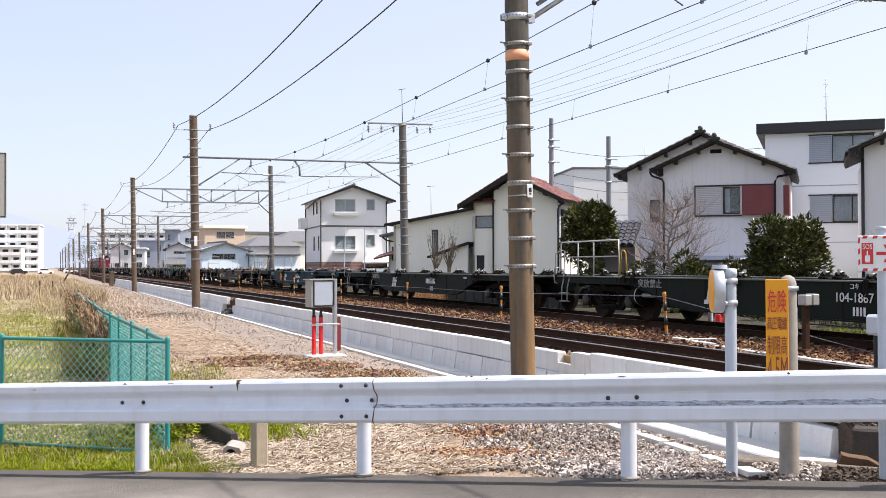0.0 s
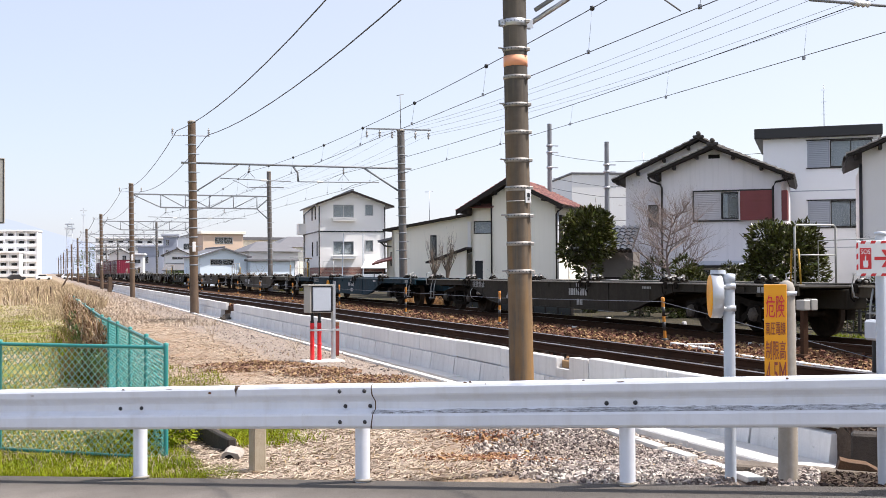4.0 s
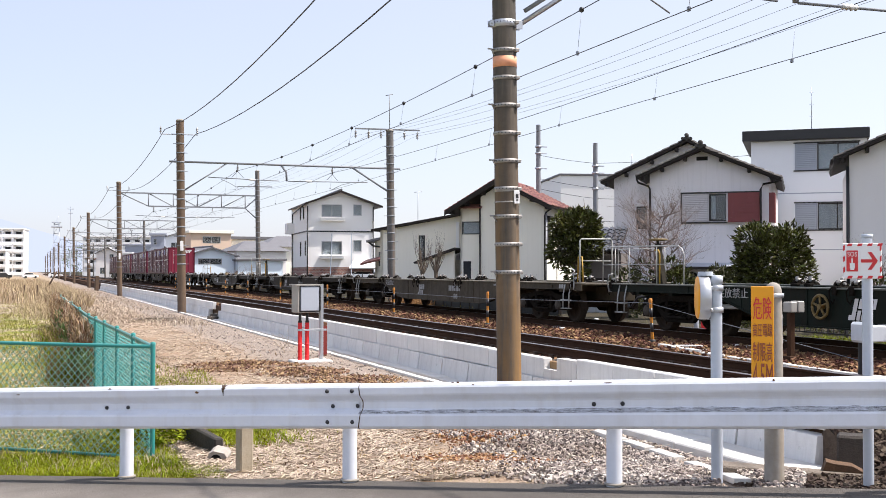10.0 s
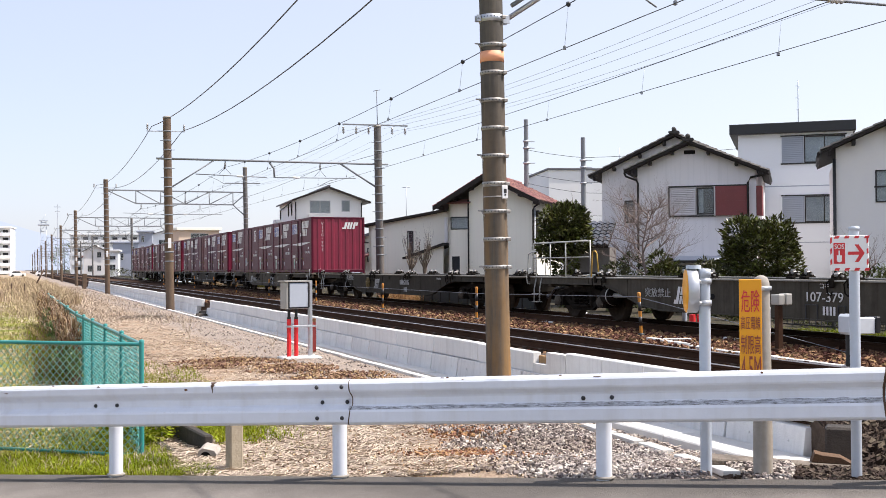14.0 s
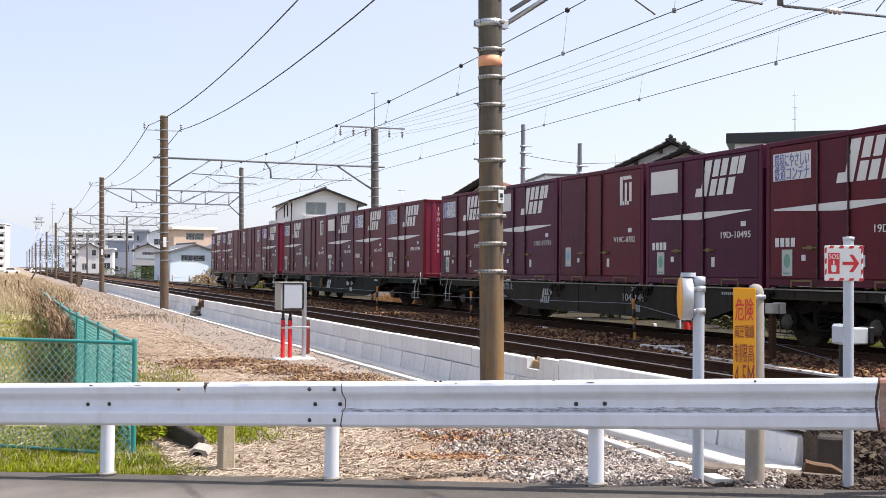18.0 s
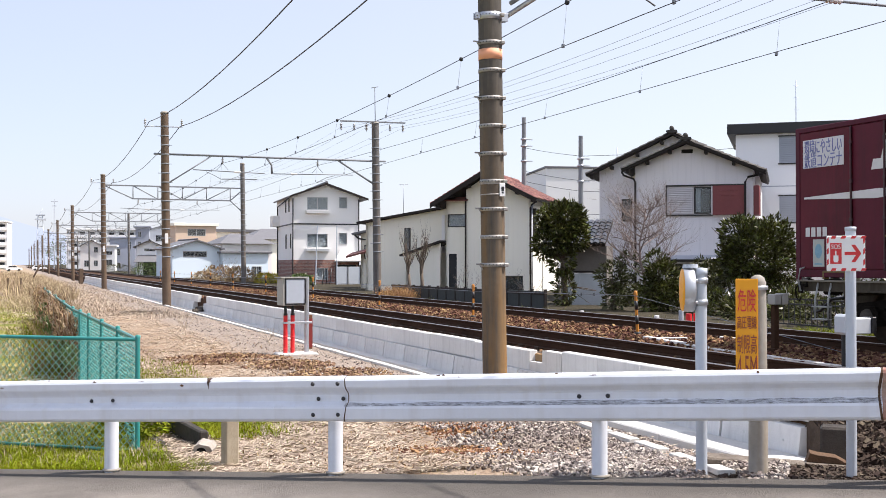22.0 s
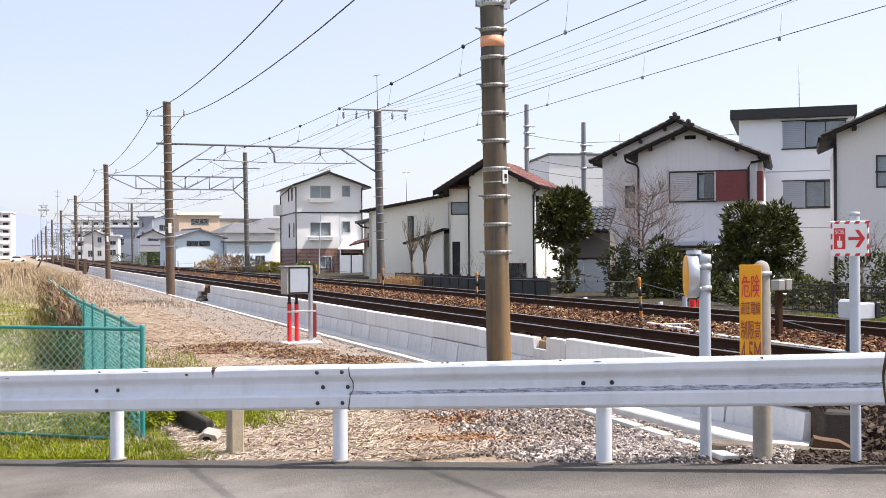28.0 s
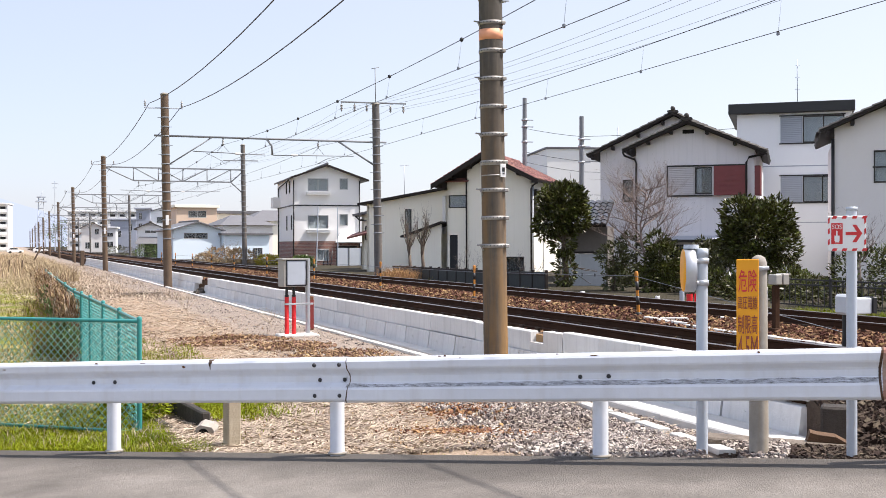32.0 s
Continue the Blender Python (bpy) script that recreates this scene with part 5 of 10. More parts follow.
def build_track_posts():
    """Striped marker posts in the space between the tracks, with a rope from post to post."""
    g = Geo()
    g.cyl((0, 0, 0), (0, 0, 0.80), 0.030, n=14)
    g.lathe([(0.036, 0.78), (0.036, 0.84), (0.024, 0.86), (0.0, 0.86)], 14)
    me_y = tidy(g.mesh("shaft", M_POSTORANGE))
    b = Geo()
    b.lathe([(0.031, 0.0), (0.0325, 0.0), (0.0325, 0.17), (0.031, 0.17)], 14)
    me_b = b.mesh("black_band", M_BLACKPAINT)
    f = Geo()
    f.lathe([(0.038, 0.0), (0.075, 0.0), (0.065, 0.06), (0.038, 0.08)], 12)
    me_f = f.mesh("foot", M_BLACK)
    for i, (x, y) in enumerate(((11.13, 18.09), (10.80, 25.36), (10.75, 32.8), (10.75, 41.0), (10.75, 49.5), (10.75, 57.5), (10.75, 64.5), (10.75, 72.0), (10.75, 80.0), (10.75, 88.0))):
        po = thing("marker_post", pose(x, y, -0.12, 0, random.uniform(-1, 1) - (4 if i == 0 else 0), 0), "yellow and black striped marker post in the ballast", "marker post", "marker posts between the tracks")
        for nm, me, z in (("shaft", me_y, 0), ("black_band", me_b, 0.22), ("black_band", me_b, 0.50), ("foot", me_f, 0)):
            part(nm, me, None, po, at=pose(0, 0, z))
    g = Geo()
    pts = [(10.75, 88 - i * 8.0, 0.58) for i in range(8)] + [(10.75, 25.4, 0.57), (11.05, 18.1, 0.65), (11.6, 12.6, -0.13)]
    g.tube(pts, 0.006, 5)
    solid("marker_rope", g, M_WIRE_THIN, "pale rope strung along the marker posts", "rope")


def build_crossing_boxes():
    ob = thing("signal_box", pose(10.9, 13.75, -0.16), "small grey-white junction box on a rusty post between the tracks", "junction box")
    g = Geo()
    g.box(-0.045, 0.045, -0.045, 0.045, 0.0, 0.78, 0.008).box(-0.09, 0.09, -0.09, 0.09, -0.05, 0.12, 0.01)
    part("post", g, M_RAIL_SIDE, ob)
    for x0 in (-0.10, 0.04):
        g = Geo()
        g.box(x0, x0 + 0.12, -0.13, 0.06, 0.79, 0.97 - abs(x0) * 0.2, 0.012)
        part("box", g, M_BOXCREAM, ob, "grey-white enclosure")
    g = Geo()
    g.box(-0.09, -0.05, 0.12, 0.14, 0.30, 0.75, 0.004)
    part("label_plate", g, M_WHITE, ob)
    ob = thing("crossing_sensor", pose(9.97, 11.14, -0.06), "grey-white sensor housing on a black pedestal beside the near track", "crossing sensor")
    g = Geo()
    g.cyl((0, 0, 0), (0, 0, 0.42), 0.075, n=16)
    part("pedestal", g, M_BLACK, ob)
    g = Geo()
    g.box(-0.15, 0.0, -0.14, 0.10, 0.41, 0.67, 0.03)
    shell_grey = mat("grey_white_housing", (0.60, 0.64, 0.68), 0.5, second=(0.48, 0.51, 0.55), grain=12, stain=3, amount=0.4)
    part("housing", g, shell_grey, ob)
    g = Geo()
    g.box(0.01, 0.30, -0.10, 0.08, 0.41, 0.62, 0.015)
    part("detector_box", g, shell_grey, ob)
    g = Geo()
    g.box(0.30, 0.37, -0.12, 0.10, 0.42, 0.63, 0.01)
    part("hood", g, M_BLACKPAINT, ob)
    # low crossing fittings on the far side of the tracks
    for x, y, h in ((15.35, 28.0, 0.26), (15.3, 23.95, 0.30)):
        g = Geo()
        g.box(-0.05, 0.05, -0.05, 0.05, 0, h, 0.012)
        solid("boundary_stone", g, M_WHITE, "short white boundary stone beside the track", "boundary stone", "boundary stones", m=pose(x, y, -0.36))
    ob = thing("red_cones", pose(15.5, 22.65, -0.38), "pair of red cable pipes on a grey stub", "cable pipes")
    for x in (-0.12, 0.1):
        g = Geo()
        g.cyl((x, 0, 0), (x, 0, 0.42), 0.075, n=14)
        part("pipe", g, M_REDPIPE, ob)
    g = Geo()
    g.cyl((-0.34, 0, 0), (-0.34, 0, 0.5), 0.06, n=12)
    part("stub", g, M_GALV_PAINT, ob)
    for k, (x, y, l, a) in enumerate(((11.0, 17.0, 3.2, 62), (10.7, 15.4, 3.6, 70), (12.1, 17.8, 1.6, 30))):
        g = Geo()
        g.box(-l / 2, l / 2, -0.06, 0.06, -0.03, 0.035, 0.01)
        solid("cable_cover", g, M_COVER, "pale concrete cable cover lying across the ballast", "cable cover", "cable covers between the tracks", m=pose(x, y, -0.13, 0, 0, a))


# ---- chain-link fence ----
M_MESH = mat("pale_green_mesh", (0.34, 0.56, 0.50), 0.4, second=(0.16, 0.42, 0.38), amount=0.5)


M_MESH_TEAL = mat("teal_coated_mesh", (0.055, 0.37, 0.37), 0.4, second=(0.03, 0.24, 0.25), amount=0.5)


def mesh_panel(a, b, z0, z1, pitch=0.056, r=0.003):
    """Diamond wire mesh between two upright ends."""
    a, b = Vector(a), Vector(b)
    length = (b - a).length
    w = (b - a) / length
    h = z1 - z0
    g = Geo()

    def clip(u, sgn):
        lo, hi = 0.0, 1.0
        for bound, s in ((0.0, 1), (length, -1)):
            va, vb = (u - bound) * s, (u + sgn * h - bound) * s
            if va < 0 and vb < 0:
                return None
            if va < 0:
                lo = max(lo, va / (va - vb))
            if vb < 0:
                hi = min(hi, va / (va - vb))
        return (lo, hi) if hi - lo > 0.02 else None
    k = -int(h / pitch) - 1
    while k * pitch < length + h:
        for sgn in (1, -1):
            u = k * pitch
            c = clip(u, sgn)
            if c:
                p = [a + w * (u + sgn * h * t) + Vector((0, 0, z0 + h * t)) for t in c]
                g.tube(p, r, 3, False)
        k += 1
    return g


def build_fence():
    fe = thing("chain_link_fence", pose(0, 0, 0), "green coated chain-link fence with tube rails", "fence")
    c = Vector((1.12, 10.9, 0))
    left = [c, Vector((-0.42, 12.15, 0)), Vector((-1.98, 13.41, 0)), Vector((-3.5, 14.7, 0))]
    back = [c, Vector((1.08, 12.6, 0)), Vector((1.03, 14.3, 0)), Vector((0.98, 16.0, 0)), Vector((0.94, 17.4, 0)), Vector((0.90, 18.7, 0)), Vector((0.89, 22.0, 0)), Vector((0.88, 26.0, 0)), Vector((0.86, 30.0, 0)), Vector((0.85, 34.0, 0))]
    for run in (left, back):
        for p in run[(1 if run is back else 0):]:
            g = Geo()
            g.cyl((p.x, p.y, -0.8), (p.x, p.y, 0.555), 0.024, n=10)
            g.lathe([(0.026, 0.535), (0.026, 0.56), (0.0, 0.57)], 10, (p.x, p.y, 0))
            part("post", g, M_GREENFENCE, fe)
        for p, q in zip(run, run[1:]):
            for z in (0.52, -0.555):
                g = Geo()
                g.cyl((p.x, p.y, z), (q.x, q.y, z), 0.018, n=8)
                part("tube_rail", g, M_GREENFENCE, fe)
            part("wire_mesh", mesh_panel(p, q, -0.58, 0.51, 0.078, 0.0042 if run is left else 0.0030), M_MESH if run is left else M_MESH_TEAL, fe)
    # shallow concrete drain and posts at the fence corner
    g = Geo()
    g.box(-0.06, 0.06, -0.06, 0.06, -0.3, 0.45, 0.012)
    solid("boundary_post", g, mat("mossy_concrete", (0.42, 0.36, 0.27), 0.9, second=(0.25, 0.2, 0.13), grain=20, stain=3, amount=0.6, bump=0.3), "short square concrete boundary post", "boundary post", m=pose(1.735, 9.40, -0.50, 0, 0, 12))
    dr = thing("drain_channel", pose(1.56, 12.2, -0.60, 0, 0, 6), "old concrete drain channel end with dark inside", "drain")
    # dark walls and floor put the drain's shade into the colour
    for x0, z1 in ((-0.30, 0.06), (0.02, 0.20)):
        g = Geo()
        g.box(x0, x0 + 0.09, -1.3, 1.9, -0.2, z1, 0.015)
        part("side_wall", g, M_CONC_DARK, dr)
    g = Geo()
    g.box(-0.21, 0.02, -1.25, 1.9, -0.2, -0.12, 0.01)
    part("channel_floor", g, M_DARK, dr)
    g = Geo()
    g.prism([(-0.09, 0.0), (0.08, 0.0), (0.09, 0.09), (0.06, 0.125), (-0.05, 0.13), (-0.085, 0.10)], "y", -0.10, 0.12)
    bb = thing("broken_block", pose(1.68, 10.45, -0.56, 6, 10, -20), "broken grey concrete block with a hollow face", "concrete block")
    part("body", g, M_COVER, bb)
    # flat disc on the face, the hollow's shade in its colour
    g = Geo()
    g.lathe([(0.0, -0.102), (0.045, -0.102), (0.05, -0.106), (0.05, -0.098)], 12, (-0.01, 0, 0.055), "y")
    part("hollow", g, M_DARK, bb, "near-black disc for the shade of the hollow")


def build_line_sign():
    """Grey board with a black rim on a post behind the fence; its writing cannot be read."""
    ob = thing("notice_sign", pose(-0.57, 9.98, -0.6), "grey notice board with black rim on a steel post", "notice sign")
    g = Geo()
    g.cyl((0, 0.05, -0.2), (0, 0.05, 2.8), 0.03, n=12)
    part("post", g, M_GALV, ob)
    g = Geo()
    g.box(-0.26, 0.26, -0.006, 0.006, 2.27, 2.83, 0.02)
    b = part("board", g, M_BOXCREAM, ob)
    for z in (2.42, 2.6):
        part("number_bar", Geo().box(0.17, 0.20, -0.009, -0.0065, z - 0.04, z + 0.04), M_BLACKPAINT, b)
    g = Geo()
    for x0, x1, z0, z1 in ((-0.25, 0.25, 2.815, 2.822), (-0.25, 0.25, 2.278, 2.285), (-0.252, -0.245, 2.28, 2.82), (0.245, 0.252, 2.28, 2.82)):
        g.box(x0, x1, -0.0085, -0.0065, z0, z1)
    part("rim", g, M_BLACKPAINT, b, "thin black rim")


build_line_sign()
build_poles()
build_portals()
build_wires()
build_mirror()
build_yellow_sign()
build_sos_sign()
build_cabinet()
build_track_posts()
build_crossing_boxes()
build_fence()

# ---- houses ----
M_STUCCO_W = mat("white_siding", (0.89, 0.88, 0.86), 0.75, second=(0.82, 0.81, 0.79), grain=10, stain=0.8, amount=0.3, bump=0.12, bump_scale=30)
M_STUCCO_B = mat("pale_white_wall", (0.90, 0.905, 0.91), 0.7, second=(0.84, 0.85, 0.86), grain=10, stain=0.7, amount=0.3, bump=0.1, bump_scale=40)
M_STUCCO_G = mat("grey_lavender_stucco", (0.83, 0.80, 0.815), 0.85, second=(0.76, 0.73, 0.74), grain=14, stain=0.6, amount=0.4, bump=0.3, bump_scale=60, streak=(0.55, 0.54, 0.54), streak_amount=0.3)
M_STUCCO_C = mat("cream_stucco", (0.94, 0.905, 0.79), 0.85, second=(0.90, 0.86, 0.74), grain=14, stain=0.6, amount=0.45, bump=0.25, bump_scale=60, streak=(0.72, 0.68, 0.58), streak_amount=0.15)
M_STUCCO_R = mat("beige_grey_wall", (0.84, 0.81, 0.785), 0.8, second=(0.76, 0.73, 0.71), grain=12, stain=0.6, amount=0.35, bump=0.2)
M_LIGHTBLUE = mat("light_blue_siding", (0.74, 0.84, 0.92), 0.7, second=(0.68, 0.78, 0.86), grain=8, stain=0.5, amount=0.4)
M_BEIGE = mat("tan_wall", (0.72, 0.55, 0.42), 0.8, second=(0.62, 0.47, 0.36), grain=8, stain=0.5, amount=0.4)
M_FARGREY = mat("slate_blue_wall", (0.36, 0.39, 0.47), 0.8, second=(0.29, 0.32, 0.39), grain=6, stain=0.4, amount=0.4)
M_FARWHITE = mat("far_white_wall", (0.86, 0.87, 0.88), 0.8, second=(0.76, 0.77, 0.78), grain=5, stain=0.4, amount=0.4)
M_TILE_BLACK = mat("black_roof_tile", (0.058, 0.054, 0.051), 0.65, second=(0.10, 0.092, 0.084), grain=12, stain=2, amount=0.5, island=0.3, spec=0.2)
M_TILE_RED = mat("red_roof_tile", (0.26, 0.105, 0.095), 0.75, second=(0.14, 0.06, 0.055), grain=12, stain=2, amount=0.6, island=0.5)
M_TILE_BLUE = mat("blue_grey_roof_tile", (0.06, 0.07, 0.085), 0.3, second=(0.03, 0.035, 0.045), grain=12, stain=2, amount=0.5, island=0.3)
M_SLATE = mat("grey_slate_roof", (0.16, 0.16, 0.17), 0.6, second=(0.11, 0.11, 0.12), grain=8, stain=1, amount=0.5)
M_BROWNTRIM = mat("dark_brown_trim", (0.030, 0.024, 0.021), 0.7, amount=0.4, spec=0.25)
M_ALU = mat("brown_window_frame", (0.036, 0.033, 0.031), 0.5, 0.2, amount=0.3)
M_ALUW = mat("silver_window_frame", (0.55, 0.56, 0.57), 0.4, 0.4, amount=0.3)
M_GLASS = glass_mat("window_glass")
M_CURTAIN = mat("white_curtain", (0.48, 0.51, 0.53), 0.9, second=(0.30, 0.33, 0.36), grain=6, stain=3, amount=0.5)
# near-black for unlit interiors, their shade put into the colour
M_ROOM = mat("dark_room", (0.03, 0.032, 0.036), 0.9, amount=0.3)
M_LOUVRE = mat("white_shutter", (0.66, 0.63, 0.64), 0.6, amount=0.3)
M_LOUVRE_G = mat("grey_shutter", (0.42, 0.45, 0.50), 0.55, amount=0.3)
M_REDBOX = mat("dull_red_shutter_box", (0.24, 0.055, 0.055), 0.55, second=(0.18, 0.045, 0.045), grain=10, stain=3, amount=0.5)
M_PIPE = mat("brown_downpipe", (0.028, 0.023, 0.021), 0.6, amount=0.3, spec=0.3)
# grey shed wall, darkened in its colour for the shade around it
M_SHED = mat("shaded_shed_wall", (0.20, 0.18, 0.165), 0.85, second=(0.13, 0.115, 0.105), grain=14, stain=1.5, amount=0.6, bump=0.2)
M_DOORW = mat("white_steel_door", (0.62, 0.66, 0.70), 0.5, second=(0.5, 0.54, 0.58), grain=8, stain=1, amount=0.4)


def brick_mat():
    m = mat("brown_brick_cladding", (0.30, 0.13, 0.09), 0.85, amount=0.5)
    n, l = m.node_tree.nodes, m.node_tree.links
    b = n.new("ShaderNodeTexBrick")
    b.inputs["Color1"].default_value, b.inputs["Color2"].default_value, b.inputs["Mortar"].default_value = (0.34, 0.15, 0.11, 1), (0.15, 0.06, 0.05, 1), (0.38, 0.33, 0.29, 1)
    b.inputs["Scale"].default_value, b.inputs["Mortar Size"].default_value = 2.2, 0.03
    co = n.new("ShaderNodeTexCoord")
    mp = n.new("ShaderNodeMapping")
    mp.inputs["Rotation"].default_value = (radians(90), 0, 0)
    l.new(co.outputs["Object"], mp.inputs["Vector"])
    l.new(mp.outputs["Vector"], b.inputs["Vector"])
    l.new(b.outputs["Color"], n["Principled BSDF"].inputs["Base Color"])
    return m


M_BRICK = brick_mat()


def wall_geo(x0, x1, z0, z1, openings=(), t=0.16):
    """An upright wall in the xz plane, outer face at y = 0, with rectangular openings right through."""
    g = Geo()
    g.weld = True
    xs = sorted({x0, x1, *[v for o in openings for v in o[:2]]})
    for a, b in zip(xs, xs[1:]):
        mid = (a + b) / 2
        holes = sorted((o[2], o[3]) for o in openings if o[0] < mid < o[1])
        z = z0
        for h0, h1 in holes:
            if h0 > z:
                g.box(a, b, 0, t, z, h0)
            z = h1
        if z < z1:
            g.box(a, b, 0, t, z, z1)
    return g


def turned(x, y, deg):
    return pose(x, y, 0, 0, 0, deg)


def window(parent, at, x0, x1, z0, z1, panes=2, mf=None, curtain=True, sill=0.0, name="window"):
    """A window in an opening: outer frame, mullions, panes, curtain and a near-black panel for the unlit room."""
    mf = mf or M_ALU
    g = Geo()
    f = 0.05
    for a, b, c, d in ((x0, x1, z0, z0 + f), (x0, x1, z1 - f, z1), (x0, x0 + f, z0 + f, z1 - f), (x1 - f, x1, z0 + f, z1 - f)):
        g.box(a, b, -0.03, 0.07, c, d, 0.008)
    w = (x1 - x0 - 2 * f) / panes
    for i in range(1, panes):
        x = x0 + f + i * w
        g.box(x - 0.025, x + 0.025, 0.0, 0.06, z0 + f, z1 - f, 0.005)
    win = part(name, g, mf, parent, at=at)
    for i in range(panes):
        a = x0 + f + i * w
        pg = Geo()
        pg.box(a + 0.01, a + w - 0.01, 0.035, 0.041, z0 + f, z1 - f)
        part("pane", pg, M_GLASS, win).visible_shadow = False
    if curtain:
        cg = Geo()
        n = max(6, int((x1 - x0) * 14))
        pts = []
        for i in range(n + 1):
            x = x0 + 0.02 + (x1 - x0 - 0.04) * i / n
            if 0.42 < (x - x0) / (x1 - x0) < 0.56 and curtain == "gap":
                continue
            pts.append((x, 0.11 + (0.02 if i % 2 else -0.02)))
        v = [(x, y, z) for z in (z0 + 0.02, z1 - 0.02) for x, y in pts]
        k = len(pts)
        cg.add(v, [(i, i + 1, k + i + 1, k + i) for i in range(k - 1) if pts[i + 1][0] - pts[i][0] < 0.2], True)
        part("curtain", cg, M_CURTAIN, win, "pale curtain")
    # flat panel painted near-black for the shade inside the room
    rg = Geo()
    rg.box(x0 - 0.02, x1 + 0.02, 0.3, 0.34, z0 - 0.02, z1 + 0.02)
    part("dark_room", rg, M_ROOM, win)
    if sill:
        sg = Geo()
        sg.box(x0 - 0.12, x1 + 0.12, -sill, -0.002, z0 - 0.30, z0 - 0.10, 0.02).box(x0 - 0.15, x1 + 0.15, -sill - 0.03, -0.002, z0 - 0.10, z0 - 0.06, 0.01)
        part("window_box", sg, M_STUCCO_W, win, "white window ledge")
    return win


def louvre(parent, at, x0, x1, z0, z1, m, pitch=0.075, name="shutter"):
    """A slatted sliding shutter with its frame."""
    g = Geo()
    for a, b, c, d in ((x0, x1, z0, z0 + 0.05), (x0, x1, z1 - 0.05, z1), (x0, x0 + 0.04, z0, z1), (x1 - 0.04, x1, z0, z1)):
        g.box(a, b, -0.05, -0.004, c, d, 0.006)
    g.weld = True
    sh = part(name, g, m, parent, at=at)
    sg = Geo()
    sg.prism([(-0.046, 0), (-0.014, pitch * 0.8), (-0.008, pitch * 0.8), (-0.03, 0)], "x", x0 + 0.04, x1 - 0.04)
    me = tidy(sg.mesh("slat", m))
    z = z0 + 0.06
    while z < z1 - 0.08:
        part("slat", me, None, sh, at=pose(0, 0, z))
        z += pitch
    bg = Geo()
    bg.box(x0 + 0.02, x1 - 0.02, -0.006, -0.001, z0, z1)
    part("backing", bg, m, sh)
    return sh


def slab(a, b, c, d, t):
    """A roof slab: four corners of its upper side, thickness downwards."""
    g = Geo()
    up = [Vector(p) for p in (a, b, c, d)]
    n = (up[1] - up[0]).cross(up[3] - up[0]).normalized()
    if n.z < 0:
        n = -n
    g.add(up + [p - n * t for p in up], [(0, 1, 2, 3), (7, 6, 5, 4), (0, 4, 5, 1), (1, 5, 6, 2), (2, 6, 7, 3), (3, 7, 4, 0)])
    return g


def tiles(a, b, c, d, cols, rows, lift=0.05):
    """Rounded roof tiles on a slope: a, b along the eave, d, c along the ridge."""
    g = Geo()
    a, b, c, d = (Vector(p) for p in (a, b, c, d))
    n = (b - a).cross(d - a).normalized()
    if n.z < 0:
        n = -n

    def at(u, w, h):
        return a.lerp(b, u).lerp(d.lerp(c, u), w) + n * h
    for j in range(rows):
        w0, w1 = j / rows, (j + 1.12) / rows
        for i in range(cols):
            us = [(i + k) / cols for k in (0.02, 0.3, 0.6, 0.98)]
            hs = (0.005, lift, lift * 0.85, 0.005)
            v = [at(u, w0, h + 0.035) for u, h in zip(us, hs)] + [at(u, min(w1, 1.0), h - 0.0) for u, h in zip(us, hs)]
            v += [at(u, w0, h - 0.02) for u, h in zip(us, hs)]
            g.add(v, [(0, 1, 5, 4), (1, 2, 6, 5), (2, 3, 7, 6), (8, 9, 1, 0), (9, 10, 2, 1), (10, 11, 3, 2)])
    return g


def pipe(parent, pts, r=0.045, m=None, name="downpipe"):
    g = Geo()
    g.tube(pts, r, 8)
    return part(name, g, m or M_PIPE, parent)


def gable_top(x0, x1, xr, z0, zr, t=0.16, zl=None, zrr=None):
    g = Geo()
    zl = z0 if zl is None else zl
    zrr = z0 if zrr is None else zrr
    g.prism([(x0, z0), (x1, z0), (x1, zrr + 0.001), (xr, zr), (x0, zl + 0.001)], "y", 0, t)
    return g


def house_at(name, cx, cy, heading, label, category="house", group="houses beyond the tracks"):
    return thing(name, pose(cx, cy, 0, 0, 0, 90 - heading), label, category, group)


def shell(h, w, d, z0, z1, m, front=(), right=(), left=(), name="wall"):
    """Four walls; openings given per face in that face's own x and z."""
    faces = ((Matrix(), w, front), (turned(w, 0, 90), d, right), (turned(0, d, -90), d, left), (turned(w, d, 180), w, ()))
    out = []
    for i, (at, length, ops) in enumerate(faces):
        x0, x1 = (0, length) if i in (0, 3) else (0.16, length - 0.16)
        out.append(part(name, wall_geo(x0, x1, z0, z1, ops), m, h, at=at))
    return faces


def ridge_end(parent, x, y, z):
    """A tiled ridge end ornament."""
    g = Geo()
    g.box(x - 0.17, x + 0.17, y - 0.04, y + 0.15, z - 0.05, z + 0.10, 0.03)
    g.lathe([(0.0, y - 0.09), (0.08, y - 0.09), (0.095, y - 0.05), (0.095, y + 0.2)], 12, (x, 0, z + 0.17), "y")
    g.cyl((x - 0.18, y - 0.06, z + 0.03), (x - 0.18, y + 0.15, z + 0.03), 0.06, n=10).cyl((x + 0.18, y - 0.06, z + 0.03), (x + 0.18, y + 0.15, z + 0.03), 0.06, n=10)
    return part("ridge_ornament", g, M_TILE_BLACK, parent, "dark ridge-end tile")


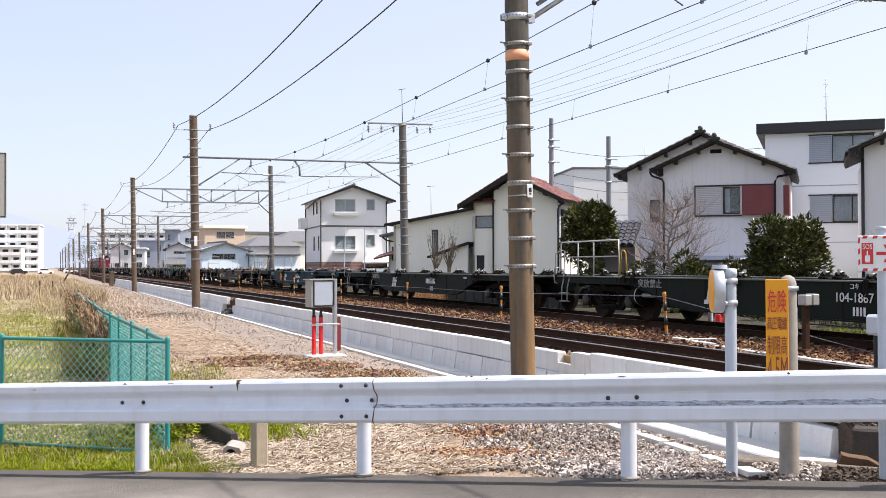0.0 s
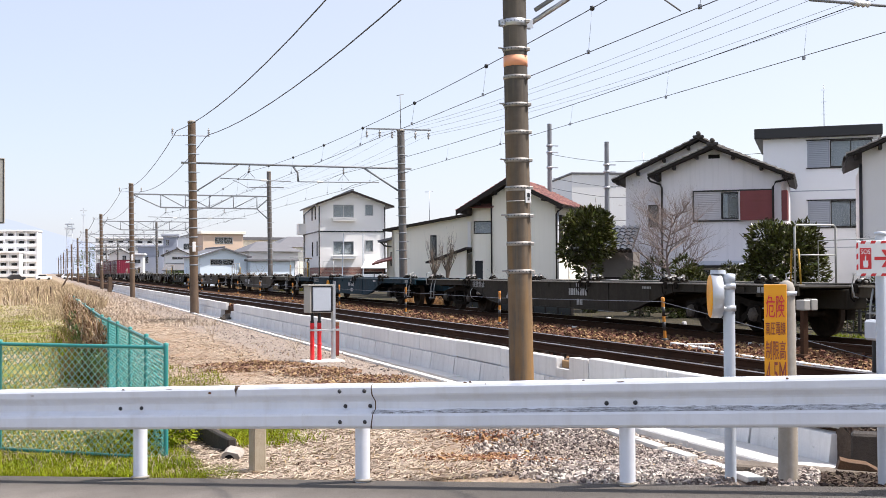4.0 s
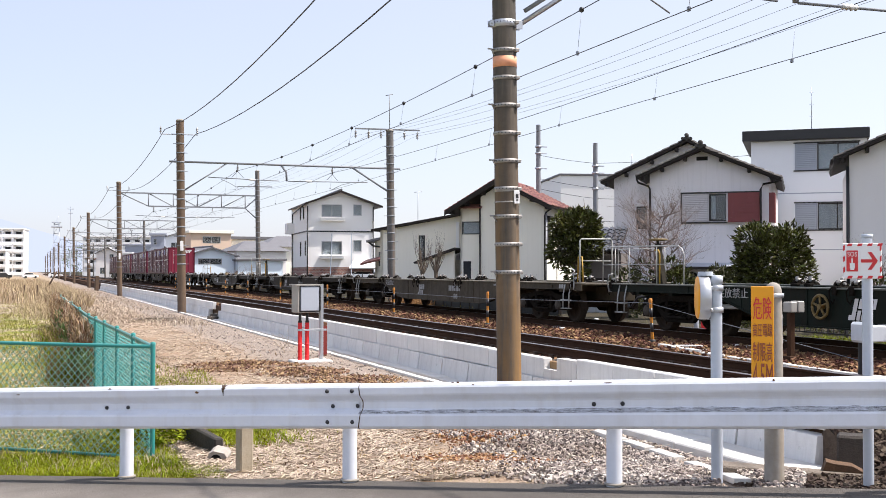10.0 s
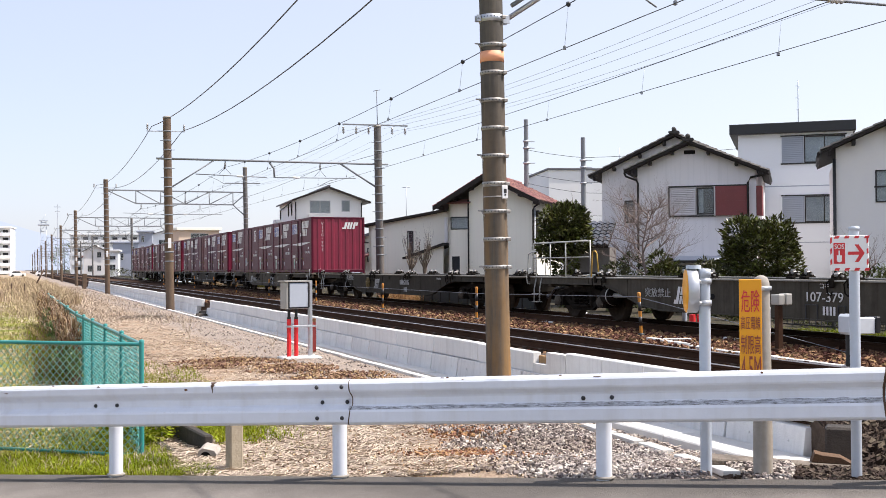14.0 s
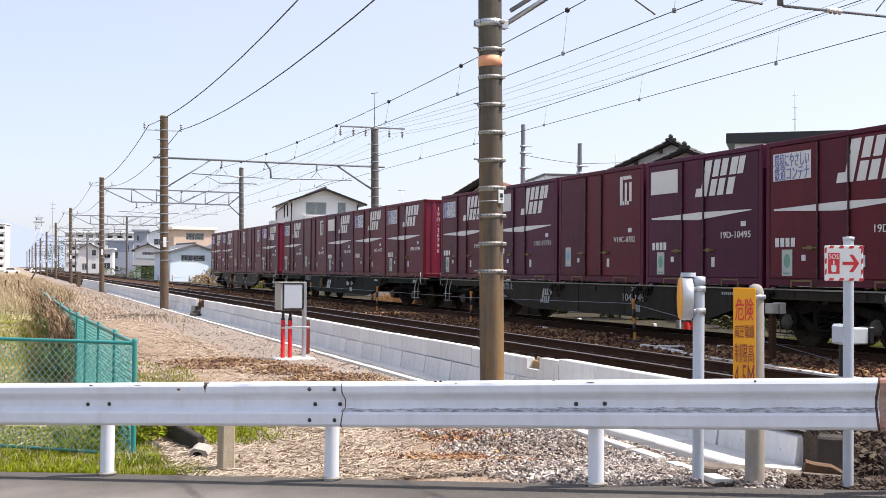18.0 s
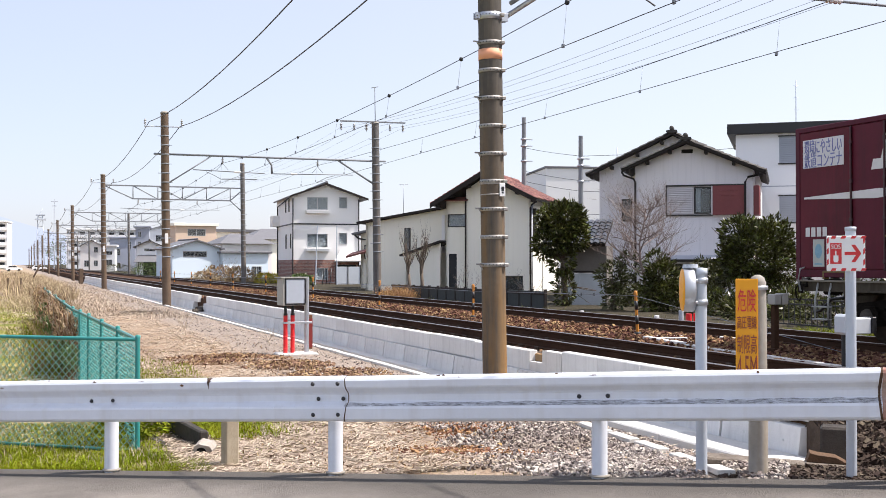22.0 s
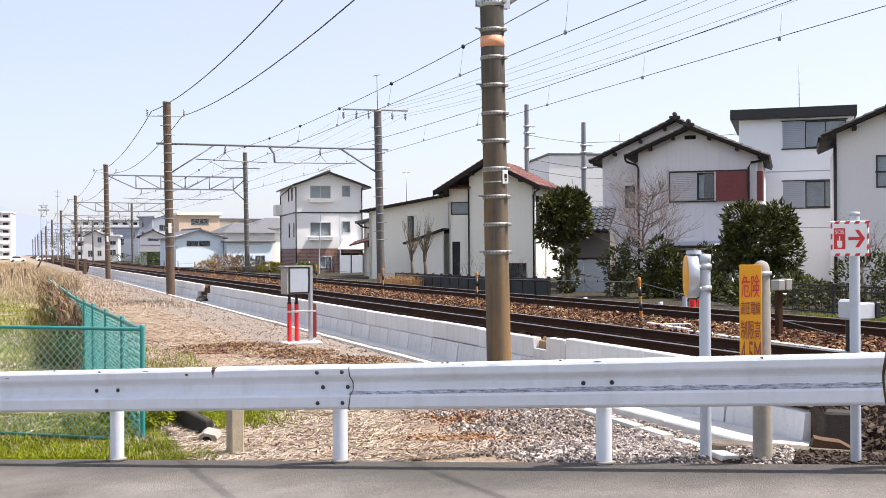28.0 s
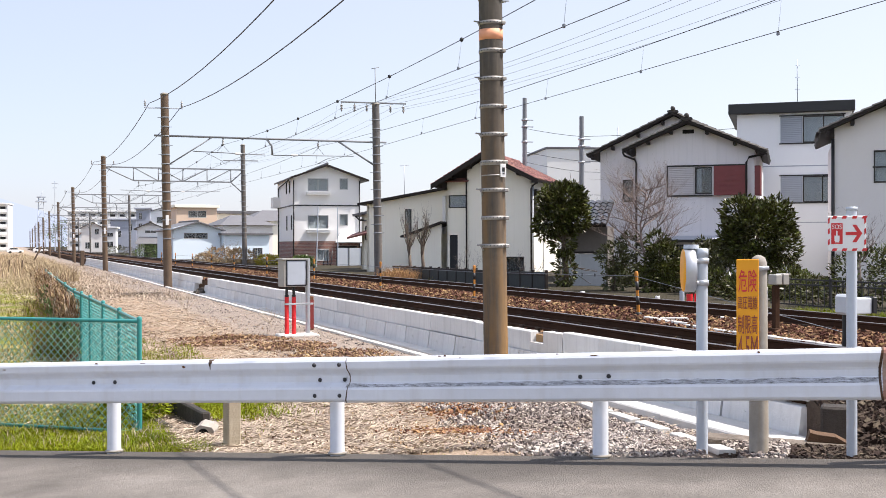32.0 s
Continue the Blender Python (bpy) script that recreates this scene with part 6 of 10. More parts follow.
def gable_roof(h, xl, zl, xr, zr, xe, ze, y0, y1, m, t=0.14, tile=None, cols=14, rows=9):
    """Two slopes with the ridge along y: left eave, ridge, right eave."""
    for k, (xa, za) in enumerate(((xl, zl), (xe, ze))):
        a, b, c, d = ((xa, y0, za), (xa, y1, za), (xr, y1, zr), (xr, y0, zr))
        part("roof_slope", slab(a, b, c, d, t), M_BROWNTRIM if tile else m, h)
        if tile:
            part("roof_tiles", tiles(a, b, c, d, cols, rows, 0.07), tile, h, "curved tiles in rows")
    g = Geo()
    g.cyl((xr, y0 - 0.02, zr + 0.05), (xr, y1, zr + 0.05), 0.11, n=8)
    part("ridge", g, tile or m, h)


def build_white_house():
    h = house_at("house", 20.67, 85.32, 95.0, "white three-storey house with black trim and brick ground floor")
    w, d, z0, ze, zr = 5.42, 9.0, -0.9, 6.80, 7.75
    fr = [(1.17, 2.85, 5.61, 6.64), (3.76, 4.45, 5.76, 6.67), (1.17, 2.85, 2.57, 3.70), (3.76, 4.45, 2.84, 3.80)]
    lf = [(5.2, 5.7, 5.5, 6.5), (7.0, 7.5, 5.5, 6.5), (5.4, 5.9, 2.5, 3.7), (8.0, 8.4, 2.5, 3.7)]
    faces = shell(h, w, d, 1.6, ze, M_STUCCO_W, fr, (), lf)
    shell(h, w, d, z0, 1.59, M_BRICK, [(1.9, 2.9, 0.0, 0.95), (3.6, 5.2, -0.9, 1.2)], (), (), "brick_wall")
    part("gable", gable_top(0, w, 2.68, ze, zr - 0.06), M_STUCCO_W, h)
    part("gable", gable_top(0, w, 2.68, ze, zr - 0.06), M_STUCCO_W, h, at=Matrix.Translation((0, d - 0.16, 0)))
    for o in fr[:1] + fr[2:3]:
        window(h, Matrix(), *o, 2, M_ALUW, True, 0.42)
    for o in fr[1:2] + fr[3:]:
        window(h, Matrix(), *o, 1, M_ALUW, True)
    for o in lf:
        window(h, faces[2][0], *o, 1, M_ALU, False)
    gable_roof(h, -0.28, 6.70, 2.68, zr, 6.1, 6.55, -0.45, d + 0.3, M_SLATE, 0.12)
    for xe, zz in ((-0.28, 6.70), (6.1, 6.55)):
        g = Geo()
        g.prism([(2.68, zr + 0.01), (xe, zz + 0.01), (xe, zz - 0.15), (2.68, zr - 0.15)], "y", -0.50, -0.452)
        part("barge_board", g, M_BROWNTRIM, h)
    for zz in (4.47,):
        g = Geo()
        g.box(-0.04, w + 0.04, -0.04, -0.002, zz - 0.05, zz + 0.05).box(-0.04, -0.002, -0.04, d, zz - 0.05, zz + 0.05)
        part("trim_band", g, M_BLACKPAINT, h, "black trim band")
    for x in (0.03, w - 0.03):
        pipe(h, [(x, -0.07, 6.5), (x, -0.07, z0 + 0.3)], 0.05, M_BLACKPAINT)
    pipe(h, [(-0.3, 0.2, 6.5), (-0.1, 7.8, 6.2), (-0.08, 7.9, z0 + 0.3)], 0.05, M_BLACKPAINT)
    g = Geo()
    g.box(-0.6, -0.02, 7.2, 8.9, 4.5, 4.6).box(-0.6, -0.55, 7.2, 8.9, 4.6, 5.4).box(-0.6, 0, 7.2, 7.25, 4.6, 5.4)
    part("balcony", g, M_STUCCO_W, h, "white side balcony")
    # porch with a sloping roof, dark garage front
    por = part("porch_roof", slab((3.2, -1.2, 1.55), (6.3, -1.2, 1.55), (6.3, 0.0, 2.3), (3.9, 0.0, 2.3), 0.12), M_STUCCO_W, h, "white sloping porch roof")
    # near-black board in the garage opening, painted for the unlit inside
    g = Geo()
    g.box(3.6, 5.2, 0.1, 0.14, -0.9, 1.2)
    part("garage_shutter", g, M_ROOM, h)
    window(h, Matrix(), 1.9, 2.9, 0.0, 0.95, 2, M_ALUW, True)
    # low gate of white panels in front
    gt = house_at("panel_gate", 22.9, 80.5, 98, "white panelled gate with black posts in front of a house", "gate", "")
    for i in range(4):
        g = Geo()
        g.box(i * 0.95, i * 0.95 + 0.9, 0, 0.05, -0.6, 1.05, 0.01)
        part("panel", g, M_DOORW, gt)
    for i in range(5):
        g = Geo()
        g.box(i * 0.95 - 0.04, i * 0.95 + 0.01, -0.03, 0.06, -0.7, 1.2, 0.006)
        part("post", g, M_BLACKPAINT, gt)
    for i in range(3):
        g = Geo()
        g.tube([(-1.1 + 0.28 * i, -0.1, -0.7), (-0.9 + 0.28 * i, -0.1, 0.9)], 0.035, 6)
        part("prop", g, M_BLACKPAINT, gt)
    for x, y in ((20.9, 79.0), (22.6, 79.2)):
        g = Geo()
        g.cyl((0, 0, -0.8), (0.0, 0, 4.1), 0.045, 0.035, 8)
        sp = solid("garden_pole", g, M_GALV_PAINT, "thin grey pole in front of the white house", "pole", m=pose(x, y, 0, 0, 2 if x < 22 else 0, 0))


def build_grey_house():
    h = house_at("house", 24.41, 39.86, 129, "grey stucco house with dark tiled gables and red shutter box")
    w, d, z0, ze = 4.81, 6.4, -0.5, 5.20
    fr = [(1.36, 3.16, 3.34, 4.46)]
    lower = [(1.25, 3.7, 0.1, 1.25)]
    faces = shell(h, w, d, z0, ze, M_STUCCO_G, fr + lower, [(0.35, 1.5, 3.34, 4.46)], ())
    part("gable", gable_top(0, w, 2.14, ze, 6.25, zl=5.38), M_STUCCO_G, h)
    part("gable", gable_top(0, w, 2.14, ze, 6.22), M_STUCCO_G, h, at=Matrix.Translation((0, d - 0.16, 0)))
    gable_roof(h, -0.52, 5.22, 2.14, 6.38, 5.32, 5.02, -0.55, d + 0.2, M_TILE_BLACK, 0.08, M_TILE_BLACK, 18, 9)
    ridge_end(h, 2.14, -0.55, 6.40)
    for s, xe, zz in ((-1, -0.52, 5.26), (1, 5.32, 5.04)):
        for k in (0.25, 0.6, 0.9):
            x = 2.14 + (xe - 2.14) * k
            z = 6.44 + (zz - 6.44) * k
            g = Geo()
            g.box(x - 0.06, x + 0.06, -0.5, 0.02, z - 0.30, z - 0.14, 0.01)
            part("purlin_end", g, M_BROWNTRIM, h)
        g = Geo()
        g.prism([(2.14, 6.31), (xe, zz - 0.11), (xe, zz - 0.18), (2.14, 6.23)], "y", -0.5, -0.46)
        part("barge_board", g, M_BROWNTRIM, h)
    vt = Geo()
    vt.box(1.93, 2.39, -0.02, 0.0, 5.87, 6.03, 0.004)
    v = part("gable_vent", vt, M_DARK, h, "dark louvred vent")
    g = Geo()
    for z in (5.90, 5.94, 5.98):
        g.box(1.95, 2.37, -0.03, -0.015, z, z + 0.012)
    part("slats", g, M_BROWNTRIM, v)
    louvre(h, Matrix(), 1.33, 2.42, 3.32, 4.48, M_LOUVRE)
    window(h, Matrix(), 2.44, 3.16, 3.34, 4.46, 1, M_ALU, False)
    g = Geo()
    v2 = []
    for i in range(5):
        v2.append((2.5 + 0.05 * i, 0.12 + (0.02 if i % 2 else -0.02)))
    g.add([(x, y, z) for z in (3.42, 4.40) for x, y in v2], [(i, i + 1, 6 + i - 0, 5 + i) for i in range(4)], True)
    part("curtain", g, M_CURTAIN, h, "pale curtain half drawn")
    for a, b, c, e in ((1.28, 4.5, 4.49, 4.55), (1.28, 3.2, 3.25, 3.31), (1.28, 1.33, 3.31, 4.49)):
        part("window_trim", Geo().box(a, b, -0.08, 0.0, c, e, 0.008), M_ALU, h)
    g = Geo()
    g.box(3.2, 4.46, -0.26, -0.002, 3.28, 4.48, 0.015)
    bx = part("shutter_box", g, M_REDBOX, h, "dull red shutter box")
    for i in range(1, 6):
        gg = Geo()
        gg.box(3.24, 4.42, -0.272, -0.258, 3.28 + i * 0.2 - 0.012, 3.28 + i * 0.2 + 0.006)
        part("panel_rib", gg, M_REDBOX, bx)
    g = Geo()
    g.box(3.14, 3.2, -0.28, -0.002, 3.28, 4.48, 0.008)
    part("box_edge", g, M_LOUVRE, h)
    rt = faces[1][0]
    g = Geo()
    g.box(0.02, 1.3, -0.24, -0.002, 3.28, 4.48, 0.015)
    bx = part("shutter_box", g, M_REDBOX, h, "dull red shutter box", at=rt)
    g = Geo()
    g.box(1.3, 1.36, -0.26, -0.002, 3.28, 4.5, 0.008)
    part("box_edge", g, M_LOUVRE, h, at=rt)
    pipe(h, [(-0.48, -0.45, 5.1), (-0.42, -0.4, 4.98), (-0.05, -0.06, 4.85), (0.02, -0.06, 4.7), (0.02, -0.06, -0.4)])
    pipe(h, [(5.2, -0.45, 4.9), (4.6, -0.1, 4.82), (4.5, -0.32, 4.6), (4.5, -0.32, 3.2), (4.5, -0.06, 3.0), (4.5, -0.06, -0.4)])
    # lean-to roof over the ground floor
    part("lean_to_roof", slab((1.0, -1.1, 1.46), (4.0, -1.1, 1.46), (4.0, 0.0, 1.62), (1.0, 0.0, 1.62), 0.06), M_LOUVRE_G, h, "pale lean-to roof")
    g = Geo()
    g.box(1.0, 4.0, -1.14, -1.08, 1.34, 1.44, 0.01)
    part("gutter", g, M_PIPE, h)
    for x in (1.1, 3.9):
        g = Geo()
        g.box(x - 0.04, x + 0.04, -1.1, -1.02, -0.5, 1.4)
        part("lean_to_post", g, M_BROWNTRIM, h)
    g = Geo()
    g.box(1.25, 3.7, 0.08, 0.1, 0.1, 1.25)
    part("glazed_screen", g, M_GLASS, h)
    # near-black panel painted for the shade under the lean-to
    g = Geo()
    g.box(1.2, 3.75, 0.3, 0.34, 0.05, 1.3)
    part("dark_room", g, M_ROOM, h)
    # rear wing with its own gable
    h2 = house_at("house_wing", 24.51, 43.04, 129, "set-back grey stucco wing with a dark tiled gable")
    w2, d2 = 6.9, 6.0
    faces = shell(h2, w2, d2, -0.5, 5.2, M_STUCCO_G, [(1.0, 1.45, 3.15, 4.15)], (), ())
    part("gable", gable_top(0, w2, 3.25, 5.2, 6.90, zl=5.42), M_STUCCO_G, h2)
    part("gable", gable_top(0, w2, 3.25, 5.2, 6.86), M_STUCCO_G, h2, at=Matrix.Translation((0, d2 - 0.16, 0)))
    gable_roof(h2, -0.55, 5.25, 3.25, 7.02, 7.2, 5.17, -0.5, d2 + 0.2, M_TILE_BLACK, 0.08, M_TILE_BLACK, 16, 11)
    ridge_end(h2, 3.25, -0.5, 7.03)
    for k in (0.12, 0.4, 0.7, 0.93):
        x, z = 3.25 + (-0.55 - 3.25) * k, 7.08 + (5.28 - 7.08) * k
        g = Geo()
        g.box(x - 0.06, x + 0.06, -0.45, 0.02, z - 0.35, z - 0.18, 0.01)
        part("purlin_end", g, M_BROWNTRIM, h2)
    window(h2, Matrix(), 1.0, 1.45, 3.15, 4.15, 1, M_BROWNTRIM, False)


def build_black_roof_house():
    h = house_at("house", 33.32, 44.97, 129, "white three-storey house with a flat black roof edge")
    w, d = 5.35, 7.0
    ops = [(3.1, 5.0, 6.2, 7.5), (3.1, 4.9, 3.3, 4.58)]
    faces = shell(h, w, d, -0.5, 7.8, M_STUCCO_B, ops, (), ())
    for o in ops:
        window(h, Matrix(), *o, 2, M_ALU, True)
        louvre(h, Matrix(), 2.06, 3.08, o[2], o[3], M_LOUVRE_G, 0.09)
        for z0 in (o[2] - 0.06, o[3] + 0.005):
            part("window_trim", Geo().box(2.0, o[1] + 0.06, -0.06, -0.002, z0, z0 + 0.055), M_ALU, h)
    g = Geo()
    g.box(-0.4, w + 0.12, -0.4, d + 0.3, 7.66, 8.16, 0.02)
    part("roof_fascia", g, M_BLACKPAINT, h, "black roof edge")
    g = Geo()
    g.box(0.0, w, -0.012, -0.002, 5.05, 5.10).box(0.0, w, -0.012, -0.002, 2.3, 2.34)
    part("joint_band", g, M_LOUVRE_G, h)
    g = Geo()
    g.tube([(2.86, 1.5, 8.18), (2.86, 1.5, 10.5)], 0.022, 6)
    for z in (9.0, 9.6, 10.2):
        g.tube([(2.74, 1.5, z), (2.98, 1.5, z)], 0.010, 4)
    part("aerial", g, M_GALV_PAINT, h, "thin roof aerial")
    g = Geo()
    g.box(4.5, 4.9, -0.5, -0.002, -0.3, 1.3, 0.02)
    part("meter_box", g, M_BROWNTRIM, h)


def build_right_house():
    h = house_at("house", 28.02, 32.01, 129, "beige-grey house with dark tiled gable roof")
    w, d = 7.0, 7.0
    ops = [(1.34, 2.7, 3.48, 4.66)]
    faces = shell(h, w, d, -0.5, 5.15, M_STUCCO_R, ops, (), ())
    part("gable", gable_top(0, w, 3.5, 5.15, 7.0, zl=5.5), M_STUCCO_R, h)
    window(h, Matrix(), *ops[0], 2, M_ALU, "gap")
    g = Geo()
    g.box(1.3, 2.75, -0.05, -0.01, 4.02, 4.08)
    part("window_rail", g, M_ALU, h)
    gable_roof(h, -0.52, 5.39, 3.5, 7.14, 7.5, 5.4, -0.55, d, M_TILE_BLACK, 0.08, M_TILE_BLACK, 16, 11)
    for k in (0.1, 0.42, 0.72, 0.93):
        x, z = 3.5 + (-0.52 - 3.5) * k, 7.2 + (5.42 - 7.2) * k
        g = Geo()
        g.box(x - 0.06, x + 0.06, -0.5, 0.02, z - 0.35, z - 0.18, 0.01)
        part("purlin_end", g, M_BROWNTRIM, h)
    g = Geo()
    g.tube([(-0.6, -0.55, 5.3), (-0.6, 2.5, 5.3)], 0.06, 8)
    part("gutter", g, M_PIPE, h)
    pipe(h, [(-0.06, -0.06, 5.1), (-0.06, -0.06, -0.4)], 0.06, M_BLACKPAINT)


def build_cream_house():
    h = house_at("house", 23.17, 55.37, 129, "cream stucco house with red tiled roof and a low annex")
    w, d, z0, ze = 3.56, 7.5, -0.5, 4.75
    faces = shell(h, w, d, z0, ze, M_STUCCO_C, [(1.6, 3.2, -0.2, 0.62)], [(0.8, 1.7, 2.2, 4.2)], ())
    part("gable", gable_top(0, w, 1.12, ze, 6.05, zl=5.35, zrr=4.85), M_STUCCO_C, h)
    part("gable", gable_top(0, w, 1.12, ze, 6.05), M_STUCCO_C, h, at=Matrix.Translation((0, d - 0.16, 0)))
    gable_roof(h, -1.85, 4.55, 1.12, 6.28, 4.15, 4.75, -0.75, d, M_TILE_RED, 0.14, M_TILE_RED, 26, 12)
    for k in (0.3, 0.62, 0.9):
        for xe, zz in ((-1.85, 4.55), (4.15, 4.75)):
            x, z = 1.12 + (xe - 1.12) * k, 6.28 + (zz - 6.28) * k
            g = Geo()
            g.box(x - 0.07, x + 0.07, -0.7, 0.1, z - 0.32, z - 0.15, 0.01)
            part("purlin_end", g, M_BROWNTRIM, h)
    for xe, zz in ((-1.85, 4.55), (4.15, 4.75)):
        g = Geo()
        lip = 0.18 if xe < 0 else 0.0
        g.prism([(1.12, 6.14 + lip), (xe, zz - 0.14 + lip), (xe, zz - 0.24), (1.12, 6.04)], "y", -0.80, -0.752)
        part("barge_board", g, M_BROWNTRIM, h)
    bay_ops = [(-1.13, -0.08, 3.31, 4.02), (-1.17, -0.62, -0.5, 1.82)]
    part("bay_wall", wall_geo(-1.24, -0.02, z0, 4.85, bay_ops), M_STUCCO_C, h, at=Matrix.Translation((0, 0.25, 0)))
    part("bay_side_wall", wall_geo(0.0, 5.0, z0, 4.7), M_STUCCO_C, h, at=turned(-1.24, 5.25, -90))
    window(h, Matrix.Translation((0, 0.25, 0)), *bay_ops[0], 1, M_ALU, True)
    # board painted near-black for the shade inside the doorway
    g = Geo()
    g.box(-1.17, -0.62, 0.30, 0.34, -0.5, 1.82)
    part("dark_door", g, M_ROOM, h, "near-black board for the unlit doorway")
    part("small_awning", slab((-1.45, -0.15, 4.78), (0.1, -0.15, 4.78), (0.1, 0.3, 4.98), (-1.45, 0.3, 4.98), 0.06), M_TILE_RED, h, "small red awning")
    pipe(h, [(-0.02, -0.06, 4.9), (-0.02, -0.06, -0.4)])
    pipe(h, [(4.0, -0.3, 4.6), (3.7, -0.08, 4.45), (3.62, -0.06, 4.3), (3.62, -0.06, -0.4)])
    pipe(h, [(3.62, 0.35, 4.5), (3.62, 0.35, -0.4)], 0.05, M_LOUVRE_G)
    rt = faces[1][0]
    g = Geo()
    g.box(0.7, 0.82, -0.2, -0.002, 2.1, 4.3, 0.01).box(0.7, 1.8, -0.2, -0.002, 4.2, 4.3, 0.01)
    part("window_hood", g, M_ALU, h, at=rt)
    window(h, rt, 0.8, 1.7, 2.2, 4.2, 1, M_ALU, True)
    window(h, Matrix(), 1.6, 3.2, -0.2, 0.62, 2, M_ALU, False)
    # low annex beside it, roof falling away from the house
    a = house_at("house_annex", 23.05, 58.63, 129, "low cream annex with a sloping roof and narrow window")
    aw = 5.1
    ops = [(2.42, 2.80, 1.95, 3.36)]
    part("wall", wall_geo(0.0, aw, -0.5, 3.42, ops), M_STUCCO_C, a, at=Matrix.Translation((-aw + 0.35, 0, 0)))
    g = Geo()
    g.prism([(-aw + 0.35, 3.42), (0.35, 3.42), (0.35, 4.48), (-aw + 0.35, 3.66)], "y", 0, 0.16)
    part("wall_top", g, M_STUCCO_C, a)
    part("side_wall", wall_geo(0.16, 5.0, -0.5, 4.4), M_STUCCO_C, a, at=turned(0.35, 0, 90))
    part("side_wall", wall_geo(0.16, 5.0, -0.5, 3.6), M_STUCCO_C, a, at=turned(-aw + 0.35, 5.0, -90))
    part("roof_slope", slab((-aw - 0.1, -0.4, 3.74), (-aw - 0.1, 5.2, 3.74), (0.6, 5.2, 4.66), (0.6, -0.4, 4.66), 0.12), M_BROWNTRIM, a, "dark sloping roof")
    window(a, Matrix.Translation((-aw + 0.35, 0, 0)), *ops[0], 1, M_ALU, False)
    # added white strip, the sunlight on the corner put into its colour
    g = Geo()
    g.box(-0.02, 0.18, -0.12, 0.0, 1.9, 4.1, 0.01)
    part("corner_board", g, M_STUCCO_W, a, "white strip painted for the sunlit corner")
    # porch lean-to
    l = house_at("lean_to", 22.1, 56.6, 129, "small cream lean-to with a dark sloping roof", "lean-to", "")
    part("wall", wall_geo(-2.0, 0.0, -0.5, 1.75), M_STUCCO_C, l)
    g = Geo()
    g.prism([(-2.0, 1.75), (0.0, 1.75), (0.0, 2.42)], "y", 0, 0.16)
    part("wall_top", g, M_STUCCO_C, l)
    part("side_wall", wall_geo(0.0, 1.6, -0.5, 1.7), M_STUCCO_C, l, at=turned(-2.0, 1.6, -90))
    part("roof_slope", slab((-2.3, -0.35, 1.78), (-2.3, 2.0, 1.78), (0.1, 2.0, 2.58), (0.1, -0.35, 2.58), 0.1), M_BROWNTRIM, l, "dark sloping roof")
    # neighbour between annex and white house
    n = house_at("shed", 22.24, 66.46, 129, "small shed with dark roof and downpipe", "shed", "")
    part("wall", wall_geo(-1.75, 0.0, -0.6, 3.3, [(-1.5, -0.9, 1.6, 2.5)]), M_STUCCO_C, n)
    window(n, Matrix(), -1.5, -0.9, 1.6, 2.5, 1, M_ALU, False)
    part("side_wall", wall_geo(0.0, 4.0, -0.6, 3.3), M_STUCCO_C, n, at=turned(-1.75, 4.0, -90))
    part("roof_slope", slab((-2.2, -0.5, 3.25), (-2.2, 4.2, 3.25), (0.3, 4.2, 3.75), (0.3, -0.5, 3.75), 0.14), M_SLATE, n)
    part("porch_roof", slab((-2.4, -1.0, 1.75), (-0.9, -1.0, 2.1), (-0.9, 0.0, 2.35), (-2.4, 0.0, 2.0), 0.12), M_TILE_RED, n, "reddish porch roof")
    pipe(n, [(-2.1, -0.4, 3.2), (-1.85, -0.08, 2.9), (-1.2, -0.06, 2.8), (-1.2, -0.06, -0.5)], 0.06, M_BLACKPAINT)


def build_shed():
    s = house_at("garden_shed", 19.45, 37.12, 129, "low shed with pale sliding doors and blue-grey tiled roof", "shed", "")
    w = 1.75
    part("wall", wall_geo(0.0, w, -0.55, 1.95, [(0.22, 1.70, -0.55, 0.92)]), M_SHED, s)
    for i in range(3):
        g = Geo()
        g.box(0.22 + i * 0.49, 0.22 + i * 0.49 + 0.51, 0.03 + 0.03 * (i % 2), 0.055 + 0.03 * (i % 2), -0.5, 0.9, 0.005)
        dr = part("sliding_door", g, M_DOORW, s, "pale steel sliding door")
        g = Geo()
        g.box(0.27 + i * 0.49, 0.31 + i * 0.49, 0.0, 0.03, 0.05, 0.17, 0.006)
        part("pull", g, M_BLACKPAINT, dr)
    g = Geo()
    g.box(0.15, 1.74, -0.03, 0.02, 0.92, 1.0, 0.006)
    part("door_track", g, M_BROWNTRIM, s)
    for x in (0.0, w - 0.16):
        part("side_wall", wall_geo(0.16, 1.6, -0.55, 1.95), M_SHED, s, at=turned(x + 0.16, 0, 90))
    a, b, c, d = (-0.6, -0.5, 2.0), (w + 0.02, -0.5, 2.0), (w + 0.02, 1.5, 2.95), (-0.6, 1.5, 2.95)
    part("roof_slope", slab(a, b, c, d, 0.1), M_BROWNTRIM, s)
    part("roof_tiles", tiles(a, b, c, d, 10, 7, 0.07), M_TILE_BLUE, s, "curved blue-grey tiles")


